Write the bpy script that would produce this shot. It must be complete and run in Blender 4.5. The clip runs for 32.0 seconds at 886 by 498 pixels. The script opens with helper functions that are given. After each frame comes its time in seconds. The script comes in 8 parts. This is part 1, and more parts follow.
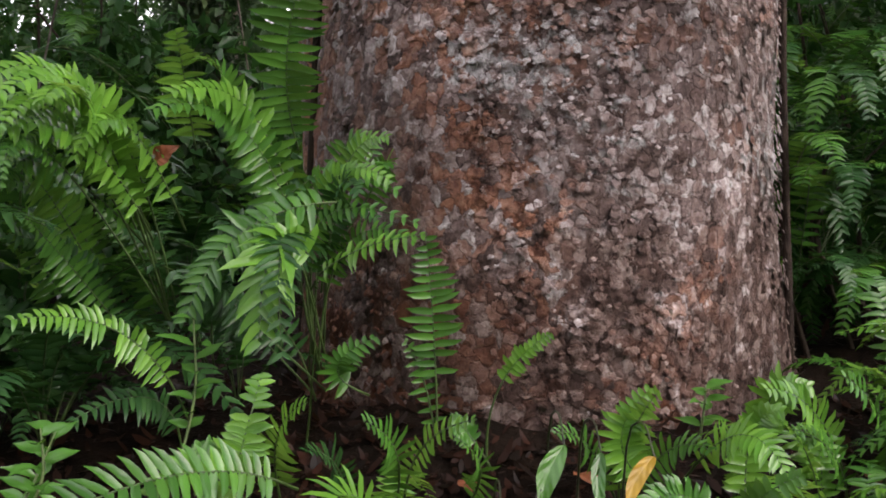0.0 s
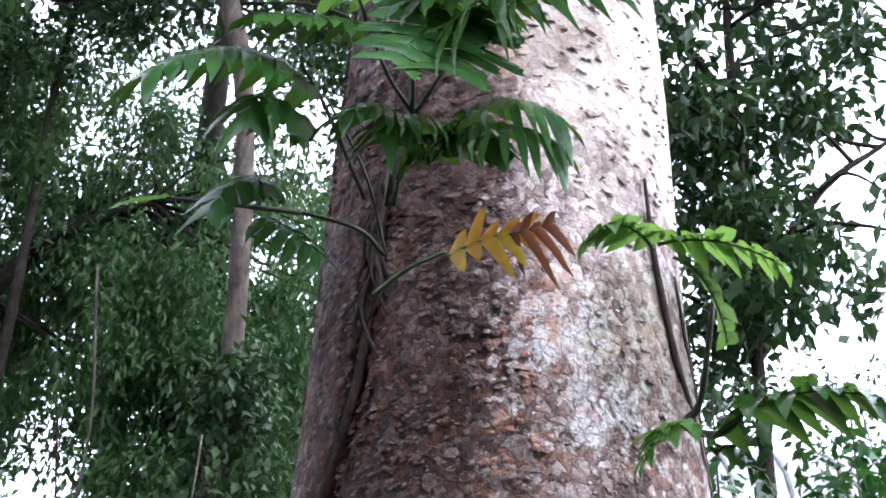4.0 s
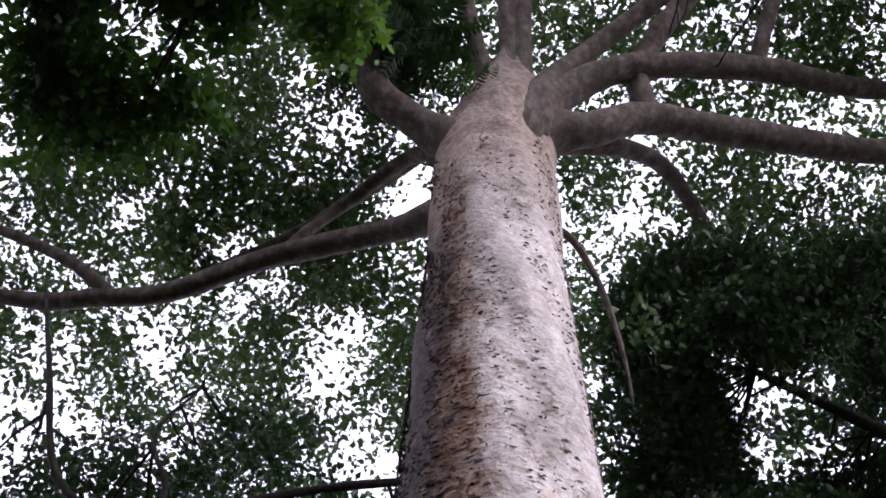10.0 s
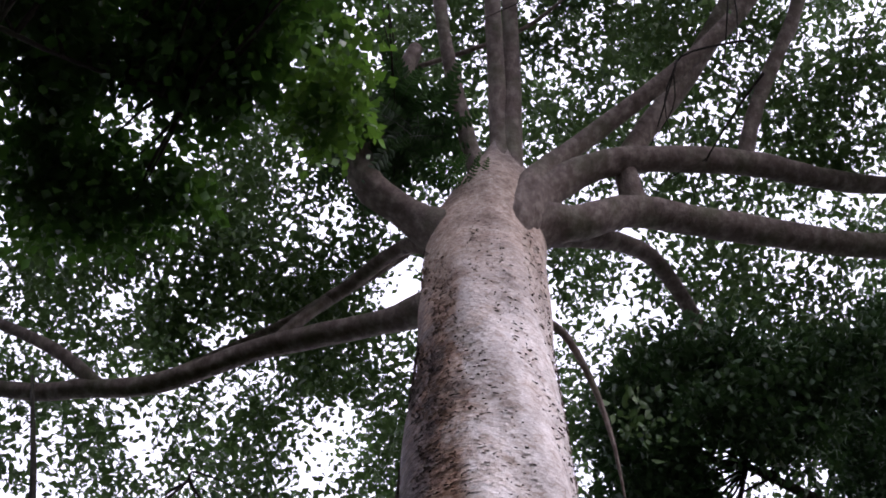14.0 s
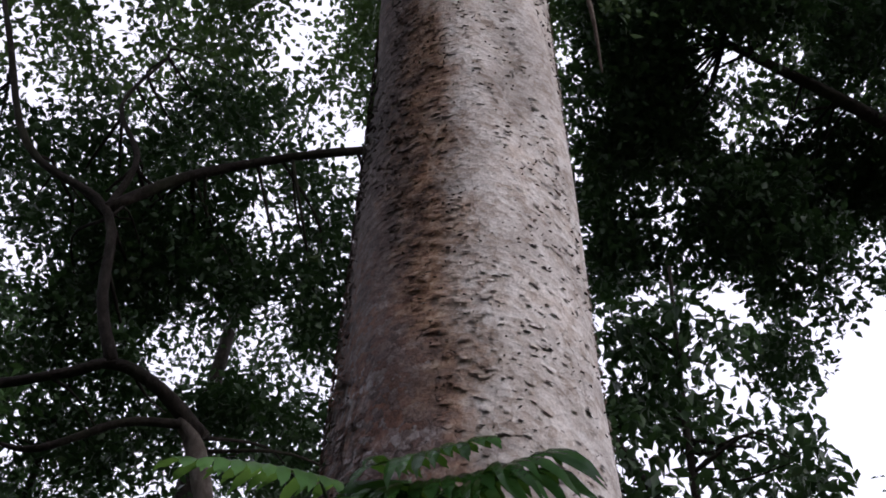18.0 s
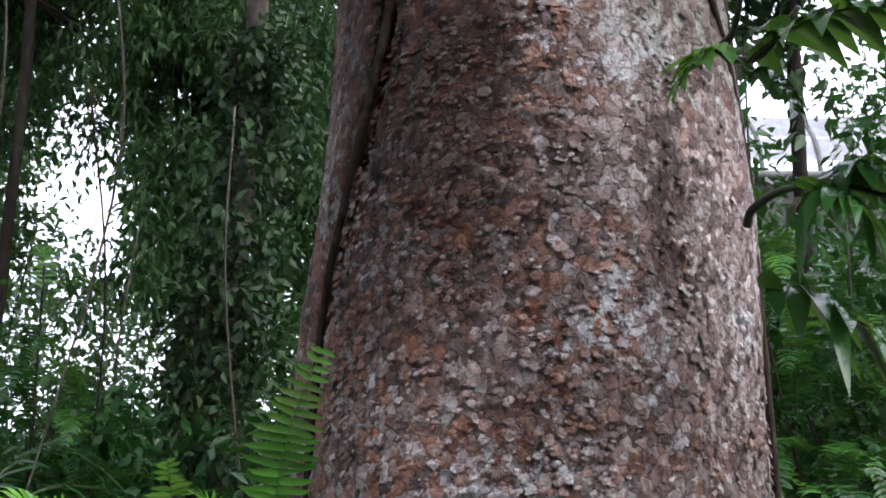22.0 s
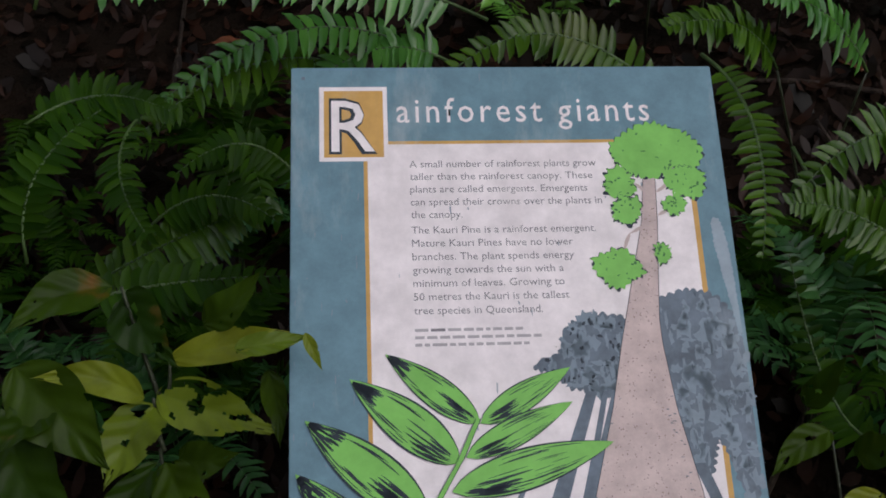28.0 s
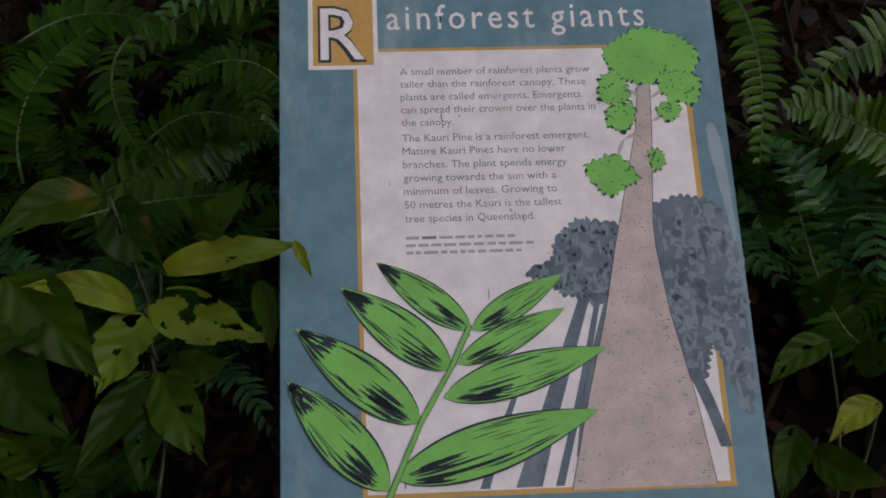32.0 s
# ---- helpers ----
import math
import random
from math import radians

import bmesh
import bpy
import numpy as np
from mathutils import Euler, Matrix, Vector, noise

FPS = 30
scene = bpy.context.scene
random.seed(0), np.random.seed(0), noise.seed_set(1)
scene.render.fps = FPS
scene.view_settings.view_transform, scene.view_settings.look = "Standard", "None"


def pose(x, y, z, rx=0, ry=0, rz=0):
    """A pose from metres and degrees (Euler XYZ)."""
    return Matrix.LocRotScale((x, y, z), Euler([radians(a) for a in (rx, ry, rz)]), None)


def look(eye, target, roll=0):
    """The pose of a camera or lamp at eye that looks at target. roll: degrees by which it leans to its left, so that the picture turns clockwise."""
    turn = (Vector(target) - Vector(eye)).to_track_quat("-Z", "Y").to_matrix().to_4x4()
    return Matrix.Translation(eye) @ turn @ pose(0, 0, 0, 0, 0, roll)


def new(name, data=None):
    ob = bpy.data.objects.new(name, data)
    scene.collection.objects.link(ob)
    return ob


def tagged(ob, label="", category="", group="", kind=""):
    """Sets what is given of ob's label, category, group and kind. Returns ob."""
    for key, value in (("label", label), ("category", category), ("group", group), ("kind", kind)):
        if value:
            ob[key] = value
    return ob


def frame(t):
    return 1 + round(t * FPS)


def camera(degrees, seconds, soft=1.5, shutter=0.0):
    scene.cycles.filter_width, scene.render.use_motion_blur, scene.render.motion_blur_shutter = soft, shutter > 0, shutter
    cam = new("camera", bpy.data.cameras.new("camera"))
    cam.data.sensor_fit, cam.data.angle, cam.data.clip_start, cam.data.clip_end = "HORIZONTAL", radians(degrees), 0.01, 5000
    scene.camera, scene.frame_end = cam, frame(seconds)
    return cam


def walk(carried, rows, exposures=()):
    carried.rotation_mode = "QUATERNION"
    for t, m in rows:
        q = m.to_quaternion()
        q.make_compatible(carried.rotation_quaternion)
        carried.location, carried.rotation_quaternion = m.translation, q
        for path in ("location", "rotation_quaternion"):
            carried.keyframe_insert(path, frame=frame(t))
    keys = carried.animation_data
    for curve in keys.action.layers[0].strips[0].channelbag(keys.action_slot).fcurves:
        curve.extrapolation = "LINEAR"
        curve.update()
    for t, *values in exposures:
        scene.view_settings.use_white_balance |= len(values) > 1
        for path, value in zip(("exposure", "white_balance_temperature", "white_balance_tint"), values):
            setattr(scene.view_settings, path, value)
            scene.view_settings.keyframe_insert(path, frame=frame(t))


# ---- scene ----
# The eye turns on an arm's length about the walker's shoulder: seconds, x, y, z, yaw, pitch, roll
cam = camera(42.2, 32.0, soft=1.8)
PATH = [
    (0.0, -0.000, 0.491, 1.566, 0.00, -3.99, 0.25),
    (0.5, 0.009, 0.492, 1.593, -1.06, -0.87, 1.06),
    (1.0, 0.015, 0.490, 1.645, -1.71, 5.25, 0.18),
    (1.5, 0.018, 0.484, 1.687, -2.11, 10.17, -0.39),
    (2.0, 0.018, 0.474, 1.730, -2.20, 15.28, 0.82),
    (2.5, 0.014, 0.457, 1.783, -1.81, 21.80, 1.89),
    (3.0, 0.015, 0.447, 1.806, -1.88, 24.76, 1.49),
    (3.5, 0.011, 0.435, 1.829, -1.41, 27.73, 1.98),
    (5.5, 0.010, 0.412, 1.868, -1.36, 33.03, 2.66),
    (6.0, 0.005, 0.395, 1.893, -0.78, 36.52, 2.51),
    (6.5, 0.009, 0.375, 1.919, -1.32, 40.38, 2.96),
    (7.0, -0.002, 0.356, 1.940, 0.30, 43.65, 4.00),
    (7.5, 0.004, 0.329, 1.966, -0.62, 48.09, 2.69),
    (8.0, -0.002, 0.309, 1.983, 0.46, 51.06, 3.83),
    (8.5, 0.000, 0.286, 2.001, -0.05, 54.54, 3.36),
    (9.0, -0.003, 0.265, 2.015, 0.58, 57.42, 4.46),
    (9.5, 0.001, 0.233, 2.033, -0.23, 61.69, 3.53),
    (10.0, -0.006, 0.201, 2.049, 1.72, 65.82, 4.79),
    (10.5, -0.006, 0.165, 2.064, 2.12, 70.39, 4.97),
    (11.0, -0.009, 0.139, 2.072, 3.85, 73.59, 5.94),
    (11.5, -0.006, 0.119, 2.077, 2.85, 75.97, 5.00),
    (12.0, -0.003, 0.108, 2.080, 1.60, 77.29, 4.32),
    (12.5, 0.001, 0.110, 2.080, -0.51, 77.05, 1.62),
    (13.0, 0.001, 0.119, 2.077, -0.28, 75.98, 1.87),
    (13.5, -0.001, 0.132, 2.074, 0.46, 74.48, 2.92),
    (14.0, -0.004, 0.166, 2.063, 1.48, 70.23, 4.83),
    (14.5, -0.008, 0.196, 2.052, 2.25, 66.57, 5.51),
    (16.5, 0.001, 0.256, 2.020, -0.25, 58.64, 3.88),
    (17.0, 0.006, 0.270, 2.012, -1.37, 56.74, 3.14),
    (17.5, 0.012, 0.288, 1.999, -2.43, 54.19, 1.57),
    (18.0, 0.014, 0.314, 1.979, -2.58, 50.28, 1.07),
    (18.5, 0.018, 0.345, 1.951, -3.02, 45.42, 1.96),
    (19.0, 0.014, 0.382, 1.909, -2.16, 38.96, 2.25),
    (19.5, 0.010, 0.414, 1.865, -1.38, 32.64, 2.03),
    (20.0, 0.005, 0.438, 1.825, -0.71, 27.16, -0.04),
    (20.5, 0.008, 0.452, 1.795, -1.00, 23.28, 1.29),
    (21.0, -0.000, 0.464, 1.764, 0.05, 19.44, 0.37),
    (21.5, -0.001, 0.470, 1.745, 0.15, 17.14, 0.23),
    (22.0, 0.002, 0.477, 1.720, -0.25, 14.12, 0.36),
    (22.5, 0.002, 0.484, 1.692, -0.19, 10.74, -1.02),
    (23.0, 0.002, 0.488, 1.665, -0.25, 7.64, -0.48),
    (23.5, -0.000, 0.491, 1.634, 0.03, 4.02, -0.40),
    (24.0, -0.009, 0.492, 1.588, 1.03, -1.36, -0.45),
    (24.5, -0.016, 0.489, 1.547, 1.82, -6.19, -0.67),
    (25.0, -0.023, 0.484, 1.512, 2.69, -10.30, -1.33),
    (25.5, -0.031, 0.473, 1.468, 3.77, -15.56, 0.67),
    (26.0, -0.029, 0.456, 1.434, 3.71, -20.12, 1.19),
    (26.5, -0.037, 0.458, 1.410, 4.63, -22.48, 1.00),
    (28.5, 0.001, 0.441, 1.314, 7.71, -26.30, 1.03),
    (29.0, -0.002, 0.438, 1.310, 7.97, -26.85, 0.71),
    (29.5, 0.014, 0.429, 1.304, 8.46, -27.13, 0.72),
    (30.0, 0.019, 0.431, 1.292, 8.21, -28.08, 0.57),
    (30.5, 0.028, 0.441, 1.294, 8.18, -28.29, 0.20),
    (31.0, 0.030, 0.445, 1.293, 8.23, -28.57, 0.12),
    (31.5, 0.027, 0.442, 1.294, 7.96, -28.44, 0.28),
    (32.0, 0.024, 0.441, 1.291, 8.22, -28.52, 0.20),
]


def aim(x, y, z, yaw, pitch, roll):
    return pose(x, y, z, 90 + pitch, 0, yaw) @ pose(0, 0, 0, 0, 0, roll)


EXPOSURES = [(0.0, 1.1, 6600, 14), (1.0, 1.65, 5800, 10), (2.0, 1.75, 5600, 9), (3.0, 1.85, 5500, 9), (5.5, 1.75, 5700, 20), (7.0, 1.5, 5700, 20), (8.0, 1.3, 5700, 21), (9.0, 0.95, 5800, 23), (12.0, 0.6, 5800, 24), (14.5, 0.6, 5800, 24), (17.0, 0.2, 6000, 18), (17.6, 0.1, 5900, 16), (18.4, -0.4, 6100, 15), (19.0, -0.5, 6300, 13), (20.0, 0.15, 6200, 12), (21.0, 0.8, 6200, 12), (22.5, 1.35, 5700, 8), (23.2, 1.4, 5600, 6), (24.0, 1.6, 5150, 2), (25.0, 1.88, 5200, 2),
    (26.0, 1.75, 5300, 7), (26.5, 1.25, 5700, 7), (28.5, -0.5, 6100, 8), (29.3, -0.6, 6100, 8), (30.0, -0.75, 6200, 8), (32.0, -0.82, 6200, 8)]
walk(cam, [(t, aim(*row)) for t, *row in PATH], EXPOSURES)

# ---- light: an overcast sky over a small clearing ----
world = bpy.data.worlds.new("overcast_sky")
scene.world = world
world.use_nodes = True
wn, wl = world.node_tree.nodes, world.node_tree.links
wn.clear()
sky = wn.new("ShaderNodeTexSky")
sky.sky_type, sky.sun_disc = "NISHITA", False
sky.sun_elevation, sky.sun_rotation = radians(42), radians(122)
sky.dust_density = 4.0
bg_blue, bg_cloud = wn.new("ShaderNodeBackground"), wn.new("ShaderNodeBackground")
bg_blue.inputs["Strength"].default_value = 0.06
bg_cloud.inputs["Color"].default_value = (1.0, 0.945, 0.995, 1)
bg_cloud.inputs["Strength"].default_value = 1.2
both, wout = wn.new("ShaderNodeAddShader"), wn.new("ShaderNodeOutputWorld")
wl.new(sky.outputs[0], bg_blue.inputs["Color"])
wl.new(bg_blue.outputs[0], both.inputs[0])
wl.new(bg_cloud.outputs[0], both.inputs[1])
wl.new(both.outputs[0], wout.inputs["Surface"])
sun_data = bpy.data.lights.new("sun", "SUN")
sun_data.energy, sun_data.angle, sun_data.color = 0.75, radians(40), (1.0, 0.97, 0.92)
sun = new("sun", sun_data)
sun.matrix_world = look((16, -7, 17), (0, 3, 2))


# ---- materials ----
def nodes_of(name):
    m = bpy.data.materials.new(name)
    m.use_nodes = True
    nt = m.node_tree
    nt.nodes.clear()
    return m, nt.nodes, nt.links


def ramp_of(N, stops, interpolation="LINEAR"):
    r = N.new("ShaderNodeValToRGB")
    r.color_ramp.interpolation = interpolation
    els = r.color_ramp.elements
    while len(els) < len(stops):
        els.new(0.5)
    for e, (p, c) in zip(els, stops):
        e.position, e.color = p, (*c, 1)
    return r


def mixer(N, L, fac, a, b, blend="MIX"):
    m = N.new("ShaderNodeMix")
    m.data_type, m.blend_type = "RGBA", blend
    for sock, v in ((0, fac), (6, a), (7, b)):
        if isinstance(v, bpy.types.NodeSocket):
            L.new(v, m.inputs[sock])
        elif sock == 0:
            m.inputs[0].default_value = v
        else:
            m.inputs[sock].default_value = (*v, 1)
    return m.outputs[2]


def coords(N, L, scale=(1, 1, 1)):
    tc, mp = N.new("ShaderNodeTexCoord"), N.new("ShaderNodeMapping")
    mp.inputs["Scale"].default_value = scale
    L.new(tc.outputs["Object"], mp.inputs["Vector"])
    return mp.outputs[0]


def noise_of(N, L, vec, scale, detail=4.0, rough=0.55):
    n = N.new("ShaderNodeTexNoise")
    n.inputs["Scale"].default_value, n.inputs["Detail"].default_value, n.inputs["Roughness"].default_value = scale, detail, rough
    L.new(vec, n.inputs["Vector"])
    return n.outputs["Fac"]


def finish(m, N, L, color, rough=0.6, bump=None, bump_dist=0.01, strength=0.6, see_through=0.0, through_tint=None, spec=0.2, metal=0.0):
    p = N.new("ShaderNodeBsdfPrincipled")
    p.inputs["Specular IOR Level"].default_value = spec
    p.inputs["Metallic"].default_value = metal
    for sock, v in (("Base Color", color), ("Roughness", rough)):
        if isinstance(v, bpy.types.NodeSocket):
            L.new(v, p.inputs[sock])
        else:
            p.inputs[sock].default_value = (*v, 1) if sock == "Base Color" else v
    if bump is not None:
        b = N.new("ShaderNodeBump")
        b.inputs["Distance"].default_value, b.inputs["Strength"].default_value = bump_dist, strength
        L.new(bump, b.inputs["Height"])
        L.new(b.outputs[0], p.inputs["Normal"])
    out = N.new("ShaderNodeOutputMaterial")
    last = p.outputs[0]
    if see_through:
        tr, mx = N.new("ShaderNodeBsdfTranslucent"), N.new("ShaderNodeMixShader")
        tint = mixer(N, L, 0.6, color, through_tint or (0.25, 0.45, 0.05))
        L.new(tint, tr.inputs["Color"])
        mx.inputs[0].default_value = see_through
        L.new(last, mx.inputs[1])
        L.new(tr.outputs[0], mx.inputs[2])
        last = mx.outputs[0]
    L.new(last, out.inputs["Surface"])
    return m


def leaf_material(name, dark, light, rough=0.35, see_through=0.25, tint=None, per_island=True, blotch=0.25, spot=(0.2, 0.16, 0.05), gloss=0.5, grain=9.0, blot=3.1):
    m, N, L = nodes_of(name)
    v = coords(N, L)
    geo, info = N.new("ShaderNodeNewGeometry"), N.new("ShaderNodeObjectInfo")
    src = geo.outputs["Random Per Island"] if per_island else info.outputs["Random"]
    r = ramp_of(N, [(0.0, dark), (1.0, light)])
    L.new(src, r.inputs[0])
    n = noise_of(N, L, v, grain, 5)
    n2 = ramp_of(N, [(0.35, (0.75, 0.75, 0.75)), (0.65, (1.2, 1.2, 1.2))])
    L.new(n, n2.inputs[0])
    c = mixer(N, L, 1.0, r.outputs[0], n2.outputs[0], "MULTIPLY")
    s = ramp_of(N, [(0.62, (0, 0, 0)), (0.75, (1, 1, 1))])
    L.new(noise_of(N, L, v, blot, 6), s.inputs[0])
    k = N.new("ShaderNodeMath")
    k.operation = "MULTIPLY"
    k.inputs[1].default_value = blotch
    L.new(s.outputs[0], k.inputs[0])
    c = mixer(N, L, k.outputs[0], c, spot)
    return finish(m, N, L, c, rough, noise_of(N, L, v, 34.0, 3), 0.004, 0.55, see_through, tint, spec=gloss)


def bark_material(name, stops, scale=18.0, moss=(0.06, 0.08, 0.03), moss_amount=0.3):
    m, N, L = nodes_of(name)
    v = coords(N, L, (1, 1, 0.45))
    n = noise_of(N, L, v, scale, 8, 0.65)
    r = ramp_of(N, stops)
    L.new(n, r.inputs[0])
    mo = ramp_of(N, [(0.5, (0, 0, 0)), (0.7, (moss_amount,) * 3)])
    L.new(noise_of(N, L, v, 2.3, 5), mo.inputs[0])
    c = mixer(N, L, mo.outputs[0], r.outputs[0], moss)
    return finish(m, N, L, c, 0.85, n, 0.03, 0.9)


def kauri_bark(name="kauri_bark", loose=False):
    """Flaky bark: mauve-brown, rust and grey flakes low down, turning to smooth pale grey higher up, brown along one side.
    Loose flakes have the same bark, each with a tone of its own."""
    m, N, L = nodes_of(name)
    v = coords(N, L, (1, 1, 0.9))

    def math_of(op, a, b, c=None):
        q = N.new("ShaderNodeMath")
        q.operation = op
        for i, x in enumerate((a, b, c)):
            if isinstance(x, bpy.types.NodeSocket):
                L.new(x, q.inputs[i])
            elif x is not None:
                q.inputs[i].default_value = x
        return q.outputs[0]

    def warped_by(vec, scale, amount, detail=4.0):
        w, add = N.new("ShaderNodeTexNoise"), N.new("ShaderNodeVectorMath")
        w.inputs["Scale"].default_value, w.inputs["Detail"].default_value = scale, detail
        L.new(vec, w.inputs["Vector"])
        add.operation = "MULTIPLY_ADD"
        add.inputs[1].default_value = (amount,) * 3
        L.new(w.outputs["Color"], add.inputs[0])
        L.new(vec, add.inputs[2])
        return add.outputs[0]

    def cells(vec, scale, feature="F1"):
        vo = N.new("ShaderNodeTexVoronoi")
        vo.feature = feature
        vo.inputs["Scale"].default_value = scale
        L.new(vec, vo.inputs["Vector"])
        if feature != "F1":
            return vo, None
        sp = N.new("ShaderNodeSeparateColor")
        L.new(vo.outputs["Color"], sp.inputs[0])
        return vo, sp

    def shade(value, stops):
        r = ramp_of(N, stops)
        L.new(value, r.inputs[0])
        return r.outputs[0]

    def between(value, lo, hi):
        r = N.new("ShaderNodeMapRange")
        r.interpolation_type = "SMOOTHSTEP"
        r.inputs["From Min"].default_value, r.inputs["From Max"].default_value = lo, hi
        L.new(value, r.inputs["Value"])
        return r.outputs[0]

    sep = N.new("ShaderNodeSeparateXYZ")
    L.new(coords(N, L), sep.inputs[0])
    px, pz = sep.outputs[0], sep.outputs[2]
    vw = warped_by(warped_by(v, 24.0, 0.045), 90.0, 0.022)
    big, bsep = cells(vw, 29.0)
    small, ssep = cells(vw, 74.0)
    joint = between(cells(vw, 29.0, "DISTANCE_TO_EDGE")[0].outputs["Distance"], 0.02, 0.11)
    fine = noise_of(N, L, v, 95.0, 8, 0.75)
    mid = noise_of(N, L, v, 20.0, 7, 0.7)
    patch = noise_of(N, L, v, 3.2, 5, 0.6)
    own = bsep.outputs[0]
    if loose:
        own = N.new("ShaderNodeNewGeometry").outputs["Random Per Island"]
    # flakes: a value for each flake, broken up by the grain inside it
    tone = math_of("MULTIPLY_ADD", own, 0.44, math_of("MULTIPLY", ssep.outputs[1], 0.2))
    tone = math_of("MULTIPLY_ADD", mid, 0.5, tone)
    tone = math_of("MULTIPLY_ADD", fine, 0.24, math_of("ADD", tone, 0.05))
    low = shade(math_of("MULTIPLY", tone, 0.66), [(0.28, (0.045, 0.029, 0.026)), (0.37, (0.11, 0.075, 0.068)), (0.46, (0.185, 0.135, 0.125)), (0.55, (0.285, 0.225, 0.215)), (0.63, (0.43, 0.38, 0.375)), (0.74, (0.64, 0.595, 0.6))])
    # rust where a flake has dropped, more of it towards one side
    side = math_of("MULTIPLY_ADD", px, -0.2, math_of("ADD", patch, 0.02))
    rust = math_of("MULTIPLY", shade(side, [(0.38, (0.06, 0.06, 0.06)), (0.6, (1, 1, 1))]), shade(bsep.outputs[2], [(0.42, (0, 0, 0)), (0.55, (1, 1, 1))]))
    low = mixer(N, L, math_of("MULTIPLY", rust, 0.82), low, shade(mid, [(0.35, (0.13, 0.05, 0.032)), (0.55, (0.32, 0.145, 0.085)), (0.7, (0.44, 0.25, 0.16))]))
    # pale lichen: specks everywhere, loose clouds on one side
    cloud = math_of("MULTIPLY_ADD", px, 0.1, math_of("MULTIPLY_ADD", between(pz, 0.9, 1.9), 0.13, math_of("SUBTRACT", noise_of(N, L, v, 2.6, 4, 0.55), 0.12)))
    lich = math_of("MULTIPLY", cloud, noise_of(N, L, warped_by(v, 40.0, 0.02), 24.0, 6, 0.65))
    lr = shade(lich, [(0.325, (0, 0, 0)), (0.375, (0.85, 0.85, 0.85))])
    low = mixer(N, L, lr, low, shade(fine, [(0.35, (0.36, 0.36, 0.36)), (0.6, (0.58, 0.57, 0.58))]))
    if not loose:
        low = mixer(N, L, 1.0, low, shade(joint, [(0.0, (0.72, 0.7, 0.69)), (1.0, (1, 1, 1))]), "MULTIPLY")
    # upper bark: cream plates, faint tan patches, small dark ticks
    pv = warped_by(coords(N, L, (1, 1, 1.25)), 18.0, 0.05)
    plate, psep = cells(pv, 24.0)
    ptone = math_of("MULTIPLY_ADD", own if loose else psep.outputs[0], 0.16, math_of("MULTIPLY_ADD", noise_of(N, L, coords(N, L, (1, 1, 0.8)), 9.0, 9, 0.72), 0.75, math_of("MULTIPLY", fine, 0.22)))
    pale = shade(ptone, [(0.36, (0.3, 0.235, 0.19)), (0.47, (0.45, 0.38, 0.325)), (0.56, (0.58, 0.525, 0.48)), (0.66, (0.66, 0.615, 0.575)), (0.78, (0.74, 0.7, 0.665))])
    tanp = between(math_of("MULTIPLY_ADD", px, -0.35, math_of("ADD", patch, 0.1)), 0.5, 0.72)
    pale = mixer(N, L, math_of("MULTIPLY", tanp, 0.6), pale, shade(mid, [(0.35, (0.36, 0.25, 0.17)), (0.65, (0.56, 0.44, 0.34))]))
    tickv, tsep = cells(warped_by(coords(N, L, (1, 1, 1.7)), 30.0, 0.03), 19.0)
    tick = shade(math_of("MULTIPLY_ADD", mid, 0.2, tickv.outputs["Distance"]), [(0.2, (1, 1, 1)), (0.3, (0, 0, 0))])
    tk = math_of("MULTIPLY", tick, shade(tsep.outputs[0], [(0.55, (0, 0, 0)), (0.6, (0.85, 0.85, 0.85))]))
    pale = mixer(N, L, tk, pale, (0.12, 0.085, 0.065))
    # weathered side: grey-brown at the edge, orange tan where it meets the pale bark, narrower higher up
    ragged = noise_of(N, L, warped_by(coords(N, L, (1, 1, 0.5)), 9.0, 0.12), 4.5, 9, 0.72)
    edge = math_of("MULTIPLY_ADD", ragged, 0.85, math_of("MULTIPLY_ADD", math_of("SUBTRACT", pz, 5.0), 0.045, px))
    st = shade(edge, [(0.56, (1, 1, 1)), (0.64, (0.7, 0.7, 0.7)), (0.76, (0, 0, 0))])
    rough_n = noise_of(N, L, coords(N, L, (1, 1, 0.9)), 15.0, 10, 0.78)
    rtone = math_of("MULTIPLY_ADD", own if loose else psep.outputs[1], 0.12, math_of("SUBTRACT", rough_n, 0.06))
    greyish = shade(rtone, [(0.34, (0.045, 0.029, 0.025)), (0.46, (0.1, 0.07, 0.061)), (0.56, (0.165, 0.125, 0.112)), (0.68, (0.3, 0.25, 0.235))])
    tan = shade(rtone, [(0.36, (0.08, 0.042, 0.028)), (0.46, (0.24, 0.13, 0.078)), (0.56, (0.4, 0.25, 0.155)), (0.68, (0.56, 0.45, 0.35))])
    tanm = between(math_of("MULTIPLY_ADD", patch, 0.35, edge), 0.55, 0.8)
    high = mixer(N, L, st, pale, mixer(N, L, tanm, greyish, tan))
    # ragged height of the change
    hx = math_of("MULTIPLY_ADD", math_of("MINIMUM", px, 0.42), 3.0, math_of("MULTIPLY_ADD", patch, 2.2, math_of("MULTIPLY_ADD", own, 0.5, pz)))
    change = between(hx, 5.6, 7.3)
    top = between(pz, 9.5, 12.4)
    high = mixer(N, L, math_of("MULTIPLY", top, 0.9), high, mixer(N, L, tk, shade(rtone, [(0.34, (0.17, 0.11, 0.075)), (0.46, (0.35, 0.25, 0.185)), (0.56, (0.47, 0.37, 0.29)), (0.68, (0.6, 0.52, 0.44))]), (0.12, 0.085, 0.065)))
    fork = between(math_of("MULTIPLY_ADD", patch, 0.8, math_of("SUBTRACT", pz, 0.4)), 12.9, 14.0)
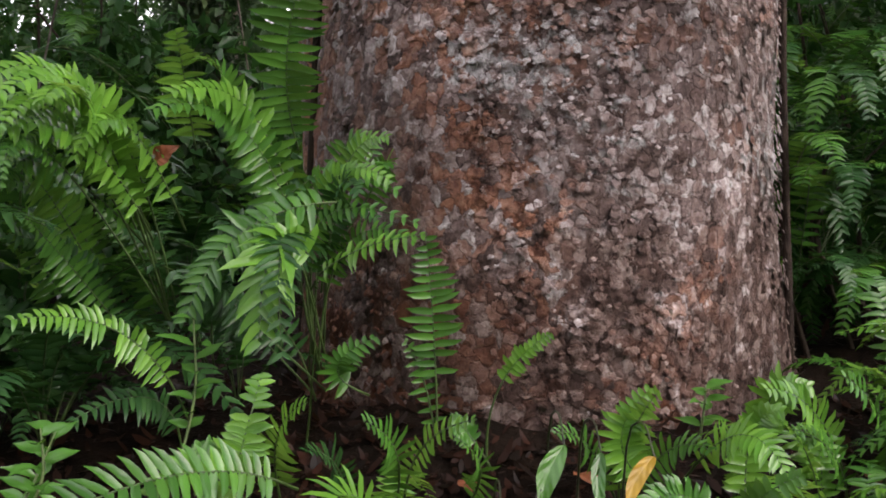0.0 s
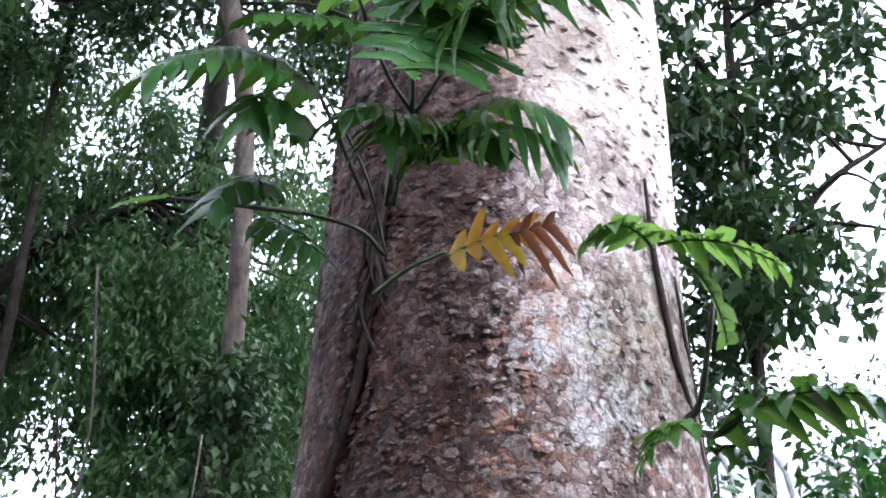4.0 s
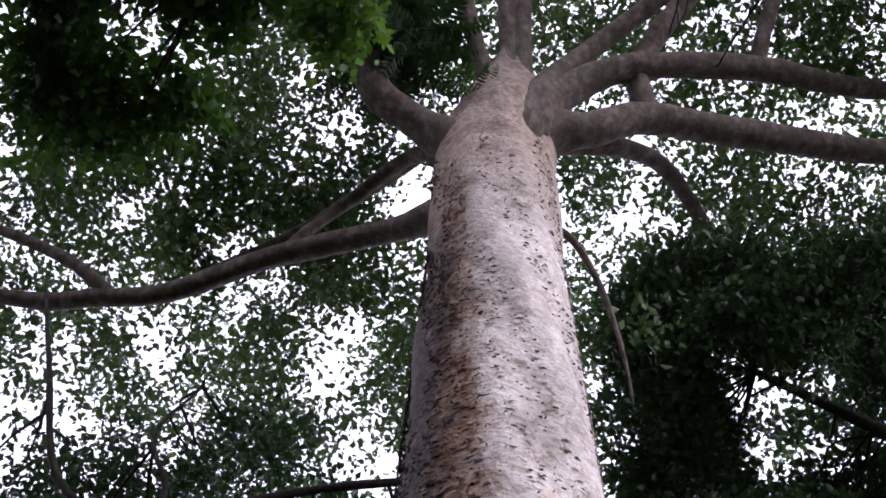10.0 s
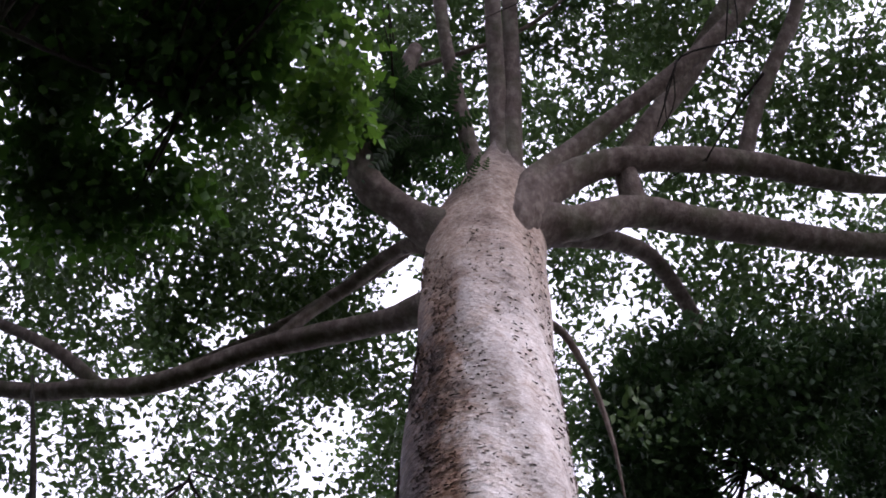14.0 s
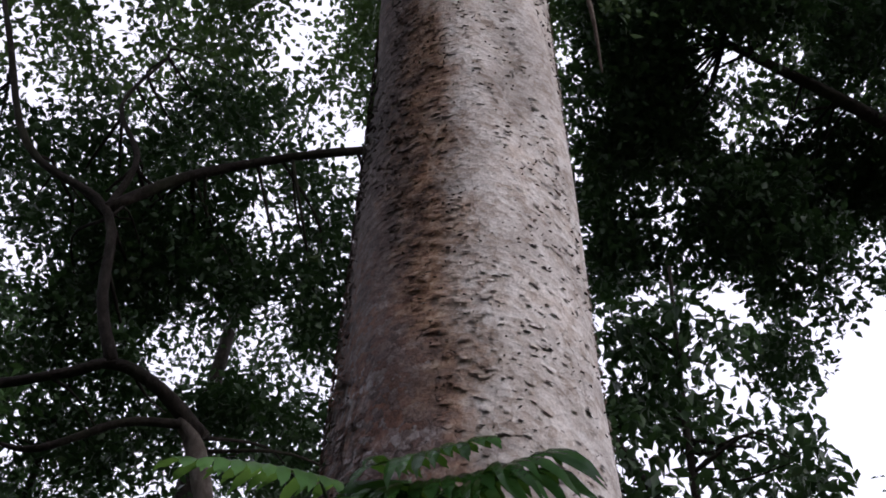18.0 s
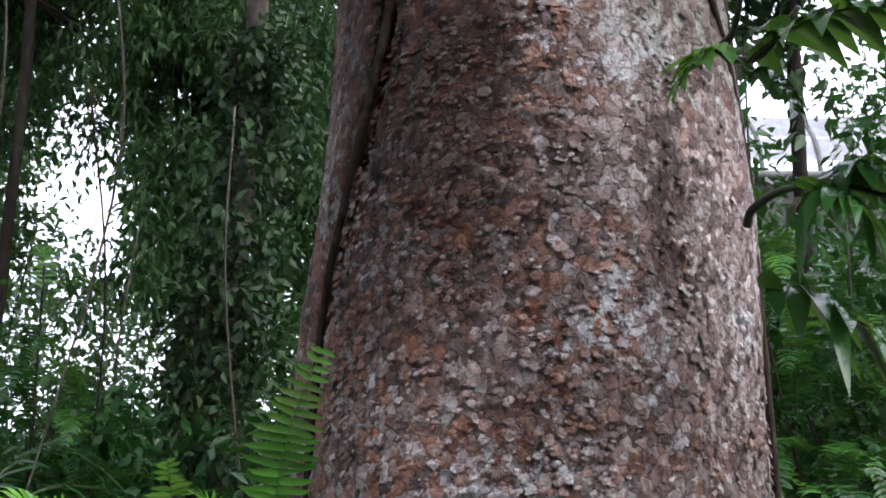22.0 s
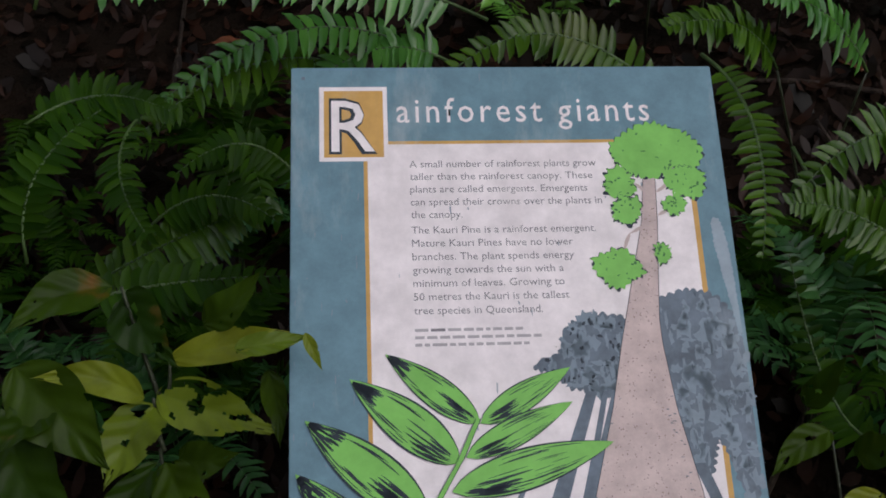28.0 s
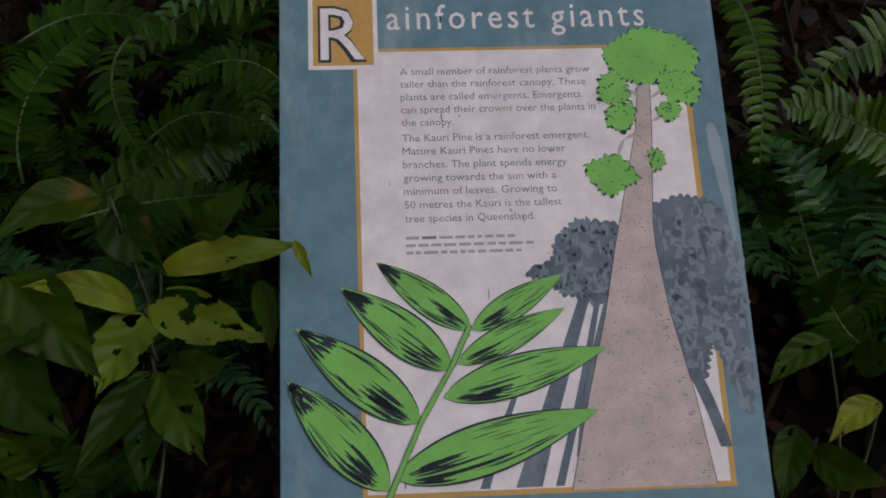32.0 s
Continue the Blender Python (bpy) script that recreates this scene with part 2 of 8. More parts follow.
    high = mixer(N, L, fork, high, shade(rough_n, [(0.3, (0.09, 0.067, 0.055)), (0.5, (0.2, 0.163, 0.138)), (0.7, (0.33, 0.285, 0.25))]))
    # wet stain with painted shade below the climber; mossy patch and run on the other side
    rag = math_of("MULTIPLY", math_of("SUBTRACT", mid, 0.5), 0.5)
    sx_ = math_of("ADD", px, math_of("MULTIPLY_ADD", patch, 0.24, rag))
    stain_shade = math_of("MULTIPLY", math_of("SUBTRACT", 1.0, between(sx_, 0.27, 0.43)), math_of("MULTIPLY", between(pz, 1.9, 2.9), math_of("SUBTRACT", 1.0, between(math_of("MULTIPLY_ADD", rag, 1.2, pz), 3.95, 4.7))))
    stain_shade = math_of("MULTIPLY", stain_shade, between(sx_, -0.3, -0.05))
    mossy = math_of("MULTIPLY", between(math_of("ADD", sx_, 0.0), 0.55, 0.72), math_of("MULTIPLY", between(math_of("MULTIPLY_ADD", rag, 0.6, pz), 2.75, 3.2), math_of("SUBTRACT", 1.0, between(math_of("MULTIPLY_ADD", rag, 0.6, pz), 3.45, 3.7))))
    run = math_of("MULTIPLY", math_of("MULTIPLY", between(sx_, 0.62, 0.7), math_of("SUBTRACT", 1.0, between(sx_, 0.76, 0.84))), math_of("MULTIPLY", between(pz, 2.1, 2.5), math_of("SUBTRACT", 1.0, between(pz, 2.7, 3.1))))
    c = mixer(N, L, change, low, high)
    c = mixer(N, L, math_of("MULTIPLY", math_of("MAXIMUM", stain_shade, run), 0.92), c, mixer(N, L, 1.0, low, (0.27, 0.215, 0.185), "MULTIPLY"))
    # ragged darker patches, denser towards the ground
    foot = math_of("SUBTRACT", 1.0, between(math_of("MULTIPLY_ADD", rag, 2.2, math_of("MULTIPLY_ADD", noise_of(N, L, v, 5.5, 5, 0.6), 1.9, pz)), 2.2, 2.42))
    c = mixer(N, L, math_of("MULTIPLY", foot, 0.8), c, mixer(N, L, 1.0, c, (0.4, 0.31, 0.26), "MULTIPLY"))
    c = mixer(N, L, math_of("MULTIPLY", mossy, 0.75), c, mixer(N, L, 1.0, c, (0.36, 0.37, 0.27), "MULTIPLY"))
    c = mixer(N, L, 1.0, c, shade(noise_of(N, L, v, 2.4, 6, 0.62), [(0.34, (0.6, 0.57, 0.55)), (0.5, (1, 1, 1)), (0.66, (1.2, 1.2, 1.2))]), "MULTIPLY")
    c = mixer(N, L, 1.0, c, shade(fine, [(0.3, (0.75, 0.75, 0.75)), (0.7, (1.22, 1.22, 1.22))]), "MULTIPLY")
    # relief
    h = mixer(N, L, change, mixer(N, L, 0.25, tone, joint), mixer(N, L, 0.45, rough_n, plate.outputs["Distance"]))
    return finish(m, N, L, c, 0.55, h, 0.018, 0.85, spec=0.16)


def flake_material(name, stops, lean=0.12, grain=60.0):
    """Loose bark flakes, each with its own tone, a little different from one side of the stem to the other."""
    m, N, L = nodes_of(name)
    v = coords(N, L)
    geo, sep, add = N.new("ShaderNodeNewGeometry"), N.new("ShaderNodeSeparateXYZ"), N.new("ShaderNodeMath")
    L.new(v, sep.inputs[0])
    add.operation = "MULTIPLY_ADD"
    add.inputs[1].default_value = lean
    L.new(sep.outputs[0], add.inputs[0])
    L.new(geo.outputs["Random Per Island"], add.inputs[2])
    r = ramp_of(N, stops)
    L.new(add.outputs[0], r.inputs[0])
    n = noise_of(N, L, v, grain, 7, 0.7)
    g = ramp_of(N, [(0.3, (0.55, 0.55, 0.55)), (0.7, (1.4, 1.4, 1.4))])
    L.new(n, g.inputs[0])
    return finish(m, N, L, mixer(N, L, 1.0, r.outputs[0], g.outputs[0], "MULTIPLY"), 0.42, n, 0.006, 0.7)


def plain_material(name, a, b, scale=6.0, rough=0.6, bump=0.004, spec=0.5, detail=6):
    m, N, L = nodes_of(name)
    v = coords(N, L)
    n = noise_of(N, L, v, scale, detail, 0.6)
    r = ramp_of(N, [(0.3, a), (0.7, b)])
    L.new(n, r.inputs[0])
    return finish(m, N, L, r.outputs[0], rough, noise_of(N, L, v, scale * 9, 4), bump, 0.6, spec=spec)


def sign_material(name, col, rough=0.42, wear=(0.55, 0.57, 0.58), amount=0.35, vary=0.85):
    """Printed ink under a weathered clear coat: pale scuffs and run marks."""
    m, N, L = nodes_of(name)
    v = coords(N, L, (1, 0.3, 1))
    n = ramp_of(N, [(0.55, (0, 0, 0)), (0.75, (amount,) * 3)])
    L.new(noise_of(N, L, v, 11.0, 8, 0.7), n.inputs[0])
    g = ramp_of(N, [(0.35, (vary,) * 3), (0.65, (1.06, 1.06, 1.06))])
    L.new(noise_of(N, L, coords(N, L), 26.0, 7, 0.7), g.inputs[0])
    c = mixer(N, L, 1.0, col, g.outputs[0], "MULTIPLY")
    c = mixer(N, L, n.outputs[0], c, wear)
    return finish(m, N, L, c, rough, noise_of(N, L, coords(N, L), 90.0, 3), 0.0008, 0.4)


KAURI = kauri_bark()
FLAKE = kauri_bark("loose_bark_flake", True)
# dark bark lips, the shadow below each one included in the colour
TICK_FLAKE = flake_material("dark_bark_flake", [(0.0, (0.035, 0.025, 0.02)), (0.6, (0.085, 0.062, 0.05)), (1.0, (0.26, 0.21, 0.175))], 0.0)
LIMB = bark_material("limb_bark", [(0.3, (0.06, 0.043, 0.034)), (0.5, (0.13, 0.1, 0.082)), (0.72, (0.27, 0.225, 0.19))], 9.0, moss_amount=0.45)
GREY_BARK = bark_material("grey_bark", [(0.3, (0.05, 0.04, 0.033)), (0.5, (0.12, 0.1, 0.085)), (0.7, (0.25, 0.22, 0.19))], 12.0)
DARK_BARK = bark_material("dark_bark", [(0.3, (0.014, 0.01, 0.009)), (0.55, (0.03, 0.023, 0.019)), (0.75, (0.07, 0.058, 0.047))], 16.0)
VINE = bark_material("vine_bark", [(0.3, (0.02, 0.014, 0.012)), (0.6, (0.05, 0.034, 0.026)), (0.8, (0.11, 0.085, 0.065))], 40.0, moss_amount=0.15)
FERN = leaf_material("fern_green", (0.035, 0.115, 0.02), (0.08, 0.22, 0.032), 0.2, 0.24, (0.3, 0.55, 0.08), True, gloss=0.48)
FERN_BRIGHT = leaf_material("fern_bright", (0.07, 0.2, 0.025), (0.15, 0.34, 0.042), 0.18, 0.3, (0.4, 0.65, 0.1), True, 0.15, gloss=0.6)
FERN_RIB = plain_material("fern_rib", (0.025, 0.05, 0.01), (0.06, 0.11, 0.02), 20.0, 0.5)
# fern greens darkened for the bank by the sign; shade put into the colour
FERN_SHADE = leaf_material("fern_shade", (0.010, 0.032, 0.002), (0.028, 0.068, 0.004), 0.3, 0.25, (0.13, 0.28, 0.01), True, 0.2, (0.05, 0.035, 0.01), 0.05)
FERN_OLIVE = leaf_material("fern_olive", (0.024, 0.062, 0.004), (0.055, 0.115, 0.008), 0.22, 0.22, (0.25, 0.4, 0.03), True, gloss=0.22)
# deep green, also used where low fronds carry shade in their colour
FERN_DEEP = leaf_material("fern_deep", (0.018, 0.058, 0.018), (0.042, 0.11, 0.03), 0.22, 0.15, (0.15, 0.4, 0.05), True, gloss=0.22)
STEM_DARK = plain_material("dark_stem", (0.012, 0.014, 0.008), (0.04, 0.05, 0.02), 20.0, 0.45)
STEM_GREEN = plain_material("green_stem", (0.06, 0.11, 0.03), (0.13, 0.18, 0.06), 20.0, 0.45)
CLIMBER = leaf_material("climber_leaf", (0.014, 0.048, 0.012), (0.036, 0.095, 0.024), 0.17, 0.14, (0.25, 0.5, 0.06), True, gloss=0.28)
CLIMBER_LIGHT = leaf_material("climber_light_leaf", (0.06, 0.15, 0.04), (0.1, 0.22, 0.06), 0.25, 0.35, (0.35, 0.6, 0.1), True)
YELLOW_LEAF = leaf_material("yellow_leaf", (0.36, 0.13, 0.015), (0.42, 0.33, 0.025), 0.4, 0.3, (0.7, 0.4, 0.03), True, 0.85, (0.16, 0.04, 0.012), grain=22.0, blot=14.0)
BROWN_LEAF = leaf_material("brown_leaf", (0.1, 0.026, 0.012), (0.21, 0.07, 0.025), 0.5, 0.15, (0.4, 0.12, 0.03), True, 0.3)
CANOPY = leaf_material("canopy_leaf", (0.035, 0.065, 0.026), (0.085, 0.13, 0.045), 0.4, 0.2, (0.2, 0.36, 0.08), True, gloss=0.22)
CANOPY_DARK = leaf_material("dark_canopy_leaf", (0.024, 0.05, 0.022), (0.06, 0.105, 0.042), 0.4, 0.12, (0.12, 0.26, 0.06), True, gloss=0.22)
# overhanging crown: shaded core and lit edge are told apart by leaf colour
CANOPY_SHADED = leaf_material("shaded_canopy_leaf", (0.018, 0.045, 0.012), (0.042, 0.095, 0.02), 0.45, 0.2, (0.16, 0.36, 0.04), True, gloss=0.22)
CANOPY_LIT = leaf_material("lit_canopy_leaf", (0.025, 0.07, 0.01), (0.055, 0.12, 0.018), 0.4, 0.28, (0.25, 0.5, 0.05), True)
MIST_LEAF = leaf_material("hanging_leaf", (0.035, 0.082, 0.031), (0.095, 0.17, 0.063), 0.32, 0.22, (0.25, 0.5, 0.12), True, gloss=0.22)
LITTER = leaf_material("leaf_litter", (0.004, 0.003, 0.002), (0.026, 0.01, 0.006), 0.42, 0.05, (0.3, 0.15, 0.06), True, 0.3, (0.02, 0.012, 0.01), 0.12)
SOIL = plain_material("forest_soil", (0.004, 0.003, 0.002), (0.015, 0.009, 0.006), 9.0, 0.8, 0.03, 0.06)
PLANT_LEAF = leaf_material("plant_leaf", (0.009, 0.025, 0.002), (0.03, 0.055, 0.003), 0.3, 0.12, (0.2, 0.3, 0.015), False, 0.75, (0.16, 0.06, 0.012), 0.07, 22.0, 14.0)
PLANT_YELLOW = leaf_material("plant_yellow_leaf", (0.065, 0.115, 0.006), (0.16, 0.185, 0.01), 0.4, 0.25, (0.35, 0.33, 0.015), False, 0.9, (0.14, 0.04, 0.01), 0.18, 25.0, 13.0)
SIGN_TEAL = sign_material("sign_teal", (0.145, 0.25, 0.31), vary=0.78)
SIGN_WHITE = sign_material("sign_white", (0.82, 0.75, 0.77), 0.4, (0.62, 0.56, 0.56), 0.4)
SIGN_ORANGE = sign_material("sign_orange", (0.56, 0.33, 0.1))
SIGN_GREEN = sign_material("sign_green", (0.21, 0.5, 0.105), 0.4, (0.3, 0.46, 0.18), 0.3)
SIGN_TRUNK = sign_material("sign_trunk", (0.58, 0.46, 0.445), 0.45, (0.5, 0.42, 0.38), 0.5, 0.75)
SIGN_GREY = sign_material("sign_grey", (0.15, 0.185, 0.235), 0.45, (0.27, 0.32, 0.37), 0.8, 0.6)
SIGN_SHADE = sign_material("sign_green_shade", (0.06, 0.16, 0.06), 0.45, (0.2, 0.3, 0.15), 0.3)
SIGN_INK = sign_material("sign_ink", (0.03, 0.04, 0.055), 0.45, (0.2, 0.22, 0.24), 0.3)
SIGN_TEXT = sign_material("sign_text", (0.21, 0.195, 0.215), 0.45, (0.5, 0.46, 0.46), 0.9)
SIGN_SMALL = sign_material("sign_small_text", (0.4, 0.37, 0.39), 0.45, (0.6, 0.55, 0.55), 0.9)
SIGN_SPECK = sign_material("sign_speck", (0.26, 0.19, 0.18), 0.45, (0.45, 0.38, 0.35), 0.6)
SIGN_FADED = sign_material("sign_faded_teal", (0.3, 0.36, 0.42), 0.5, (0.2, 0.29, 0.35), 0.9)
SIGN_PALE = sign_material("sign_pale_grey", (0.2, 0.25, 0.305), 0.45, (0.35, 0.4, 0.43), 0.6)
POST = plain_material("post_timber", (0.08, 0.06, 0.045), (0.16, 0.12, 0.09), 14.0, 0.7)
WALL = plain_material("building_wall", (0.06, 0.06, 0.055), (0.12, 0.115, 0.1), 3.0, 0.7)
METAL = plain_material("grey_metal", (0.1, 0.1, 0.1), (0.2, 0.2, 0.19), 9.0, 0.45)
PANEL = leaf_material("skylight_panel", (0.75, 0.76, 0.78), (0.82, 0.82, 0.84), 0.3, 0.75, (0.9, 0.9, 0.92), True, 0.1, (0.5, 0.5, 0.48))


# ---- builders ----
def mesh_of(name, verts, faces, mats, index=None, smooth=True):
    me = bpy.data.meshes.new(name)
    me.from_pydata([tuple(v) for v in np.asarray(verts, float)], [], [tuple(int(i) for i in f) for f in faces])
    for m in mats if isinstance(mats, (list, tuple)) else [mats]:
        me.materials.append(m)
    if index is not None:
        me.polygons.foreach_set("material_index", np.asarray(index, np.int32))
    me.polygons.foreach_set("use_smooth", np.full(len(me.polygons), smooth))
    me.update()
    return me


def tri_mesh(name, verts, tris, mat):
    """A mesh of many triangles, from arrays."""
    me = bpy.data.meshes.new(name)
    n, k = len(verts), len(tris)
    me.vertices.add(n)
    me.vertices.foreach_set("co", np.asarray(verts, np.float32).ravel())
    me.loops.add(3 * k)
    me.loops.foreach_set("vertex_index", np.asarray(tris, np.int32).ravel())
    me.polygons.add(k)
    me.polygons.foreach_set("loop_start", np.arange(0, 3 * k, 3, dtype=np.int32))
    me.materials.append(mat)
    me.update()
    me.validate()
    return me


def empty(name, at, label="", category="", group="", kind=""):
    ob = new(name)
    ob.location = at
    return tagged(ob, label, category, group, kind)


def part(name, data, parent, label="", at=None):
    """One mesh as a part of a thing; its vertices are given in the world unless at is a pose."""
    ob = new(name, data)
    ob.parent = parent
    if at is not None:
        ob.matrix_basis = at
    else:
        place = Vector(parent.location)
        up = parent.parent
        while up is not None:
            place += Vector(up.location)
            up = up.parent
        ob.matrix_parent_inverse = Matrix.Translation(-place)
    return tagged(ob, label)


def glide(points, n):
    """A smooth line (Catmull-Rom) through a few points."""
    p = np.asarray(points, float)
    p = np.vstack([2 * p[0] - p[1], p, 2 * p[-1] - p[-2]])
    out = []
    spans = len(p) - 3
    for u in np.linspace(0, spans - 1e-6, n):
        i, f = int(u), u - int(u)
        a, b, c, d = p[i:i + 4]
        out.append(0.5 * (2 * b + (c - a) * f + (2 * a - 5 * b + 4 * c - d) * f ** 2 + (3 * b - a - 3 * c + d) * f ** 3))
    return np.array(out)


def tube(points, radii, rings=16, sides=10, rough=0.06, seed=0):
    """Vertices and faces of a tapered, slightly knotty tube through the points."""
    rng = np.random.RandomState(seed + 7)
    line = glide(points, rings)
    rad = np.interp(np.linspace(0, 1, rings), np.linspace(0, 1, len(radii)), radii)
    tang = np.gradient(line, axis=0)
    tang /= np.linalg.norm(tang, axis=1)[:, None]
    ref = np.array([0.0, 0.0, 1.0]) if abs(tang[0, 2]) < 0.9 else np.array([1.0, 0.0, 0.0])
    a = np.linspace(0, 2 * np.pi, sides, endpoint=False)
    verts = []
    lump = rng.normal(0, rough, (rings, sides))
    lump = 0.5 * lump + 0.25 * (np.roll(lump, 1, 0) + np.roll(lump, 1, 1))
    for i in range(rings):
        s = np.cross(tang[i], ref)
        s /= np.linalg.norm(s)
        ref = np.cross(s, tang[i])
        r = rad[i] * (1 + lump[i])
        verts.append(line[i] + np.outer(np.cos(a) * r, s) + np.outer(np.sin(a) * r, ref))
    verts = np.vstack(verts)
    faces = [(i * sides + j, i * sides + (j + 1) % sides, (i + 1) * sides + (j + 1) % sides, (i + 1) * sides + j) for i in range(rings - 1) for j in range(sides)]
    n = len(verts)
    verts = np.vstack([verts, line[0], line[-1]])
    faces += [(j, n, (j + 1) % sides) for j in range(sides)]
    k = (rings - 1) * sides
    faces += [(k + (j + 1) % sides, n + 1, k + j) for j in range(sides)]
    return verts, faces


def join(*pieces):
    vs, fs, off = [], [], 0
    for v, f in pieces:
        vs.append(np.asarray(v, float))
        fs += [tuple(i + off for i in q) for q in f]
        off += len(v)
    return np.vstack(vs), fs


def leaf_cloud(centres, per, spread, size, seed, flat=0.5, slim=0.42, droop=0.0):
    """Small folded leaves round the centres of many twigs: arrays for tri_mesh."""
    rng = np.random.RandomState(seed)
    c = np.repeat(np.asarray(centres, float), per, 0)
    n = len(c)
    off = rng.normal(0, 1, (n, 3))
    off /= np.linalg.norm(off, axis=1)[:, None] + 1e-9
    off *= (rng.rand(n, 1) ** 0.5) * np.asarray(spread, float)
    p = c + off
    d = off * 0.6 + rng.normal(0, 1, (n, 3)) * np.mean(spread)
    d[:, 2] -= droop * np.mean(spread) * (0.6 + rng.rand(n))
    d /= np.linalg.norm(d, axis=1)[:, None] + 1e-9
    up = rng.normal(0, flat, (n, 3)) + (0, 0, 1)
    side = np.cross(d, up)
    side /= np.linalg.norm(side, axis=1)[:, None] + 1e-9
    nrm = np.cross(side, d)
    ln = (size * (0.6 + 0.8 * rng.rand(n)))[:, None]
    w = ln * slim * 0.5
    fold = ln * 0.08
    mid = p + d * ln * 0.45
    v = np.stack([p, mid + side * w + nrm * fold, p + d * ln - nrm * fold * 0.8, mid - side * w + nrm * fold], 1).reshape(-1, 3)
    b = (np.arange(n) * 4)[:, None]
    t = np.concatenate([b + [0, 1, 2], b + [0, 2, 3]], 1).reshape(-1, 3)
    return v, t


def in_blobs(blobs, count, seed, keep=0.0, grain=0.6):
    """Twig places inside a few ellipsoids (x, y, z, rx, ry, rz), thinned by noise so that gaps stay open."""
    rng = np.random.RandomState(seed)
    vol = np.array([b[3] * b[4] * b[5] for b in blobs])
    out = []
    pick = rng.choice(len(blobs), count * 4, p=vol / vol.sum())
    for k in pick:
        b = blobs[k]
        q = rng.normal(0, 1, 3)
        q *= rng.rand() ** (1 / 2.6) / np.linalg.norm(q)
        p = np.array(b[:3]) + q * np.array(b[3:])
        if noise.noise(Vector(p) * grain + Vector((seed, 0, 0))) > keep - 0.12 * rng.rand():
            out.append(p)
            if len(out) == count:
                break
    return np.array(out)


def frond(base, mid, tip, pairs=26, length=0.11, width=0.02, bare=0.12, droop=0.25, lift=0.2, face=(0, 0, 1), forward=0.35, seed=0, stem=0.003, shape=0.5, thick_tip=0.15, wavy=0.1):
    """A feather-shaped leaf: a curved rib with a row of folded blades on each side. Vertices, faces and material slots (0 blade, 1 rib)."""
    rng = np.random.RandomState(seed)
    b, m_, t_ = (np.asarray(q, float) for q in (base, mid, tip))
    u = np.linspace(0, 1, 15)[:, None]
    ctrl = 2 * m_ - 0.5 * (b + t_)
    line = (1 - u) ** 2 * b + 2 * u * (1 - u) * ctrl + u ** 2 * t_
    rv, rf = tube(line, [stem, stem * 0.8, stem * 0.3], 12, 5, 0.02, seed)
    vs, fs, mi = [rv], list(rf), [1] * len(rf)
    off = len(rv)
    s = bare + (1 - bare) * (np.arange(pairs) + 0.5) / pairs
    pos = (1 - s[:, None]) ** 2 * b + 2 * s[:, None] * (1 - s[:, None]) * ctrl + s[:, None] ** 2 * t_
    tan = 2 * (1 - s[:, None]) * (ctrl - b) + 2 * s[:, None] * (t_ - ctrl)
    tan /= np.linalg.norm(tan, axis=1)[:, None]
    side = np.cross(tan, np.asarray(face, float))
    side /= np.linalg.norm(side, axis=1)[:, None] + 1e-9
    nrm = np.cross(side, tan)
    k = (s - bare) / (1 - bare)
    prof = np.minimum(1, 0.55 + k / shape * 0.45) * np.clip((1 - k) * 1.0 + thick_tip, 0, 1) ** 0.75
    for sg in (-1, 1):
        ln = (length * prof * (1 + rng.normal(0, wavy, pairs)))[:, None]
        fw = forward * (0.7 + 0.8 * k[:, None]) + rng.normal(0, 0.1, (pairs, 1))
        d = side * sg + tan * fw + nrm * (lift + rng.normal(0, 0.11, (pairs, 1)))
        d /= np.linalg.norm(d, axis=1)[:, None]
        wd = np.cross(d, nrm)
        wd /= np.linalg.norm(wd, axis=1)[:, None] + 1e-9
        pn = np.cross(wd, d)
        drop = np.array([0, 0, -1.0]) * droop * (1 + rng.normal(0, 0.4, (pairs, 1)))
        start = pos + tan * sg * 0.002
        w = width * (0.5 + 0.5 * prof)[:, None]
        rows = []
        for f, wf in ((0.0, 0.7), (0.32, 0.92), (0.72, 0.66)):
            q = start + d * ln * f + drop * ln * f * f
            rows += [q + wd * w * wf * 0.5 + pn * w * 0.14, q, q - wd * w * wf * 0.5 + pn * w * 0.14]
        rows.append(start + d * ln + drop * ln + tan * ln * 0.06)
        v = np.stack(rows, 1).reshape(-1, 3)
        vs.append(v)
        lost = rng.rand(pairs) < 0.04
        for i in range(pairs):
            if lost[i]:
                continue
            o = off + i * 10
            fs += [(o, o + 3, o + 4, o + 1), (o + 1, o + 4, o + 5, o + 2), (o + 3, o + 6, o + 7, o + 4), (o + 4, o + 7, o + 8, o + 5), (o + 6, o + 9, o + 7), (o + 7, o + 9, o + 8)]
            mi += [0] * 6
        off += len(v)
    return np.vstack(vs), fs, mi


def frond_mesh(leaf, rib, *args, **kw):
    v, f, mi = frond(*args, **kw)
    return mesh_of("frond", v, f, [leaf, rib], mi)


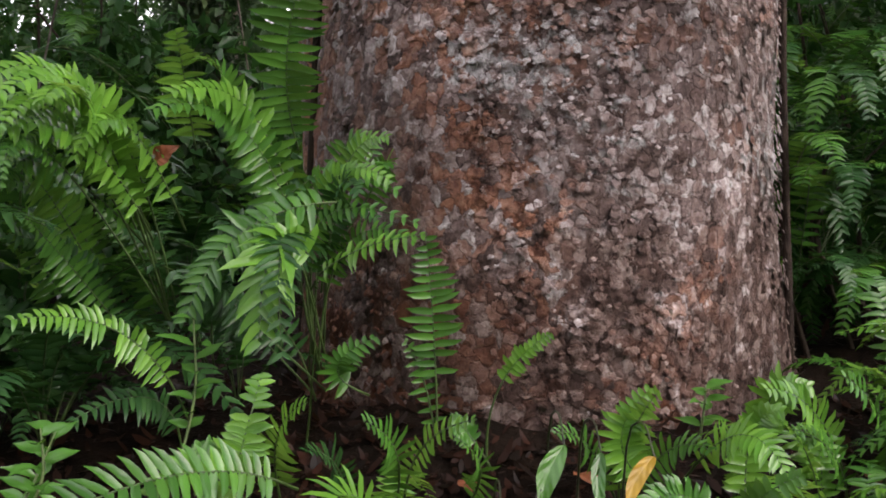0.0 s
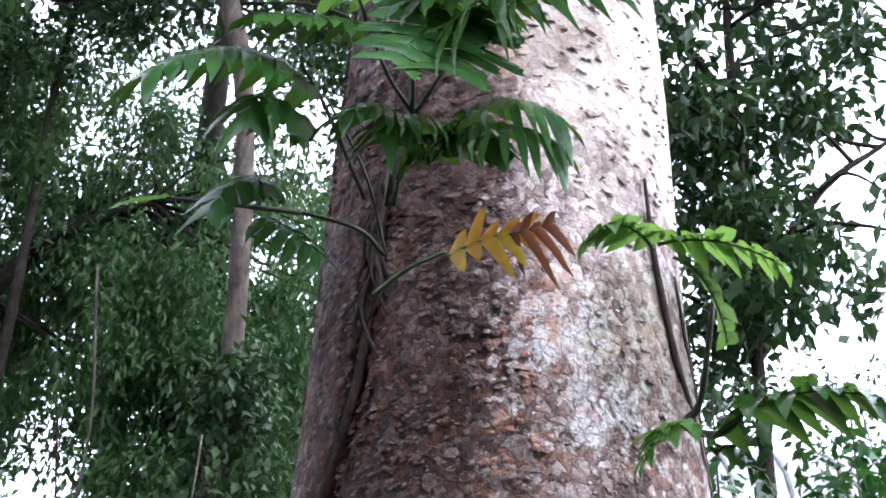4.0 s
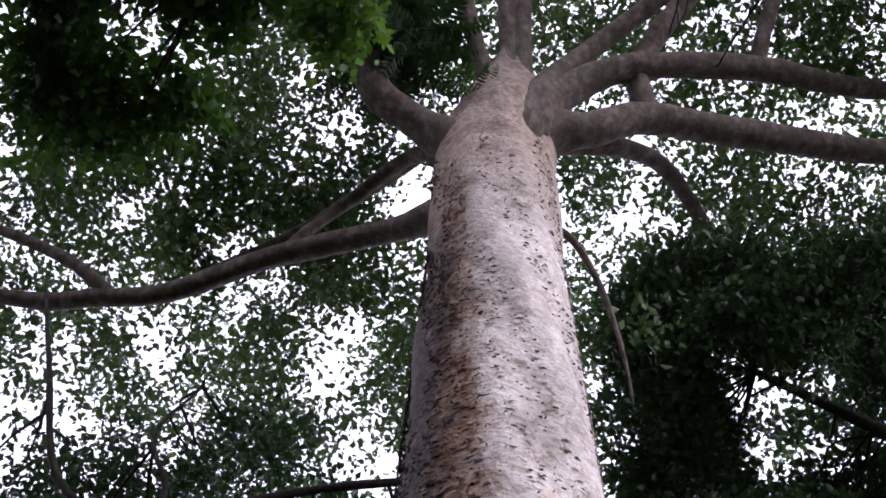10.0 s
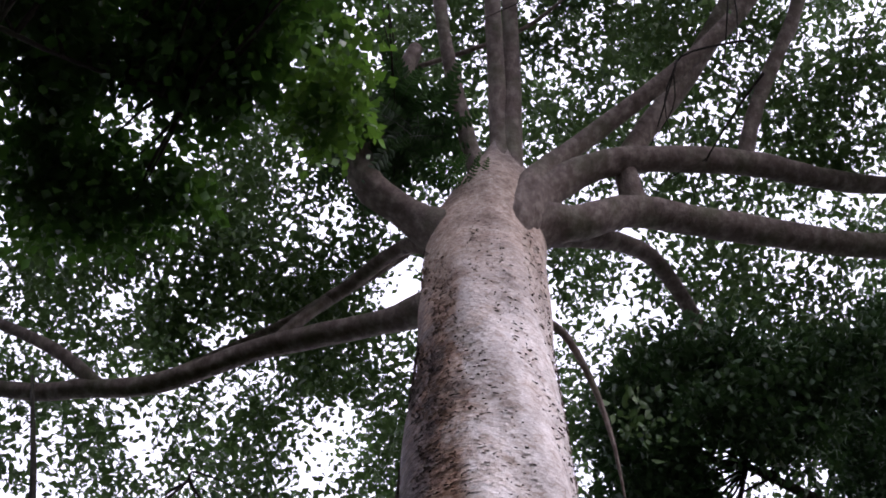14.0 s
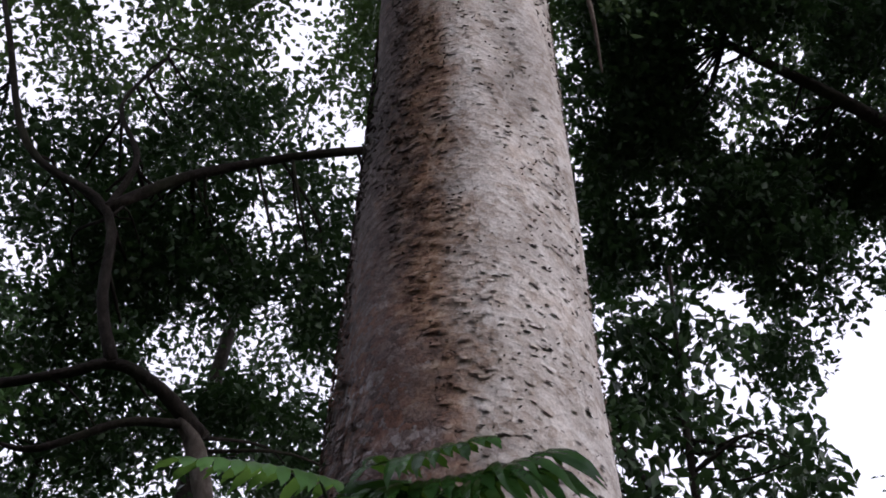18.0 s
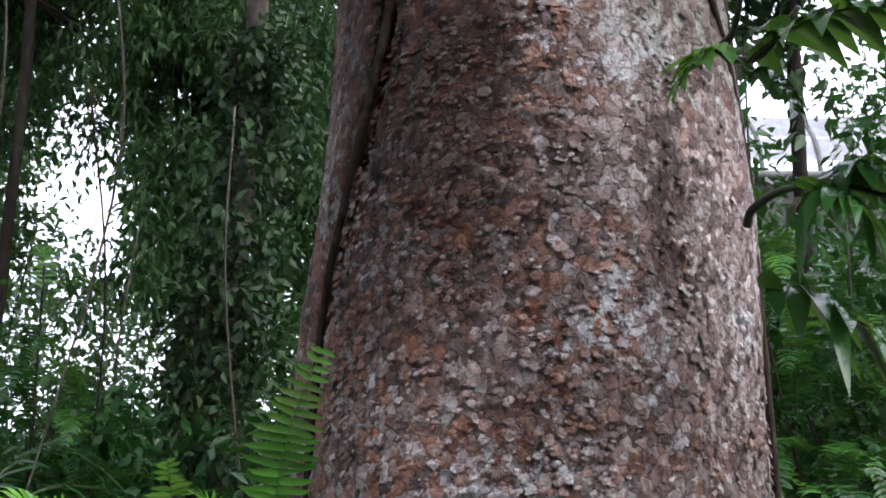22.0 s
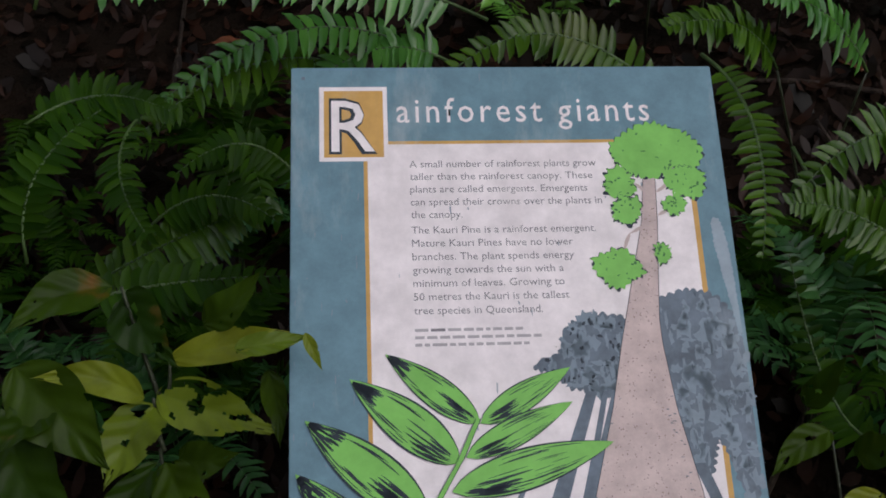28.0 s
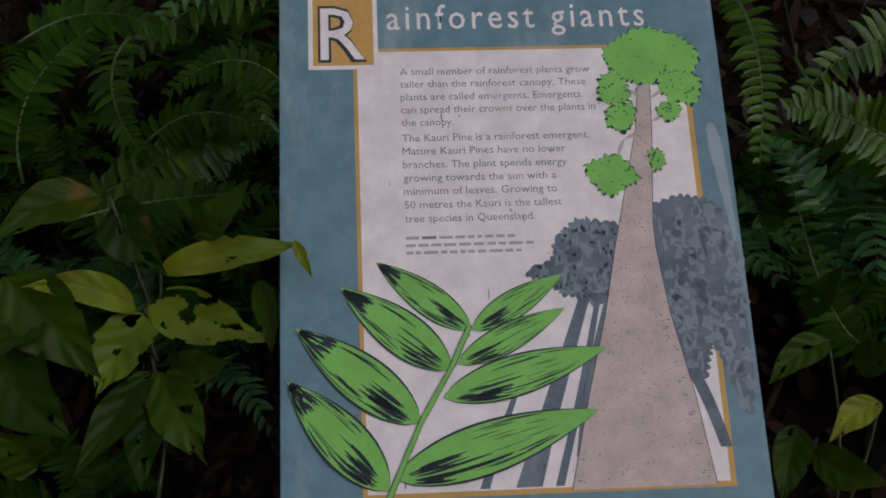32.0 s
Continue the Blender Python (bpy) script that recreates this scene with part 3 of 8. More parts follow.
def cut_leaf(base, mid, tip, near, far, lobes=11, fused=0.45, droop=0.4, forward=0.5, face=(0, -0.6, 0.8), seed=0, stem=0.004, ragged=0.12):
    """A large leaf cut into fingers: joined blade along the rib, then slim lobes that bend down. Vertices, faces and material slots."""
    rng = np.random.RandomState(seed)
    b, m_, t_ = (np.asarray(q, float) for q in (base, mid, tip))
    ctrl = 2 * m_ - 0.5 * (b + t_)

    def rib(u):
        return (1 - u) ** 2 * b + 2 * u * (1 - u) * ctrl + u ** 2 * t_

    rv, rf = tube([rib(u) for u in np.linspace(0, 1, 9)], [stem, stem * 0.7, stem * 0.3], 12, 5, 0.02, seed)
    vs, fs, mi = [rv], list(rf), [1] * len(rf)
    off = len(rv)
    for sg, ln0 in ((-1, near), (1, far)):
        for i in range(lobes):
            u0, u1 = i / lobes, (i + 1) / lobes
            um = 0.5 * (u0 + u1)
            tan = 2 * (1 - um) * (ctrl - b) + 2 * um * (t_ - ctrl)
            tan /= np.linalg.norm(tan)
            side = np.cross(tan, np.asarray(face, float))
            side /= np.linalg.norm(side) + 1e-9
            nrm = np.cross(side, tan)
            ln = ln0 * (0.62 + 0.38 * math.sin(math.pi * min(1, um * 1.25) ** 0.7)) * (1 + rng.normal(0, ragged))
            d = side * sg + tan * (forward * (0.5 + um) + rng.normal(0, 0.08)) + nrm * rng.normal(0.06, 0.1)
            d /= np.linalg.norm(d)
            p0, p1 = rib(u0), rib(u1)
            half = 0.5 * np.linalg.norm(p1 - p0)
            fold = nrm * half * 0.3
            rows = []
            for f, w in ((0.0, 1.0), (fused * 0.5, 1.0), (fused, 0.96), (0.5 + 0.5 * fused, 0.7), (0.85, 0.42)):
                c = 0.5 * (p0 + p1) + d * ln * f + np.array((0, 0, -1.0)) * droop * ln * f * f * (1 + rng.normal(0, 0.06) * (f > fused))
                rows += [c - tan * half * w, c + fold * (1 - f), c + tan * half * w]
            rows.append(0.5 * (p0 + p1) + d * ln + np.array((0, 0, -1.0)) * droop * ln * 1.05 + tan * ln * 0.05)
            vs.append(np.array(rows))
            for r in range(4):
                o = off + 3 * r
                fs += [(o, o + 3, o + 4, o + 1), (o + 1, o + 4, o + 5, o + 2)]
            fs += [(off + 12, off + 15, off + 13), (off + 13, off + 15, off + 14)]
            mi += [0] * 10
            off += 16
    return np.vstack(vs), fs, mi


def cut_leaf_mesh(leaf, rib, *args, **kw):
    v, f, mi = cut_leaf(*args, **kw)
    return mesh_of("leaf", v, f, [leaf, rib], mi)


def blade(base, tip, width, bend=0.15, face=(0, 0, 1), seed=0, notch=0.0, segs=8, cup=0.12, fat=0.45):
    """One pointed leaf with a folded midrib, a wavy edge and a slight sag; notch eats holes and bites out of it."""
    rng = np.random.RandomState(seed)
    b, t = np.asarray(base, float), np.asarray(tip, float)
    d = t - b
    ln = np.linalg.norm(d)
    d /= ln
    side = np.cross(d, np.asarray(face, float))
    side /= np.linalg.norm(side) + 1e-9
    nrm = np.cross(side, d)
    cols = 4 if notch == 0.0 else 18
    segs = segs if notch == 0.0 else max(segs, 36)
    curl, ph = rng.normal(0, 0.05), rng.rand(3) * 6.28
    verts, faces = [], []
    for i in range(segs + 1):
        s = i / segs
        w = width * 0.5 * np.sin(np.pi * s ** 0.72) ** (0.8 if s < 0.35 else 1.15) * (1 + 0.05 * np.sin(9 * s + ph[0]))
        c = b + d * ln * s - nrm * bend * ln * s * s + side * curl * ln * np.sin(np.pi * s)
        for j in range(cols + 1):
            q = 2 * j / cols - 1
            wave = 0.05 * width * abs(q) * np.sin(11 * s + 2 * np.sign(q) + ph[1])
            vein = 0.018 * width * np.sin(30 * (s - 0.25 * abs(q)) + ph[2]) * min(1, abs(q) * 3)
            verts.append(c + side * q * w + nrm * (abs(q) * (cup + 0.2) * w + wave + vein))
    for i in range(segs):
        for j in range(cols):
            o = i * (cols + 1) + j
            if notch:
                q, s = abs(2 * (j + 0.5) / cols - 1), (i + 0.5) / segs
                eaten = noise.noise(Vector((i * 0.2 + seed * 7.3, j * 0.2, seed * 1.7)))
                if eaten > 0.62 - 0.45 * notch - 0.3 * notch * (q > 0.55) - 0.2 * notch * (s > 0.7):
                    continue
            faces.append((o, o + 1, o + cols + 2, o + cols + 1))
    return np.array(verts), faces


def ground_z(x, y):
    """Flat path by the sign, then a bank up to the foot of the tree and a gentle rise into the forest."""
    s = np.clip((y - 1.25 + 0.1 * np.sin(x * 1.7)) / 2.1, 0, 1)
    z = 0.92 * s * s * (3 - 2 * s)
    z = z + 0.035 * np.clip(y - 3.4, 0, 30) + 0.05 * np.clip(np.abs(x - 0.3) - 2, 0, 6) * np.clip((y - 1.5) / 2, 0, 1) * -0.6
    return z + 0.03 * np.sin(x * 3.1 + y * 2.3) * np.clip(y / 2, 0, 1) + 0.02 * np.sin(x * 7.7 - y * 5.1) * np.clip(y / 2, 0, 1)


# ---- the ground ----
def warped(n, near, far):
    u = np.linspace(-1, 1, n)
    return near * u + (far - near) * np.sign(u) * np.abs(u) ** 7


gx, gy = np.meshgrid(warped(161, 9, 600), warped(161, 9, 600) + 3)
gzv = ground_z(gx, gy)
gv = np.stack([gx, gy, gzv], -1).reshape(-1, 3)
gf = [(j * 161 + i, j * 161 + i + 1, (j + 1) * 161 + i + 1, (j + 1) * 161 + i) for j in range(160) for i in range(160)]
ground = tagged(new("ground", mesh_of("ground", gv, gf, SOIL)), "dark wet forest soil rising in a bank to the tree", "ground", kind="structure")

# ---- the big kauri ----
AX, AY = 0.2985, 3.989
TRUNK_Z = [0.0, 0.8, 1.6, 2.4, 3.4, 4.6, 6.1, 8.1, 10.6, 12.2, 12.8, 13.15, 13.45, 13.75, 14.05, 14.4]
TRUNK_R = [0.8, 0.735, 0.69, 0.672, 0.63, 0.6, 0.572, 0.555, 0.53, 0.58, 0.56, 0.5, 0.38, 0.24, 0.13, 0.04]


def smooth_line(z, zs, rs):
    k = np.interp(z, zs, rs)
    for d in (0.15, 0.3):
        k = (k + np.interp(z - d, zs, rs) + np.interp(z + d, zs, rs)) / 3
    return k


def kauri_tree():
    tree = empty("kauri_tree", (AX, AY, 0.85), "giant kauri pine with flaky mottled bark and spreading limbs", "tree")
    nz, na = 560, 320
    z = 0.35 + (14.35 - 0.35) * np.linspace(0, 1, nz) ** 1.25
    a = np.linspace(-np.pi, np.pi, na, endpoint=False)
    A, Z = np.meshgrid(a, z)
    R = smooth_line(Z, TRUNK_Z, TRUNK_R)
    # the long seam where a side lobe meets the main stem
    seam = np.radians(np.interp(Z, [1.2, 2.3, 2.6, 2.85, 3.15, 3.55, 4.3], [-80, -69, -60, -52, -44, -42, -40]))
    depth = np.interp(Z, [1.0, 1.8, 3.4, 4.2], [0.03, 0.1, 0.09, 0.0])
    R = R - depth * np.exp(-((A - seam) / 0.032) ** 2)
    R = R + 0.025 * np.exp(-((A - seam + 0.2) / 0.14) ** 2) * np.interp(Z, [1, 2, 3.6, 4.6], [0, 1, 1, 0])
    # buttress swellings at the foot, broad unevenness, flakes
    R = R + np.clip(1.5 - Z, 0, 1) * 0.06 * np.sin(5 * A + 0.7)
    rng = np.random.RandomState(3)
    for k in range(14):
        R = R + 0.004 * np.sin(rng.randint(2, 9) * A + rng.rand() * 6 + rng.uniform(0.5, 4) * Z)
    lean = 0.3 * np.clip(Z - 11.6, 0, 9) ** 2
    P = np.stack([AX + 0.1 * lean + R * np.sin(A), AY - 0.38 * lean - R * np.cos(A), Z], -1)
    low = np.clip((5.2 - Z) / 2.0, 0.12, 1)
    flake = np.zeros_like(R)
    for j in range(0, nz, 1):
        if z[j] > 7.5:
            break
        for i in range(na):
            if abs(a[i]) < 1.9:
                q = P[j, i]
                flake[j, i] = noise.cell(Vector((q[0] * 21, q[1] * 21, q[2] * 17))) - 0.5
    R = R + 0.004 * flake * low
    lean = 0.3 * np.clip(Z - 11.6, 0, 9) ** 2
    P = np.stack([AX + 0.1 * lean + R * np.sin(A), AY - 0.38 * lean - R * np.cos(A), Z], -1)
    f = [(j * na + i, j * na + (i + 1) % na, (j + 1) * na + (i + 1) % na, (j + 1) * na + i) for j in range(nz - 1) for i in range(na)]
    v = P.reshape(-1, 3)
    v = np.vstack([v, (AX + 0.227, AY - 0.862, 14.4)])
    f += [((nz - 1) * na + i, (nz - 1) * na + (i + 1) % na, nz * na) for i in range(na)]
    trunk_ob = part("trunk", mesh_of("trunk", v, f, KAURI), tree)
    # loose flakes: overlapping plates low down, rough tan scales up one side, dark curled lips on the pale side
    def flake_layer(name, n, z0, z1, a0, a1, s0, s1, lift, squash, mat, seed, keep):
        rg = np.random.RandomState(seed)
        zz, aa = rg.uniform(z0, z1, n), rg.uniform(a0, a1, n)
        ok = keep(zz, AX + 0.6 * np.sin(aa), rg.rand(n), aa)
        zz, aa = zz[ok], aa[ok]
        n = len(zz)
        sm = np.radians(np.interp(zz, [1.2, 2.3, 2.6, 2.85, 3.15, 3.55, 4.3], [-80, -69, -60, -52, -44, -42, -40]))
        r = smooth_line(zz, TRUNK_Z, TRUNK_R) - np.interp(zz, [1.0, 1.8, 3.4, 4.2], [0.03, 0.1, 0.09, 0.0]) * np.exp(-((aa - sm) / 0.032) ** 2) + 0.025 * np.exp(-((aa - sm + 0.2) / 0.14) ** 2) * np.interp(zz, [1, 2, 3.6, 4.6], [0, 1, 1, 0]) + np.clip(1.5 - zz, 0, 1) * 0.06 * np.sin(5 * aa + 0.7)
        size = (s0 + (s1 - s0) * rg.rand(n) ** 2.2)
        out = np.stack([np.sin(aa), -np.cos(aa), 0 * aa], 1)
        side = np.stack([np.cos(aa), np.sin(aa), 0 * aa], 1)
        up = np.array([[0, 0, 1.0]])
        centre = np.array([[AX, AY, 0]]) + out * (r + 0.003)[:, None] + up * zz[:, None]
        tw = rg.normal(0, 0.5, n)
        rows = []
        for k in range(7):
            th = 2 * np.pi * k / 7 + rg.normal(0, 0.25, n) + tw
            rad = size * rg.uniform(0.6, 1.25, n)
            h = lift * (0.25 - 0.75 * np.sin(th)) * rg.uniform(0.3, 1.3, n)
            rows.append(centre + side * (np.cos(th) * rad)[:, None] + up * (np.sin(th) * rad * squash)[:, None] + out * (h - 0.5 * (np.cos(th) * rad) ** 2 / 0.6)[:, None])
        rows.append(centre + out * (lift * 0.55))
        vv = np.stack(rows, 1).reshape(-1, 3)
        o = (np.arange(n) * 8)[:, None]
        tt = np.concatenate([o + [k, (k + 1) % 7, 7] for k in range(7)], 1).reshape(-1, 3)
        tagged(part(name, tri_mesh(name, vv, tt, mat), tree), kind="stuff")

    flake_layer("bark_flake_layer", 17000, 0.8, 5.6, -1.75, 1.75, 0.007, 0.021, 0.006, 0.8, FLAKE, 1, lambda zz, xx, q, aa: q > np.clip(np.maximum((zz + 2.4 * xx - 3.5) / 1.6, (np.abs(aa) - 0.9) * 1.1), 0.05, 1.0))
    flake_layer("brown_flake_layer", 5200, 3.6, 12.6, -1.75, 0.35, 0.008, 0.034, 0.01, 0.62, FLAKE, 2, lambda zz, xx, q, aa: (q < np.clip((zz - 3.6) / 1.5, 0, 1) * np.clip((12.8 - zz) / 3, 0.3, 1) * np.clip((0.42 - 0.03 * (zz - 5) - xx) / 0.25, 0, 1)))
    flake_layer("pale_flake_layer", 3600, 3.6, 13.0, -0.9, 1.75, 0.008, 0.03, 0.006, 0.6, FLAKE, 4, lambda zz, xx, q, aa: q < np.clip((zz + 1.5 * xx - 3.6) / 2, 0, 0.8))
    flake_layer("curled_flake_layer", 3900, 3.8, 13.2, -1.75, 1.75, 0.003, 0.026, 0.011, 0.3, TICK_FLAKE, 3, lambda zz, xx, q, aa: q < np.clip((zz + xx - 3.4) / 2, 0, 0.85) * np.clip((13.6 - zz) / 4.5, 0.3, 1))
    limbs = [
        ([(0.4, 3.85, 12.3), (0.75, 3.7, 12.65), (1.26, 3.69, 12.9), (1.86, 3.7, 13.4), (3.2, 4.0, 13.9), (5.14, 4.33, 14.6), (7.6, 4.6, 15.4)], [0.34, 0.24, 0.181, 0.172, 0.164, 0.147, 0.08]),
        ([(0.6, 3.6, 12.5), (0.92, 3.5, 13.3), (1.7, 3.34, 14.0), (3.24, 3.48, 14.8), (4.36, 3.78, 15.4), (5.61, 3.97, 16.0), (7.4, 4.0, 16.8)], [0.24, 0.19, 0.15, 0.145, 0.128, 0.107, 0.05]),
        ([(0.58, 3.55, 12.3), (0.74, 3.4, 13.2), (1.35, 3.18, 14.2), (2.67, 2.38, 15.4), (3.57, 1.6, 16.4), (4.42, 0.43, 17.5), (5.1, -0.6, 18.5)], [0.16, 0.13, 0.105, 0.106, 0.1, 0.087, 0.05]),
        ([(1.86, 3.7, 13.4), (1.82, 3.39, 14.2), (2.14, 3.19, 15.0), (2.88, 2.62, 16.4), (3.85, 1.38, 18.0), (4.8, 0.2, 19.4)], [0.15, 0.106, 0.132, 0.146, 0.13, 0.07]),
        ([(0.38, 3.55, 12.3), (0.44, 3.38, 13.4), (0.41, 3.07, 14.5), (0.29, 1.94, 16.5), (0.24, 1.15, 17.8), (-0.14, 0.79, 18.6), (-0.6, 0.2, 19.6)], [0.12, 0.115, 0.102, 0.1, 0.095, 0.076, 0.05]),
        ([(0.24, 1.15, 17.8), (0.74, 1.05, 18.3), (1.32, 0.59, 19.0), (2.2, 0.2, 19.8)], [0.078, 0.072, 0.059, 0.03]),
        ([(0.48, 3.6, 12.5), (0.55, 3.36, 13.7), (0.55, 2.57, 16.0), (0.51, 1.74, 18.0), (0.45, 0.65, 20.0), (0.4, -0.4, 21.5)], [0.14, 0.13, 0.104, 0.102, 0.088, 0.05]),
        ([(0.18, 3.6, 12.3), (0.2, 3.42, 13.4), (0.05, 3.16, 14.3), (-0.25, 2.39, 15.6), (-0.46, 1.67, 17.0), (-0.73, 0.81, 18.5), (-0.9, 0.0, 19.8)], [0.13, 0.105, 0.085, 0.081, 0.081, 0.065, 0.03]),
        ([(0.2, 3.9, 12.0), (-0.1, 3.75, 12.4), (-0.41, 3.69, 12.7), (-0.9, 3.52, 13.2), (-1.04, 3.39, 13.8), (-0.78, 2.94, 14.6), (-0.58, 2.52, 15.5)], [0.32, 0.24, 0.177, 0.161, 0.15, 0.127, 0.087]),
        ([(0.0, 4.05, 11.5), (-0.62, 4.46, 11.9), (-1.73, 4.92, 12.2), (-2.86, 5.4, 12.2), (-3.61, 5.6, 12.4), (-4.44, 5.84, 12.7), (-6.2, 6.1, 13.5)], [0.2, 0.116, 0.112, 0.104, 0.102, 0.095, 0.05]),
        ([(-3.46, 5.55, 12.35), (-4.1, 5.44, 12.9), (-5.07, 5.46, 13.6), (-6.0, 5.5, 14.2)], [0.078, 0.069, 0.061, 0.03]),
        ([(-1.73, 4.92, 12.2), (-1.39, 4.84, 13.0), (-0.84, 4.78, 14.0), (-0.4, 4.8, 15.0)], [0.067, 0.065, 0.057, 0.03]),
        ([(0.6, 4.1, 11.45), (1.01, 4.31, 11.6), (1.28, 4.6, 11.2), (1.42, 4.83, 10.6), (1.5, 5.1, 10.1)], [0.05, 0.039, 0.03, 0.019, 0.01]),
        ([(0.0, 3.9, 12.1), (-0.47, 4.02, 12.8), (-1.17, 4.72, 13.2), (-1.85, 5.25, 13.4), (-3.0, 6.0, 13.8)], [0.12, 0.073, 0.071, 0.056, 0.03]),
        ([(0.8, 3.8, 12.7), (1.92, 4.22, 13.8), (2.55, 4.85, 14.3), (3.2, 5.89, 14.8), (3.8, 7.0, 15.2)], [0.13, 0.099, 0.092, 0.078, 0.04]),
        ([(3.24, 3.48, 14.8), (3.56, 2.97, 15.8), (4.06, 2.28, 16.8), (4.69, 1.58, 18.0), (6.34, 1.09, 19.0)], [0.1, 0.093, 0.091, 0.09, 0.05]),
        ([(-0.91, 2.87, 15.5), (0.09, 2.58, 16.0), (0.8, 2.33, 16.6), (1.57, 1.78, 17.4)], [0.034, 0.031, 0.029, 0.015]),
    ]
    ends, spine = [], []
    for k, (pts, rad) in enumerate(limbs):
        p0 = np.array(pts[0])
        away = np.array([p0[0] - AX, p0[1] - AY, 0])
        if np.hypot(away[0], away[1]) < 0.7 and p0[2] < 12.9:
            # rooted deep in the stem, so that it swells out of the bark
            axis = np.array([AX, AY, p0[2]])
            pts = [tuple(axis + 0.1 * away - (0, 0, 1.1)), tuple(axis + 0.45 * away - (0, 0, 0.5))] + pts
            rad = [rad[0] * 0.4, rad[0] * 0.7] + rad
        v, f = tube(pts, rad, 44, 14, 0.07, k)
        limb = part("limb", mesh_of("limb", v, f, LIMB), tree)
        line = glide(pts, 40)
        spine.append(line)
        # side branches and twigs
        bits = []
        for q in range(0 if rad[-1] < 0.015 else 7 if len(pts) > 4 else 3):
            p0 = line[rng.randint(20, 39)]
            dirv = rng.normal(0, 1, 3)
            dirv[2] = abs(dirv[2]) * 0.6
            dirv /= np.linalg.norm(dirv)
            L_ = rng.uniform(1.0, 2.6)
            p1 = p0 + dirv * L_ * 0.5 + rng.normal(0, 0.15, 3)
            p2 = p0 + dirv * L_ + rng.normal(0, 0.3, 3)
            bits.append(tube([p0, 0.5 * (p0 + p1) + rng.normal(0, 0.16, 3), p1, 0.5 * (p1 + p2) + rng.normal(0, 0.16, 3), p2], [0.017, 0.011, 0.004], 18, 6, 0.08, k * 31 + q))
            ends += [p1, p2, p2 + rng.normal(0, 0.5, 3)]
            for h in range(2):
                p3 = p2 + rng.normal(0, 0.6, 3)
                bits.append(tube([p1, 0.5 * (p1 + p3) + rng.normal(0, 0.1, 3), p3], [0.01, 0.008, 0.004], 7, 5, 0.08, q))
                ends.append(p3)
        if bits:
            v, f = join(*bits)
            tagged(part("side_branch_growth", mesh_of("side_branch_growth", v, f, DARK_BARK), limb), kind="stuff")
        ends += [line[i] + rng.normal(0, 0.4, 3) for i in (28, 32, 36, 39)]
    # leaf clumps of the crown
    crown_blobs = [(4.5, 3.5, 16.4, 4.2, 4.6, 1.8), (-0.2, 0.6, 18.6, 4.2, 3.2, 1.2), (5.0, -0.5, 18.8, 3.5, 3.0, 1.0), (-4.2, 5.6, 14.2, 3.6, 2.6, 1.4), (-2.2, 2.6, 16.8, 3.0, 3.0, 1.3), (2.2, 7.4, 15.6, 3.6, 2.8, 1.6), (-2.0, 7.8, 15.2, 3.4, 2.6, 1.5), (0.6, 3.0, 18.2, 3.0, 2.6, 1.2), (7.5, 4.5, 15.6, 2.6, 3.2, 1.4), (5.4, 6.4, 14.2, 2.4, 2.0, 1.2), (6.2, 2.0, 16.6, 2.6, 2.4, 1.0), (-3.0, 5.0, 15.0, 2.6, 1.6, 1.0), (-1.6, 5.6, 14.6, 1.6, 1.2, 0.8), (-2.2, 4.4, 15.8, 1.3, 1.0, 0.6), (-1.4, 3.6, 17.2, 1.0, 1.0, 0.5), (-5.0, 1.0, 17.5, 3.0, 3.0, 1.5)]
    cent = np.vstack([np.array(ends), in_blobs(crown_blobs, 3700, 11, 0.14, 0.9)])
    # leaves sit above the limbs, so that these stay bare from below
    spine = np.vstack(spine)
    for i in range(len(cent)):
        near = spine[np.hypot(spine[:, 0] - cent[i, 0], spine[:, 1] - cent[i, 1]) < 0.55]
        if len(near):
            cent[i, 2] = max(cent[i, 2], near[:, 2].max() + 0.35)
    away = np.hypot(cent[:, 0] - AX, cent[:, 1] - AY) > 1.35
    cent = cent[away | (cent[:, 2] > 14.6) | (cent[:, 1] > AY + 0.9)]
    v, t = leaf_cloud(cent, 36, (0.34, 0.34, 0.2), 0.1, 21, 0.6, 0.6)
    part("crown", tri_mesh("crown", v, t, CANOPY), tree, "clumps of small dark leathery leaves")
    return tree


kauri = kauri_tree()


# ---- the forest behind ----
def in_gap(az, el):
    """Directions from the camera in which leaves are dropped, so that sky and roof show."""
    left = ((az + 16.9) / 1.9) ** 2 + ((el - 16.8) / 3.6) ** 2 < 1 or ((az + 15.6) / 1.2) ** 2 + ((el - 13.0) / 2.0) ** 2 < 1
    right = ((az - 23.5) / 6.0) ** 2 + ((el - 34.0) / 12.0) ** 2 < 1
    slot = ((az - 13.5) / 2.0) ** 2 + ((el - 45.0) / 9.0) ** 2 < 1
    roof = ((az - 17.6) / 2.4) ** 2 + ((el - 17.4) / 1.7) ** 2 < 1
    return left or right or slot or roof


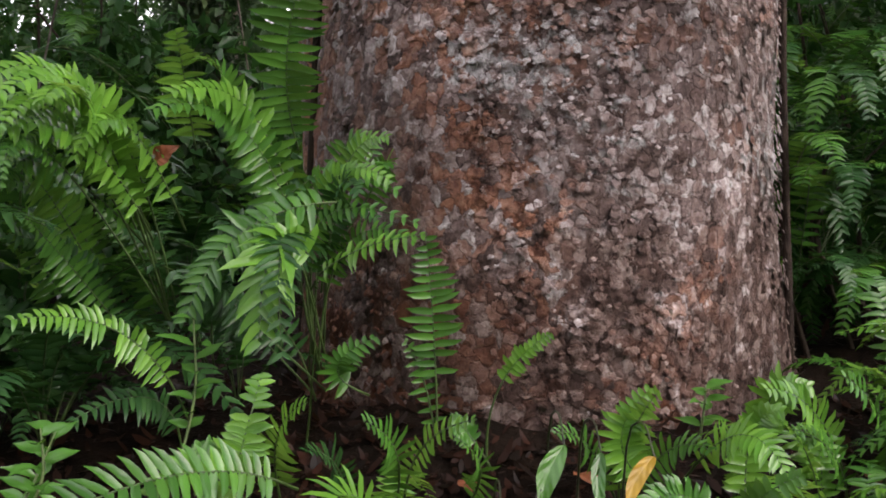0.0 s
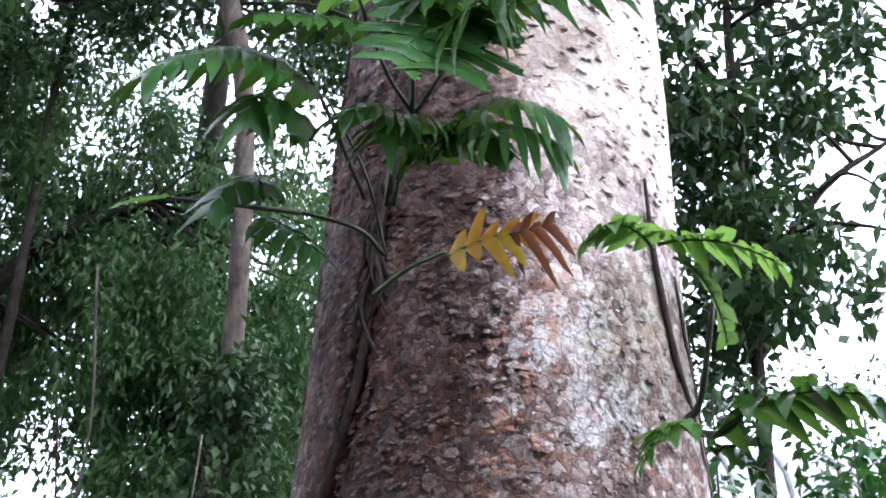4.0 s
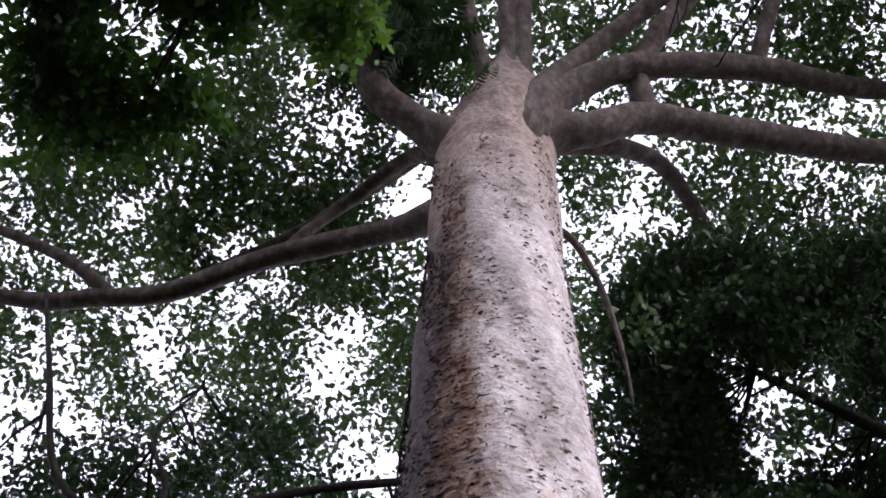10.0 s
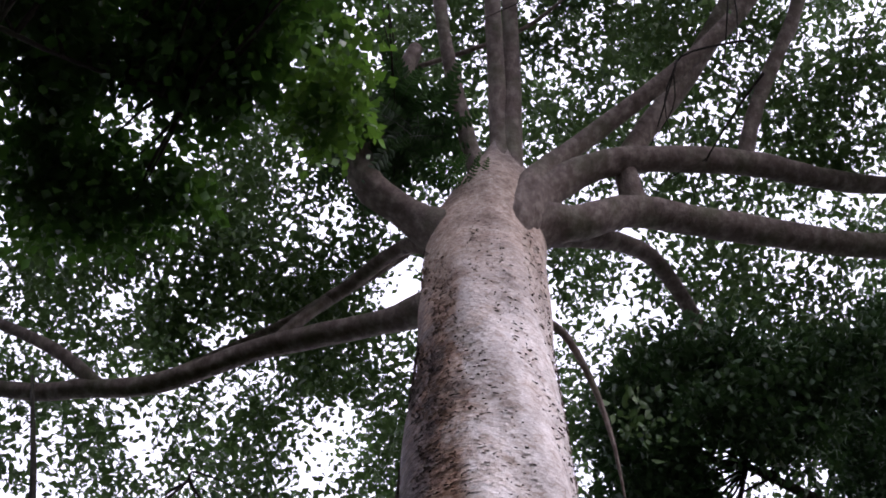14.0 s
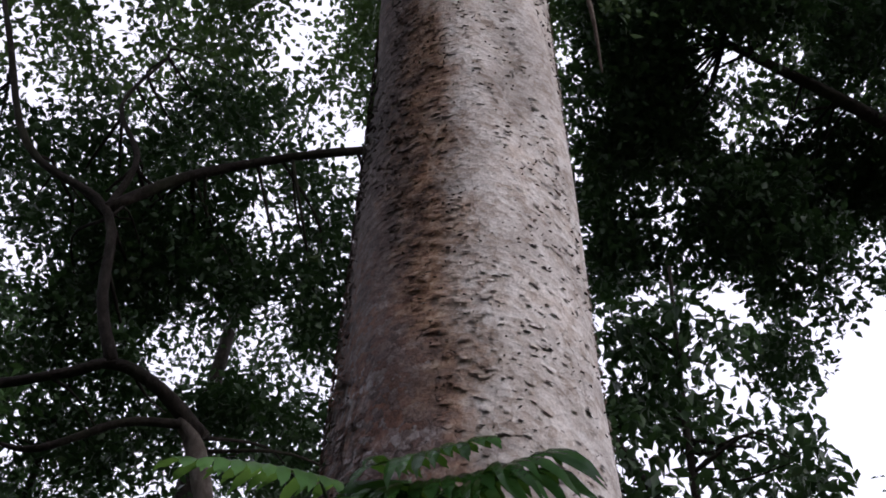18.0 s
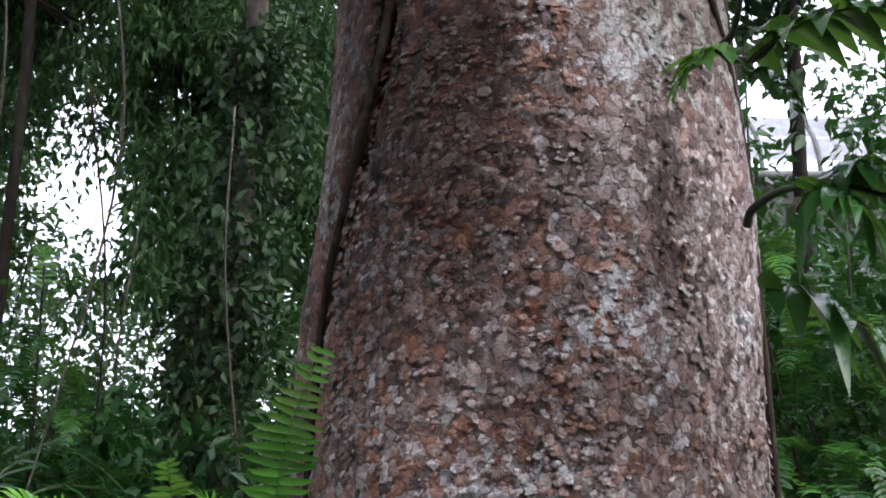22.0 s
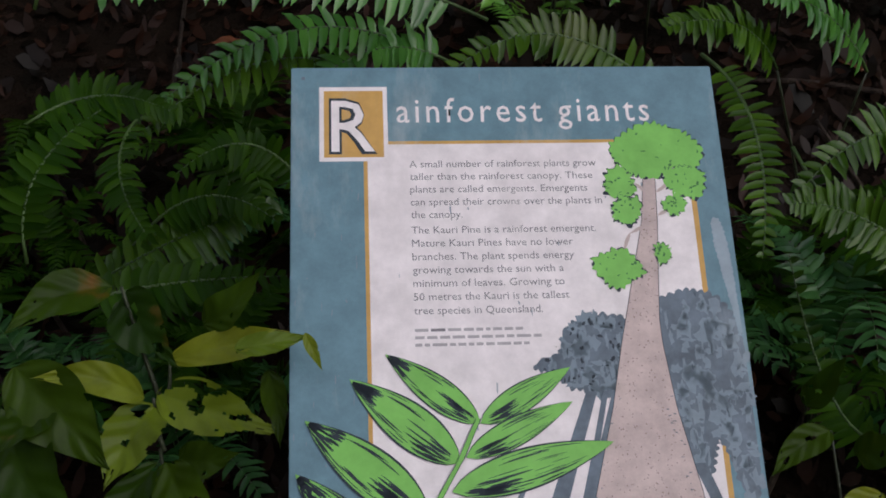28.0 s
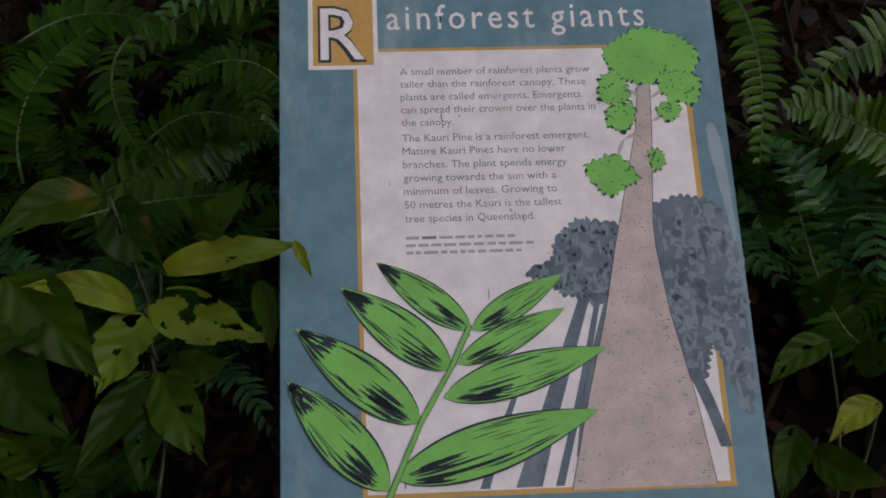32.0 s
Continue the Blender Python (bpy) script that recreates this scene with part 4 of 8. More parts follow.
def forest_tree(name, label, trunk, radii, limbs, blobs, twigs, per, spread, size, mat, bark, seed, keep=0.0, slim=0.42, droop=0.0, grain=0.8, flat=0.6, clad=None):
    tree = empty(name, trunk[0], label, "tree")
    v, f = tube(trunk, radii, 40, 12, 0.06, seed)
    part("trunk", mesh_of("trunk", v, f, GREY_BARK if clad and clad[1] < 5 else bark), tree)
    for k, (pts, rad) in enumerate(limbs):
        v, f = tube(pts, rad, 24, 8, 0.08, seed + k)
        part("limb", mesh_of("limb", v, f, bark), tree)
    c = in_blobs(blobs, twigs, seed, keep, grain)
    thin = np.random.RandomState(seed + 9)
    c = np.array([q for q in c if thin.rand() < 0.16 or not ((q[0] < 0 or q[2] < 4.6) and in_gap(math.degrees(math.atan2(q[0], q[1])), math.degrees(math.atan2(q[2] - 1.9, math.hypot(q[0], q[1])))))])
    v, t = leaf_cloud(c, per, spread, size, seed + 5, flat, slim, droop)
    part("crown", tri_mesh("crown", v, t, mat), tree)
    if clad:
        cr = np.random.RandomState(seed + 40)
        ring = glide(trunk, 60)
        ring = ring[(ring[:, 2] > clad[0]) & (ring[:, 2] < clad[1])]
        cc = ring[cr.randint(0, len(ring), 320)] + cr.normal(0, 1, (320, 3)) * (0.13, 0.13, 0.1)
        v, t = leaf_cloud(cc, 26, (0.13, 0.13, 0.14), 0.07, seed + 41, 0.6, 0.55, 0.7)
        part("climbing_foliage", tri_mesh("climbing_foliage", v, t, CANOPY_DARK), tree, "leafy climber wrapped round the trunk")
    rng = np.random.RandomState(seed)
    spine = np.vstack([glide(pts, 30)[8:] for pts, _ in limbs] + [glide(trunk, 30)[14:]])
    bits = []
    for k in range(60):
        q = c[rng.randint(len(c))]
        a = spine[np.argmin(np.linalg.norm(spine - q, axis=1))]
        if np.linalg.norm(a - q) < 1.9:
            bits.append(tube([a, 0.5 * (a + q) + rng.normal(0, 0.14, 3), q], [0.018, 0.011, 0.004], 9, 5, 0.1, k))
    v, f = join(*bits)
    tagged(part("twig_growth", mesh_of("twig_growth", v, f, bark), tree), kind="stuff")
    return tree


# bent tree with the crooked limb
forest_tree("forest_tree", "slender forest tree with a crooked limb and pale bark", [(-1.15, 6.5, 0.9), (-1.1, 6.4, 2.5), (-1.0, 6.3, 4.3), (-1.1, 6.23, 5.97), (-1.3, 6.26, 6.85), (-1.45, 6.22, 7.15)], [0.085, 0.07, 0.058, 0.06, 0.07, 0.05],
    [([(-1.3, 6.28, 7.05), (-1.66, 6.1, 7.35), (-1.98, 6.06, 7.49), (-2.33, 6.1, 7.4), (-3.05, 6.24, 7.41), (-4.2, 6.3, 7.8)], [0.065, 0.05, 0.042, 0.038, 0.034, 0.02]),
     ([(-1.98, 6.06, 7.49), (-2.17, 6.0, 8.05), (-2.38, 5.99, 9.08), (-3.14, 5.86, 9.68), (-3.55, 5.49, 10.77), (-4.0, 5.3, 12.0)], [0.05, 0.045, 0.04, 0.034, 0.028, 0.015]),
     ([(-2.4, 6.0, 9.1), (-1.89, 6.08, 9.67), (-1.18, 6.11, 10.04), (-0.51, 6.05, 10.15), (0.2, 6.2, 10.5)], [0.05, 0.045, 0.04, 0.04, 0.02]),
     ([(-1.45, 6.2, 7.1), (-1.8, 6.1, 7.0), (-2.3, 6.1, 6.75), (-2.7, 6.2, 6.9)], [0.035, 0.03, 0.024, 0.012]),
     ([(-2.38, 5.99, 9.08), (-2.3, 6.0, 9.8), (-2.6, 6.0, 10.6), (-2.4, 6.1, 11.6)], [0.035, 0.028, 0.022, 0.012])],
    [(-2.4, 6.8, 9.6, 1.7, 0.6, 0.9), (-3.4, 6.6, 10.8, 1.6, 0.4, 0.5), (-1.4, 6.8, 9.2, 1.6, 0.6, 1.5), (-3.2, 7.2, 8.0, 2.0, 0.6, 1.0), (-0.6, 7.2, 8.2, 1.0, 0.5, 1.3), (-4.6, 6.2, 8.0, 1.0, 0.4, 0.7), (-1.7, 6.8, 11.3, 0.9, 0.5, 1.0), (-1.35, 6.9, 8.2, 0.7, 0.4, 0.5)], 1000, 34, (0.25, 0.25, 0.19), 0.08, CANOPY_DARK, DARK_BARK, 34, -0.03, 0.6, grain=1.0, clad=(1.0, 4.4))
# weeping foliage on the left
forest_tree("weeping_tree", "tall tree hung with curtains of drooping leaves", [(-3.6, 8.2, 1.0), (-3.5, 8.2, 4.0), (-3.7, 8.3, 8.0), (-3.6, 8.4, 10.0)], [0.15, 0.13, 0.1, 0.06],
    [([(-3.6, 8.2, 5.0), (-2.8, 8.0, 6.0), (-2.0, 7.8, 6.3)], [0.08, 0.06, 0.03]), ([(-3.6, 8.2, 6.0), (-4.4, 8.0, 7.0), (-5.2, 7.8, 7.2)], [0.08, 0.06, 0.03])],
    [(-3.0, 8.4, 5.6, 1.6, 0.9, 1.1), (-3.9, 7.6, 3.4, 0.6, 0.7, 1.4), (-2.0, 8.0, 4.6, 0.6, 0.7, 1.9), (-3.6, 8.2, 7.0, 1.8, 1.0, 1.0), (-1.2, 8.0, 5.4, 0.8, 0.7, 1.6)], 1000, 62, (0.16, 0.16, 0.36), 0.085, MIST_LEAF, DARK_BARK, 47, -0.06, 0.34, 1.6, grain=1.2)
# vine-wrapped trunk
forest_tree("vine_wrapped_tree", "dark trunk wrapped in climbing leaves", [(-1.75, 8.6, 1.1), (-1.7, 8.6, 3.0), (-1.75, 8.7, 5.2), (-1.9, 8.8, 8.5), (-1.8, 8.9, 12.0)], [0.2, 0.17, 0.14, 0.1, 0.05],
    [([(-1.75, 8.7, 5.0), (-1.2, 8.5, 5.8), (-0.8, 8.4, 6.2)], [0.06, 0.05, 0.02])],
    [(-1.75, 8.4, 2.2, 0.42, 0.35, 1.1), (-1.75, 8.5, 3.8, 0.4, 0.35, 0.9), (-1.0, 8.6, 2.2, 0.7, 0.6, 1.2), (-2.5, 9.0, 2.0, 0.5, 0.5, 1.0), (-1.8, 8.7, 5.8, 0.4, 0.35, 1.4), (-0.7, 8.8, 4.4, 0.7, 0.5, 1.6)], 640, 56, (0.16, 0.16, 0.2), 0.075, MIST_LEAF, DARK_BARK, 53, -0.2, 0.45, 0.6, clad=(1.0, 7.5))
# large-leaved tree on the right
forest_tree("broadleaf_tree", "leafy tree with a thin trunk and large hanging leaves", [(2.3, 7.0, 0.9), (2.1, 6.8, 3.0), (2.05, 6.6, 5.0), (2.0, 6.3, 7.2), (2.1, 6.2, 9.0)], [0.05, 0.045, 0.04, 0.03, 0.015],
    [([(2.05, 6.6, 5.0), (2.5, 6.5, 5.8), (3.0, 6.4, 6.2)], [0.04, 0.03, 0.015]), ([(2.0, 6.4, 6.4), (1.6, 6.3, 7.0), (1.3, 6.2, 7.6)], [0.04, 0.03, 0.015])],
    [(1.9, 6.5, 6.0, 0.62, 0.6, 1.1), (2.1, 6.5, 4.9, 0.55, 0.5, 0.9), (1.75, 6.6, 7.2, 0.55, 0.6, 0.9), (1.95, 6.4, 8.2, 0.55, 0.6, 0.6), (2.9, 6.6, 5.6, 0.7, 0.6, 0.5), (2.5, 6.6, 7.0, 0.6, 0.6, 0.7)], 230, 30, (0.22, 0.22, 0.2), 0.115, CANOPY_DARK, DARK_BARK, 61, -0.04, 0.5, 0.9, grain=1.2)
# dense dark crown, upper right
forest_tree("dense_tree", "tall tree with a dense dark crown", [(8.2, 8.5, 0.8), (8.0, 8.0, 4.0), (7.2, 7.0, 8.0), (5.4, 6.2, 11.4)], [0.24, 0.2, 0.16, 0.08],
    [([(6.6, 6.7, 9.4), (4.6, 6.2, 11.2), (3.0, 5.8, 12.0)], [0.1, 0.08, 0.04]), ([(6.9, 6.8, 8.8), (6.4, 6.2, 11.0), (5.0, 5.6, 12.4)], [0.1, 0.08, 0.04])],
    [(3.0, 5.6, 12.2, 1.5, 1.2, 1.0), (4.6, 5.4, 12.6, 1.7, 1.4, 1.1), (2.3, 6.6, 12.0, 0.9, 0.9, 0.8), (4.0, 6.8, 11.4, 1.2, 1.0, 0.7), (2.8, 7.0, 10.6, 0.8, 0.7, 0.5), (5.6, 6.8, 11.6, 1.1, 1.0, 0.8), (4.2, 7.2, 10.4, 1.2, 0.7, 0.5), (3.4, 7.6, 9.4, 0.5, 0.4, 0.3), (1.9, 7.4, 10.8, 0.5, 0.6, 0.9)], 2000, 32, (0.24, 0.24, 0.18), 0.09, CANOPY_DARK, DARK_BARK, 71, 0.04, 0.6, grain=0.9)
# lobed leaves hanging over the path, high on the left
forest_tree("overhanging_tree", "tree leaning over with a bright-edged leafy crown", [(-5.5, -1.0, 0.0), (-5.2, -0.8, 4.0), (-4.8, -0.3, 6.6), (-4.5, 0.0, 7.8)], [0.2, 0.17, 0.1, 0.03],
    [([(-4.6, -0.1, 7.5), (-3.0, 1.4, 9.2), (-1.9, 2.0, 9.8)], [0.03, 0.02, 0.01]), ([(-4.4, 0.0, 7.4), (-4.0, 2.0, 8.8), (-3.4, 3.0, 9.4)], [0.03, 0.02, 0.01])],
    [(-2.0, 1.2, 9.9, 1.1, 0.8, 0.4), (-3.3, 0.9, 9.9, 1.3, 0.8, 0.5), (-1.25, 1.3, 10.1, 0.5, 0.85, 0.3), (-1.7, 2.1, 10.0, 0.7, 0.45, 0.3), (-2.9, 2.0, 10.1, 0.9, 0.5, 0.35), (-2.4, 1.2, 11.3, 1.7, 1.1, 0.4), (-1.6, 0.3, 9.9, 1.0, 0.6, 0.3), (-0.85, 0.35, 9.9, 0.35, 0.5, 0.25), (-3.0, 0.2, 10.0, 1.2, 0.7, 0.4), (-2.4, 2.7, 10.3, 0.5, 0.3, 0.25), (-2.9, 2.8, 10.3, 1.0, 0.5, 0.4)], 1050, 29, (0.25, 0.25, 0.12), 0.095, CANOPY_SHADED, DARK_BARK, 83, 0.05, 0.7, 0.3, grain=1.5, flat=0.35)
edge = bpy.data.objects["overhanging_tree"]
v, t = leaf_cloud(in_blobs([(-0.72, 0.5, 9.6, 0.22, 0.5, 0.2), (-0.8, 1.25, 9.5, 0.22, 0.8, 0.22), (-0.95, 1.9, 9.6, 0.3, 0.35, 0.2), (-1.5, 1.0, 9.4, 0.5, 0.5, 0.12)], 80, 84, -0.1), 20, (0.22, 0.22, 0.1), 0.08, 85, 0.35, 0.7, 0.3)
part("crown_edge", tri_mesh("crown_edge", v, t, CANOPY_LIT), edge, "bright green outer leaves")

# ---- ferns on the bank, frond by frond ----
def bank_fern(label, root, fronds):
    fern = empty("fern", root, label, "fern", "ferns on the bank")
    for k, (leaf, base, mid, tip, length, pairs, width, more) in enumerate(fronds):
        part("frond", frond_mesh(leaf, FERN_RIB, base, mid, tip, pairs=pairs, length=length, width=width, seed=k + int(abs(root[0]) * 100), **more), fern)
    return fern


bank_fern("upright young fern frond against the trunk", (-0.01, 3.13, 0.84), [
    (FERN, (-0.01, 3.13, 0.89), (-0.02, 3.14, 1.17), (-0.04, 3.15, 1.41), 0.094, 17, 0.0224, dict(bare=0.34, droop=0.05, forward=0.1, face=(0, -1, 0.25))),
    (FERN, (-0.01, 3.13, 0.89), (-0.04, 3.14, 1.06), (-0.09, 3.14, 1.17), 0.052, 10, 0.0159, dict(bare=0.2, face=(0, -0.75, 0.65))),
])
# low fronds in deep green, tops in bright: light and shade by colour
bank_fern("large glossy green fern clump beside the trunk", (-0.34, 3.29, 0.86), [
    (FERN, (-0.30, 3.23, 1.07), (-0.23, 3.17, 1.38), (-0.06, 3.09, 1.40), 0.061, 18, 0.0173, dict(bare=0.3, face=(0, -0.75, 0.65))),
    (FERN_BRIGHT, (-0.31, 3.28, 1.09), (-0.41, 3.21, 1.63), (-0.60, 3.02, 1.73), 0.097, 26, 0.0257, dict(bare=0.25, droop=0.35, face=(0, -0.75, 0.65))),
    (FERN_BRIGHT, (-0.32, 3.29, 1.11), (-0.28, 3.18, 1.50), (-0.12, 3.09, 1.54), 0.073, 20, 0.0199, dict(bare=0.3, face=(0, -0.75, 0.65))),
    (FERN_DEEP, (-0.56, 3.29, 1.06), (-0.52, 3.23, 1.33), (-0.33, 3.22, 1.50), 0.073, 22, 0.0207, dict(bare=0.2, face=(0, -0.6, 0.8))),
    (FERN, (-0.35, 3.27, 1.61), (-0.36, 3.18, 1.87), (-0.26, 3.13, 2.15), 0.129, 26, 0.0254, dict(bare=0.08, droop=0.1, forward=0.15, face=(0, -1, 0.2))),
    (FERN_BRIGHT, (-0.30, 3.31, 1.26), (-0.24, 3.28, 1.56), (-0.13, 3.24, 1.64), 0.073, 15, 0.0165, dict(bare=0.35, face=(0, -0.75, 0.65))),
    (FERN_DEEP, (-0.30, 3.17, 1.03), (-0.47, 3.08, 1.23), (-0.54, 3.02, 1.26), 0.072, 20, 0.0196, dict(bare=0.2, face=(0, -0.75, 0.65))),
    (FERN, (-0.29, 3.19, 1.08), (-0.29, 3.13, 1.43), (-0.05, 3.05, 1.44), 0.060, 18, 0.0170, dict(bare=0.3, face=(0, -0.75, 0.65))),
    (FERN_DEEP, (-0.35, 3.47, 1.03), (-0.29, 3.42, 1.40), (-0.16, 3.33, 1.44), 0.067, 18, 0.0189, dict(bare=0.3, face=(0, -0.75, 0.65))),
    (FERN_DEEP, (-0.26, 3.14, 1.07), (-0.33, 2.92, 1.43), (-0.32, 2.76, 1.18), 0.092, 22, 0.0193, dict(bare=0.3, droop=0.2, face=(0, -0.7, 0.8))),
    (FERN_DEEP, (-0.33, 3.44, 1.02), (-0.30, 3.24, 1.39), (-0.45, 3.06, 1.17), 0.104, 22, 0.0218, dict(bare=0.3, droop=0.2, face=(0, -0.7, 0.8))),
    (FERN, (-0.29, 3.26, 1.12), (-0.43, 3.18, 1.61), (-0.63, 2.98, 1.69), 0.096, 26, 0.0255, dict(bare=0.25, droop=0.35, face=(0, -0.75, 0.65))),
    (FERN, (-0.31, 3.37, 1.08), (-0.47, 3.29, 1.65), (-0.55, 3.11, 1.81), 0.100, 26, 0.0266, dict(bare=0.25, droop=0.35, face=(0, -0.75, 0.65))),
    (FERN_DEEP, (-0.29, 3.26, 1.11), (-0.25, 3.15, 1.48), (-0.19, 3.06, 1.51), 0.073, 20, 0.0198, dict(bare=0.3, face=(0, -0.75, 0.65))),
    (FERN, (-0.32, 3.35, 1.10), (-0.33, 3.23, 1.50), (-0.10, 3.15, 1.51), 0.075, 20, 0.0204, dict(bare=0.3, face=(0, -0.75, 0.65))),
    (FERN_DEEP, (-0.58, 3.26, 1.09), (-0.55, 3.19, 1.31), (-0.30, 3.19, 1.55), 0.072, 22, 0.0204, dict(bare=0.2, face=(0, -0.6, 0.8))),
    (FERN_DEEP, (-0.60, 3.40, 1.06), (-0.57, 3.35, 1.37), (-0.23, 3.35, 1.54), 0.076, 22, 0.0215, dict(bare=0.2, face=(0, -0.6, 0.8))),
    (FERN, (-0.32, 3.23, 1.27), (-0.16, 3.21, 1.53), (-0.14, 3.16, 1.57), 0.071, 15, 0.0161, dict(bare=0.35, face=(0, -0.75, 0.65))),
    (FERN, (-0.33, 3.48, 1.25), (-0.26, 3.45, 1.61), (-0.16, 3.41, 1.56), 0.077, 15, 0.0176, dict(bare=0.35, face=(0, -0.75, 0.65))),
    (FERN_DEEP, (-0.27, 3.13, 1.05), (-0.48, 3.03, 1.28), (-0.44, 2.99, 1.27), 0.071, 20, 0.0192, dict(bare=0.2, face=(0, -0.75, 0.65))),
    (FERN_DEEP, (-0.31, 3.26, 1.00), (-0.43, 3.18, 1.23), (-0.65, 3.08, 1.19), 0.074, 20, 0.0202, dict(bare=0.2, face=(0, -0.75, 0.65))),
])
# here too the lower fronds are darker and the tips brighter, as if lit
bank_fern("leafy fern clump with limp and upright fronds", (-0.71, 3.38, 0.87), [
    (FERN_BRIGHT, (-0.63, 3.42, 1.61), (-0.64, 3.36, 1.77), (-0.65, 3.30, 1.90), 0.104, 18, 0.0203, dict(bare=0.1, face=(0, -1, 0.3))),
    (FERN_BRIGHT, (-0.63, 3.28, 1.09), (-0.74, 3.08, 1.67), (-0.90, 2.82, 1.71), 0.101, 26, 0.0266, dict(bare=0.3, droop=0.3, face=(0, -0.75, 0.65))),
    (FERN_BRIGHT, (-0.66, 3.28, 1.15), (-0.77, 3.08, 1.61), (-0.96, 2.80, 1.62), 0.086, 24, 0.0226, dict(bare=0.3, face=(0, -0.75, 0.65))),
    (FERN_BRIGHT, (-0.66, 3.28, 1.15), (-0.80, 3.07, 1.58), (-0.92, 2.92, 1.58), 0.052, 20, 0.0173, dict(bare=0.4, face=(0, -0.75, 0.65))),
    (FERN_DEEP, (-0.76, 3.35, 1.07), (-0.86, 3.25, 1.32), (-1.03, 3.09, 1.42), 0.082, 22, 0.0214, dict(bare=0.2, face=(0, -0.75, 0.65))),
    (FERN, (-0.80, 3.44, 1.06), (-0.93, 3.34, 1.45), (-1.08, 3.18, 1.52), 0.085, 22, 0.0222, dict(bare=0.2, face=(0, -0.75, 0.65))),
    (FERN, (-0.74, 3.45, 1.03), (-0.75, 3.38, 1.30), (-0.87, 3.36, 1.48), 0.076, 20, 0.0207, dict(bare=0.2, face=(0, -0.75, 0.65))),
    (FERN_BRIGHT, (-0.63, 3.24, 1.10), (-0.75, 3.04, 1.64), (-0.80, 2.80, 1.70), 0.099, 26, 0.0261, dict(bare=0.3, droop=0.3, face=(0, -0.75, 0.65))),
    (FERN_BRIGHT, (-0.66, 3.42, 1.08), (-0.84, 3.20, 1.72), (-1.01, 2.92, 1.70), 0.106, 26, 0.0279, dict(bare=0.3, droop=0.3, face=(0, -0.75, 0.65))),
    (FERN_BRIGHT, (-0.65, 3.25, 1.15), (-0.78, 3.04, 1.66), (-0.89, 2.79, 1.64), 0.085, 24, 0.0223, dict(bare=0.3, face=(0, -0.75, 0.65))),
    (FERN_BRIGHT, (-0.68, 3.53, 1.11), (-0.88, 3.31, 1.63), (-1.13, 2.99, 1.63), 0.094, 24, 0.0247, dict(bare=0.3, face=(0, -0.75, 0.65))),
    (FERN, (-0.62, 3.20, 1.15), (-0.84, 2.96, 1.59), (-0.90, 2.83, 1.52), 0.050, 20, 0.0167, dict(bare=0.4, face=(0, -0.75, 0.65))),
    (FERN_BRIGHT, (-0.70, 3.44, 1.12), (-0.81, 3.24, 1.57), (-0.92, 3.10, 1.58), 0.055, 20, 0.0183, dict(bare=0.4, face=(0, -0.75, 0.65))),
    (FERN, (-0.72, 3.29, 1.08), (-0.86, 3.17, 1.32), (-0.94, 3.05, 1.46), 0.080, 22, 0.0209, dict(bare=0.2, face=(0, -0.75, 0.65))),
    (FERN, (-0.83, 3.51, 1.02), (-0.97, 3.39, 1.25), (-1.06, 3.27, 1.48), 0.087, 22, 0.0227, dict(bare=0.2, face=(0, -0.75, 0.65))),
    (FERN_BRIGHT, (-0.79, 3.41, 1.07), (-0.94, 3.30, 1.46), (-1.01, 3.17, 1.57), 0.084, 22, 0.0219, dict(bare=0.2, face=(0, -0.75, 0.65))),
    (FERN, (-0.80, 3.53, 1.07), (-0.91, 3.43, 1.41), (-1.03, 3.29, 1.51), 0.087, 22, 0.0228, dict(bare=0.2, face=(0, -0.75, 0.65))),
    (FERN_DEEP, (-0.74, 3.36, 1.04), (-0.68, 3.31, 1.30), (-0.78, 3.29, 1.41), 0.074, 20, 0.0201, dict(bare=0.2, face=(0, -0.75, 0.65))),
    (FERN, (-0.80, 3.58, 1.01), (-0.78, 3.51, 1.25), (-0.88, 3.50, 1.54), 0.080, 20, 0.0216, dict(bare=0.2, face=(0, -0.75, 0.65))),
    (FERN_BRIGHT, (-0.68, 3.16, 1.42), (-0.86, 3.00, 1.70), (-1.08, 2.86, 1.66), 0.085, 24, 0.0240, dict(bare=0.1, droop=0.45, face=(0, -0.6, 0.8))),
    (FERN_BRIGHT, (-0.66, 3.10, 1.40), (-0.80, 2.96, 1.64), (-0.98, 2.84, 1.60), 0.080, 24, 0.0230, dict(bare=0.1, droop=0.45, face=(0, -0.6, 0.8))),
    (FERN, (-0.70, 3.20, 1.38), (-0.90, 3.02, 1.58), (-1.06, 2.92, 1.50), 0.080, 24, 0.0230, dict(bare=0.1, droop=0.4, face=(0, -0.6, 0.8))),
    (FERN_BRIGHT, (-0.60, 3.16, 1.42), (-0.70, 3.02, 1.66), (-0.78, 2.92, 1.58), 0.075, 22, 0.0220, dict(bare=0.1, droop=0.45, face=(0, -0.6, 0.8))),
])
bank_fern("arching bright green fern on the bank", (-0.54, 2.89, 0.73), [
    (FERN_BRIGHT, (-0.53, 2.87, 1.03), (-0.64, 2.78, 1.23), (-0.81, 2.62, 1.28), 0.073, 24, 0.0189, dict(bare=0.2, droop=0.4, face=(0, -0.75, 0.65))),
    (FERN_DEEP, (-0.57, 2.97, 0.92), (-0.61, 2.88, 1.08), (-0.76, 2.74, 1.05), 0.066, 20, 0.0177, dict(bare=0.2, droop=0.4, face=(0, -0.75, 0.65))),
])
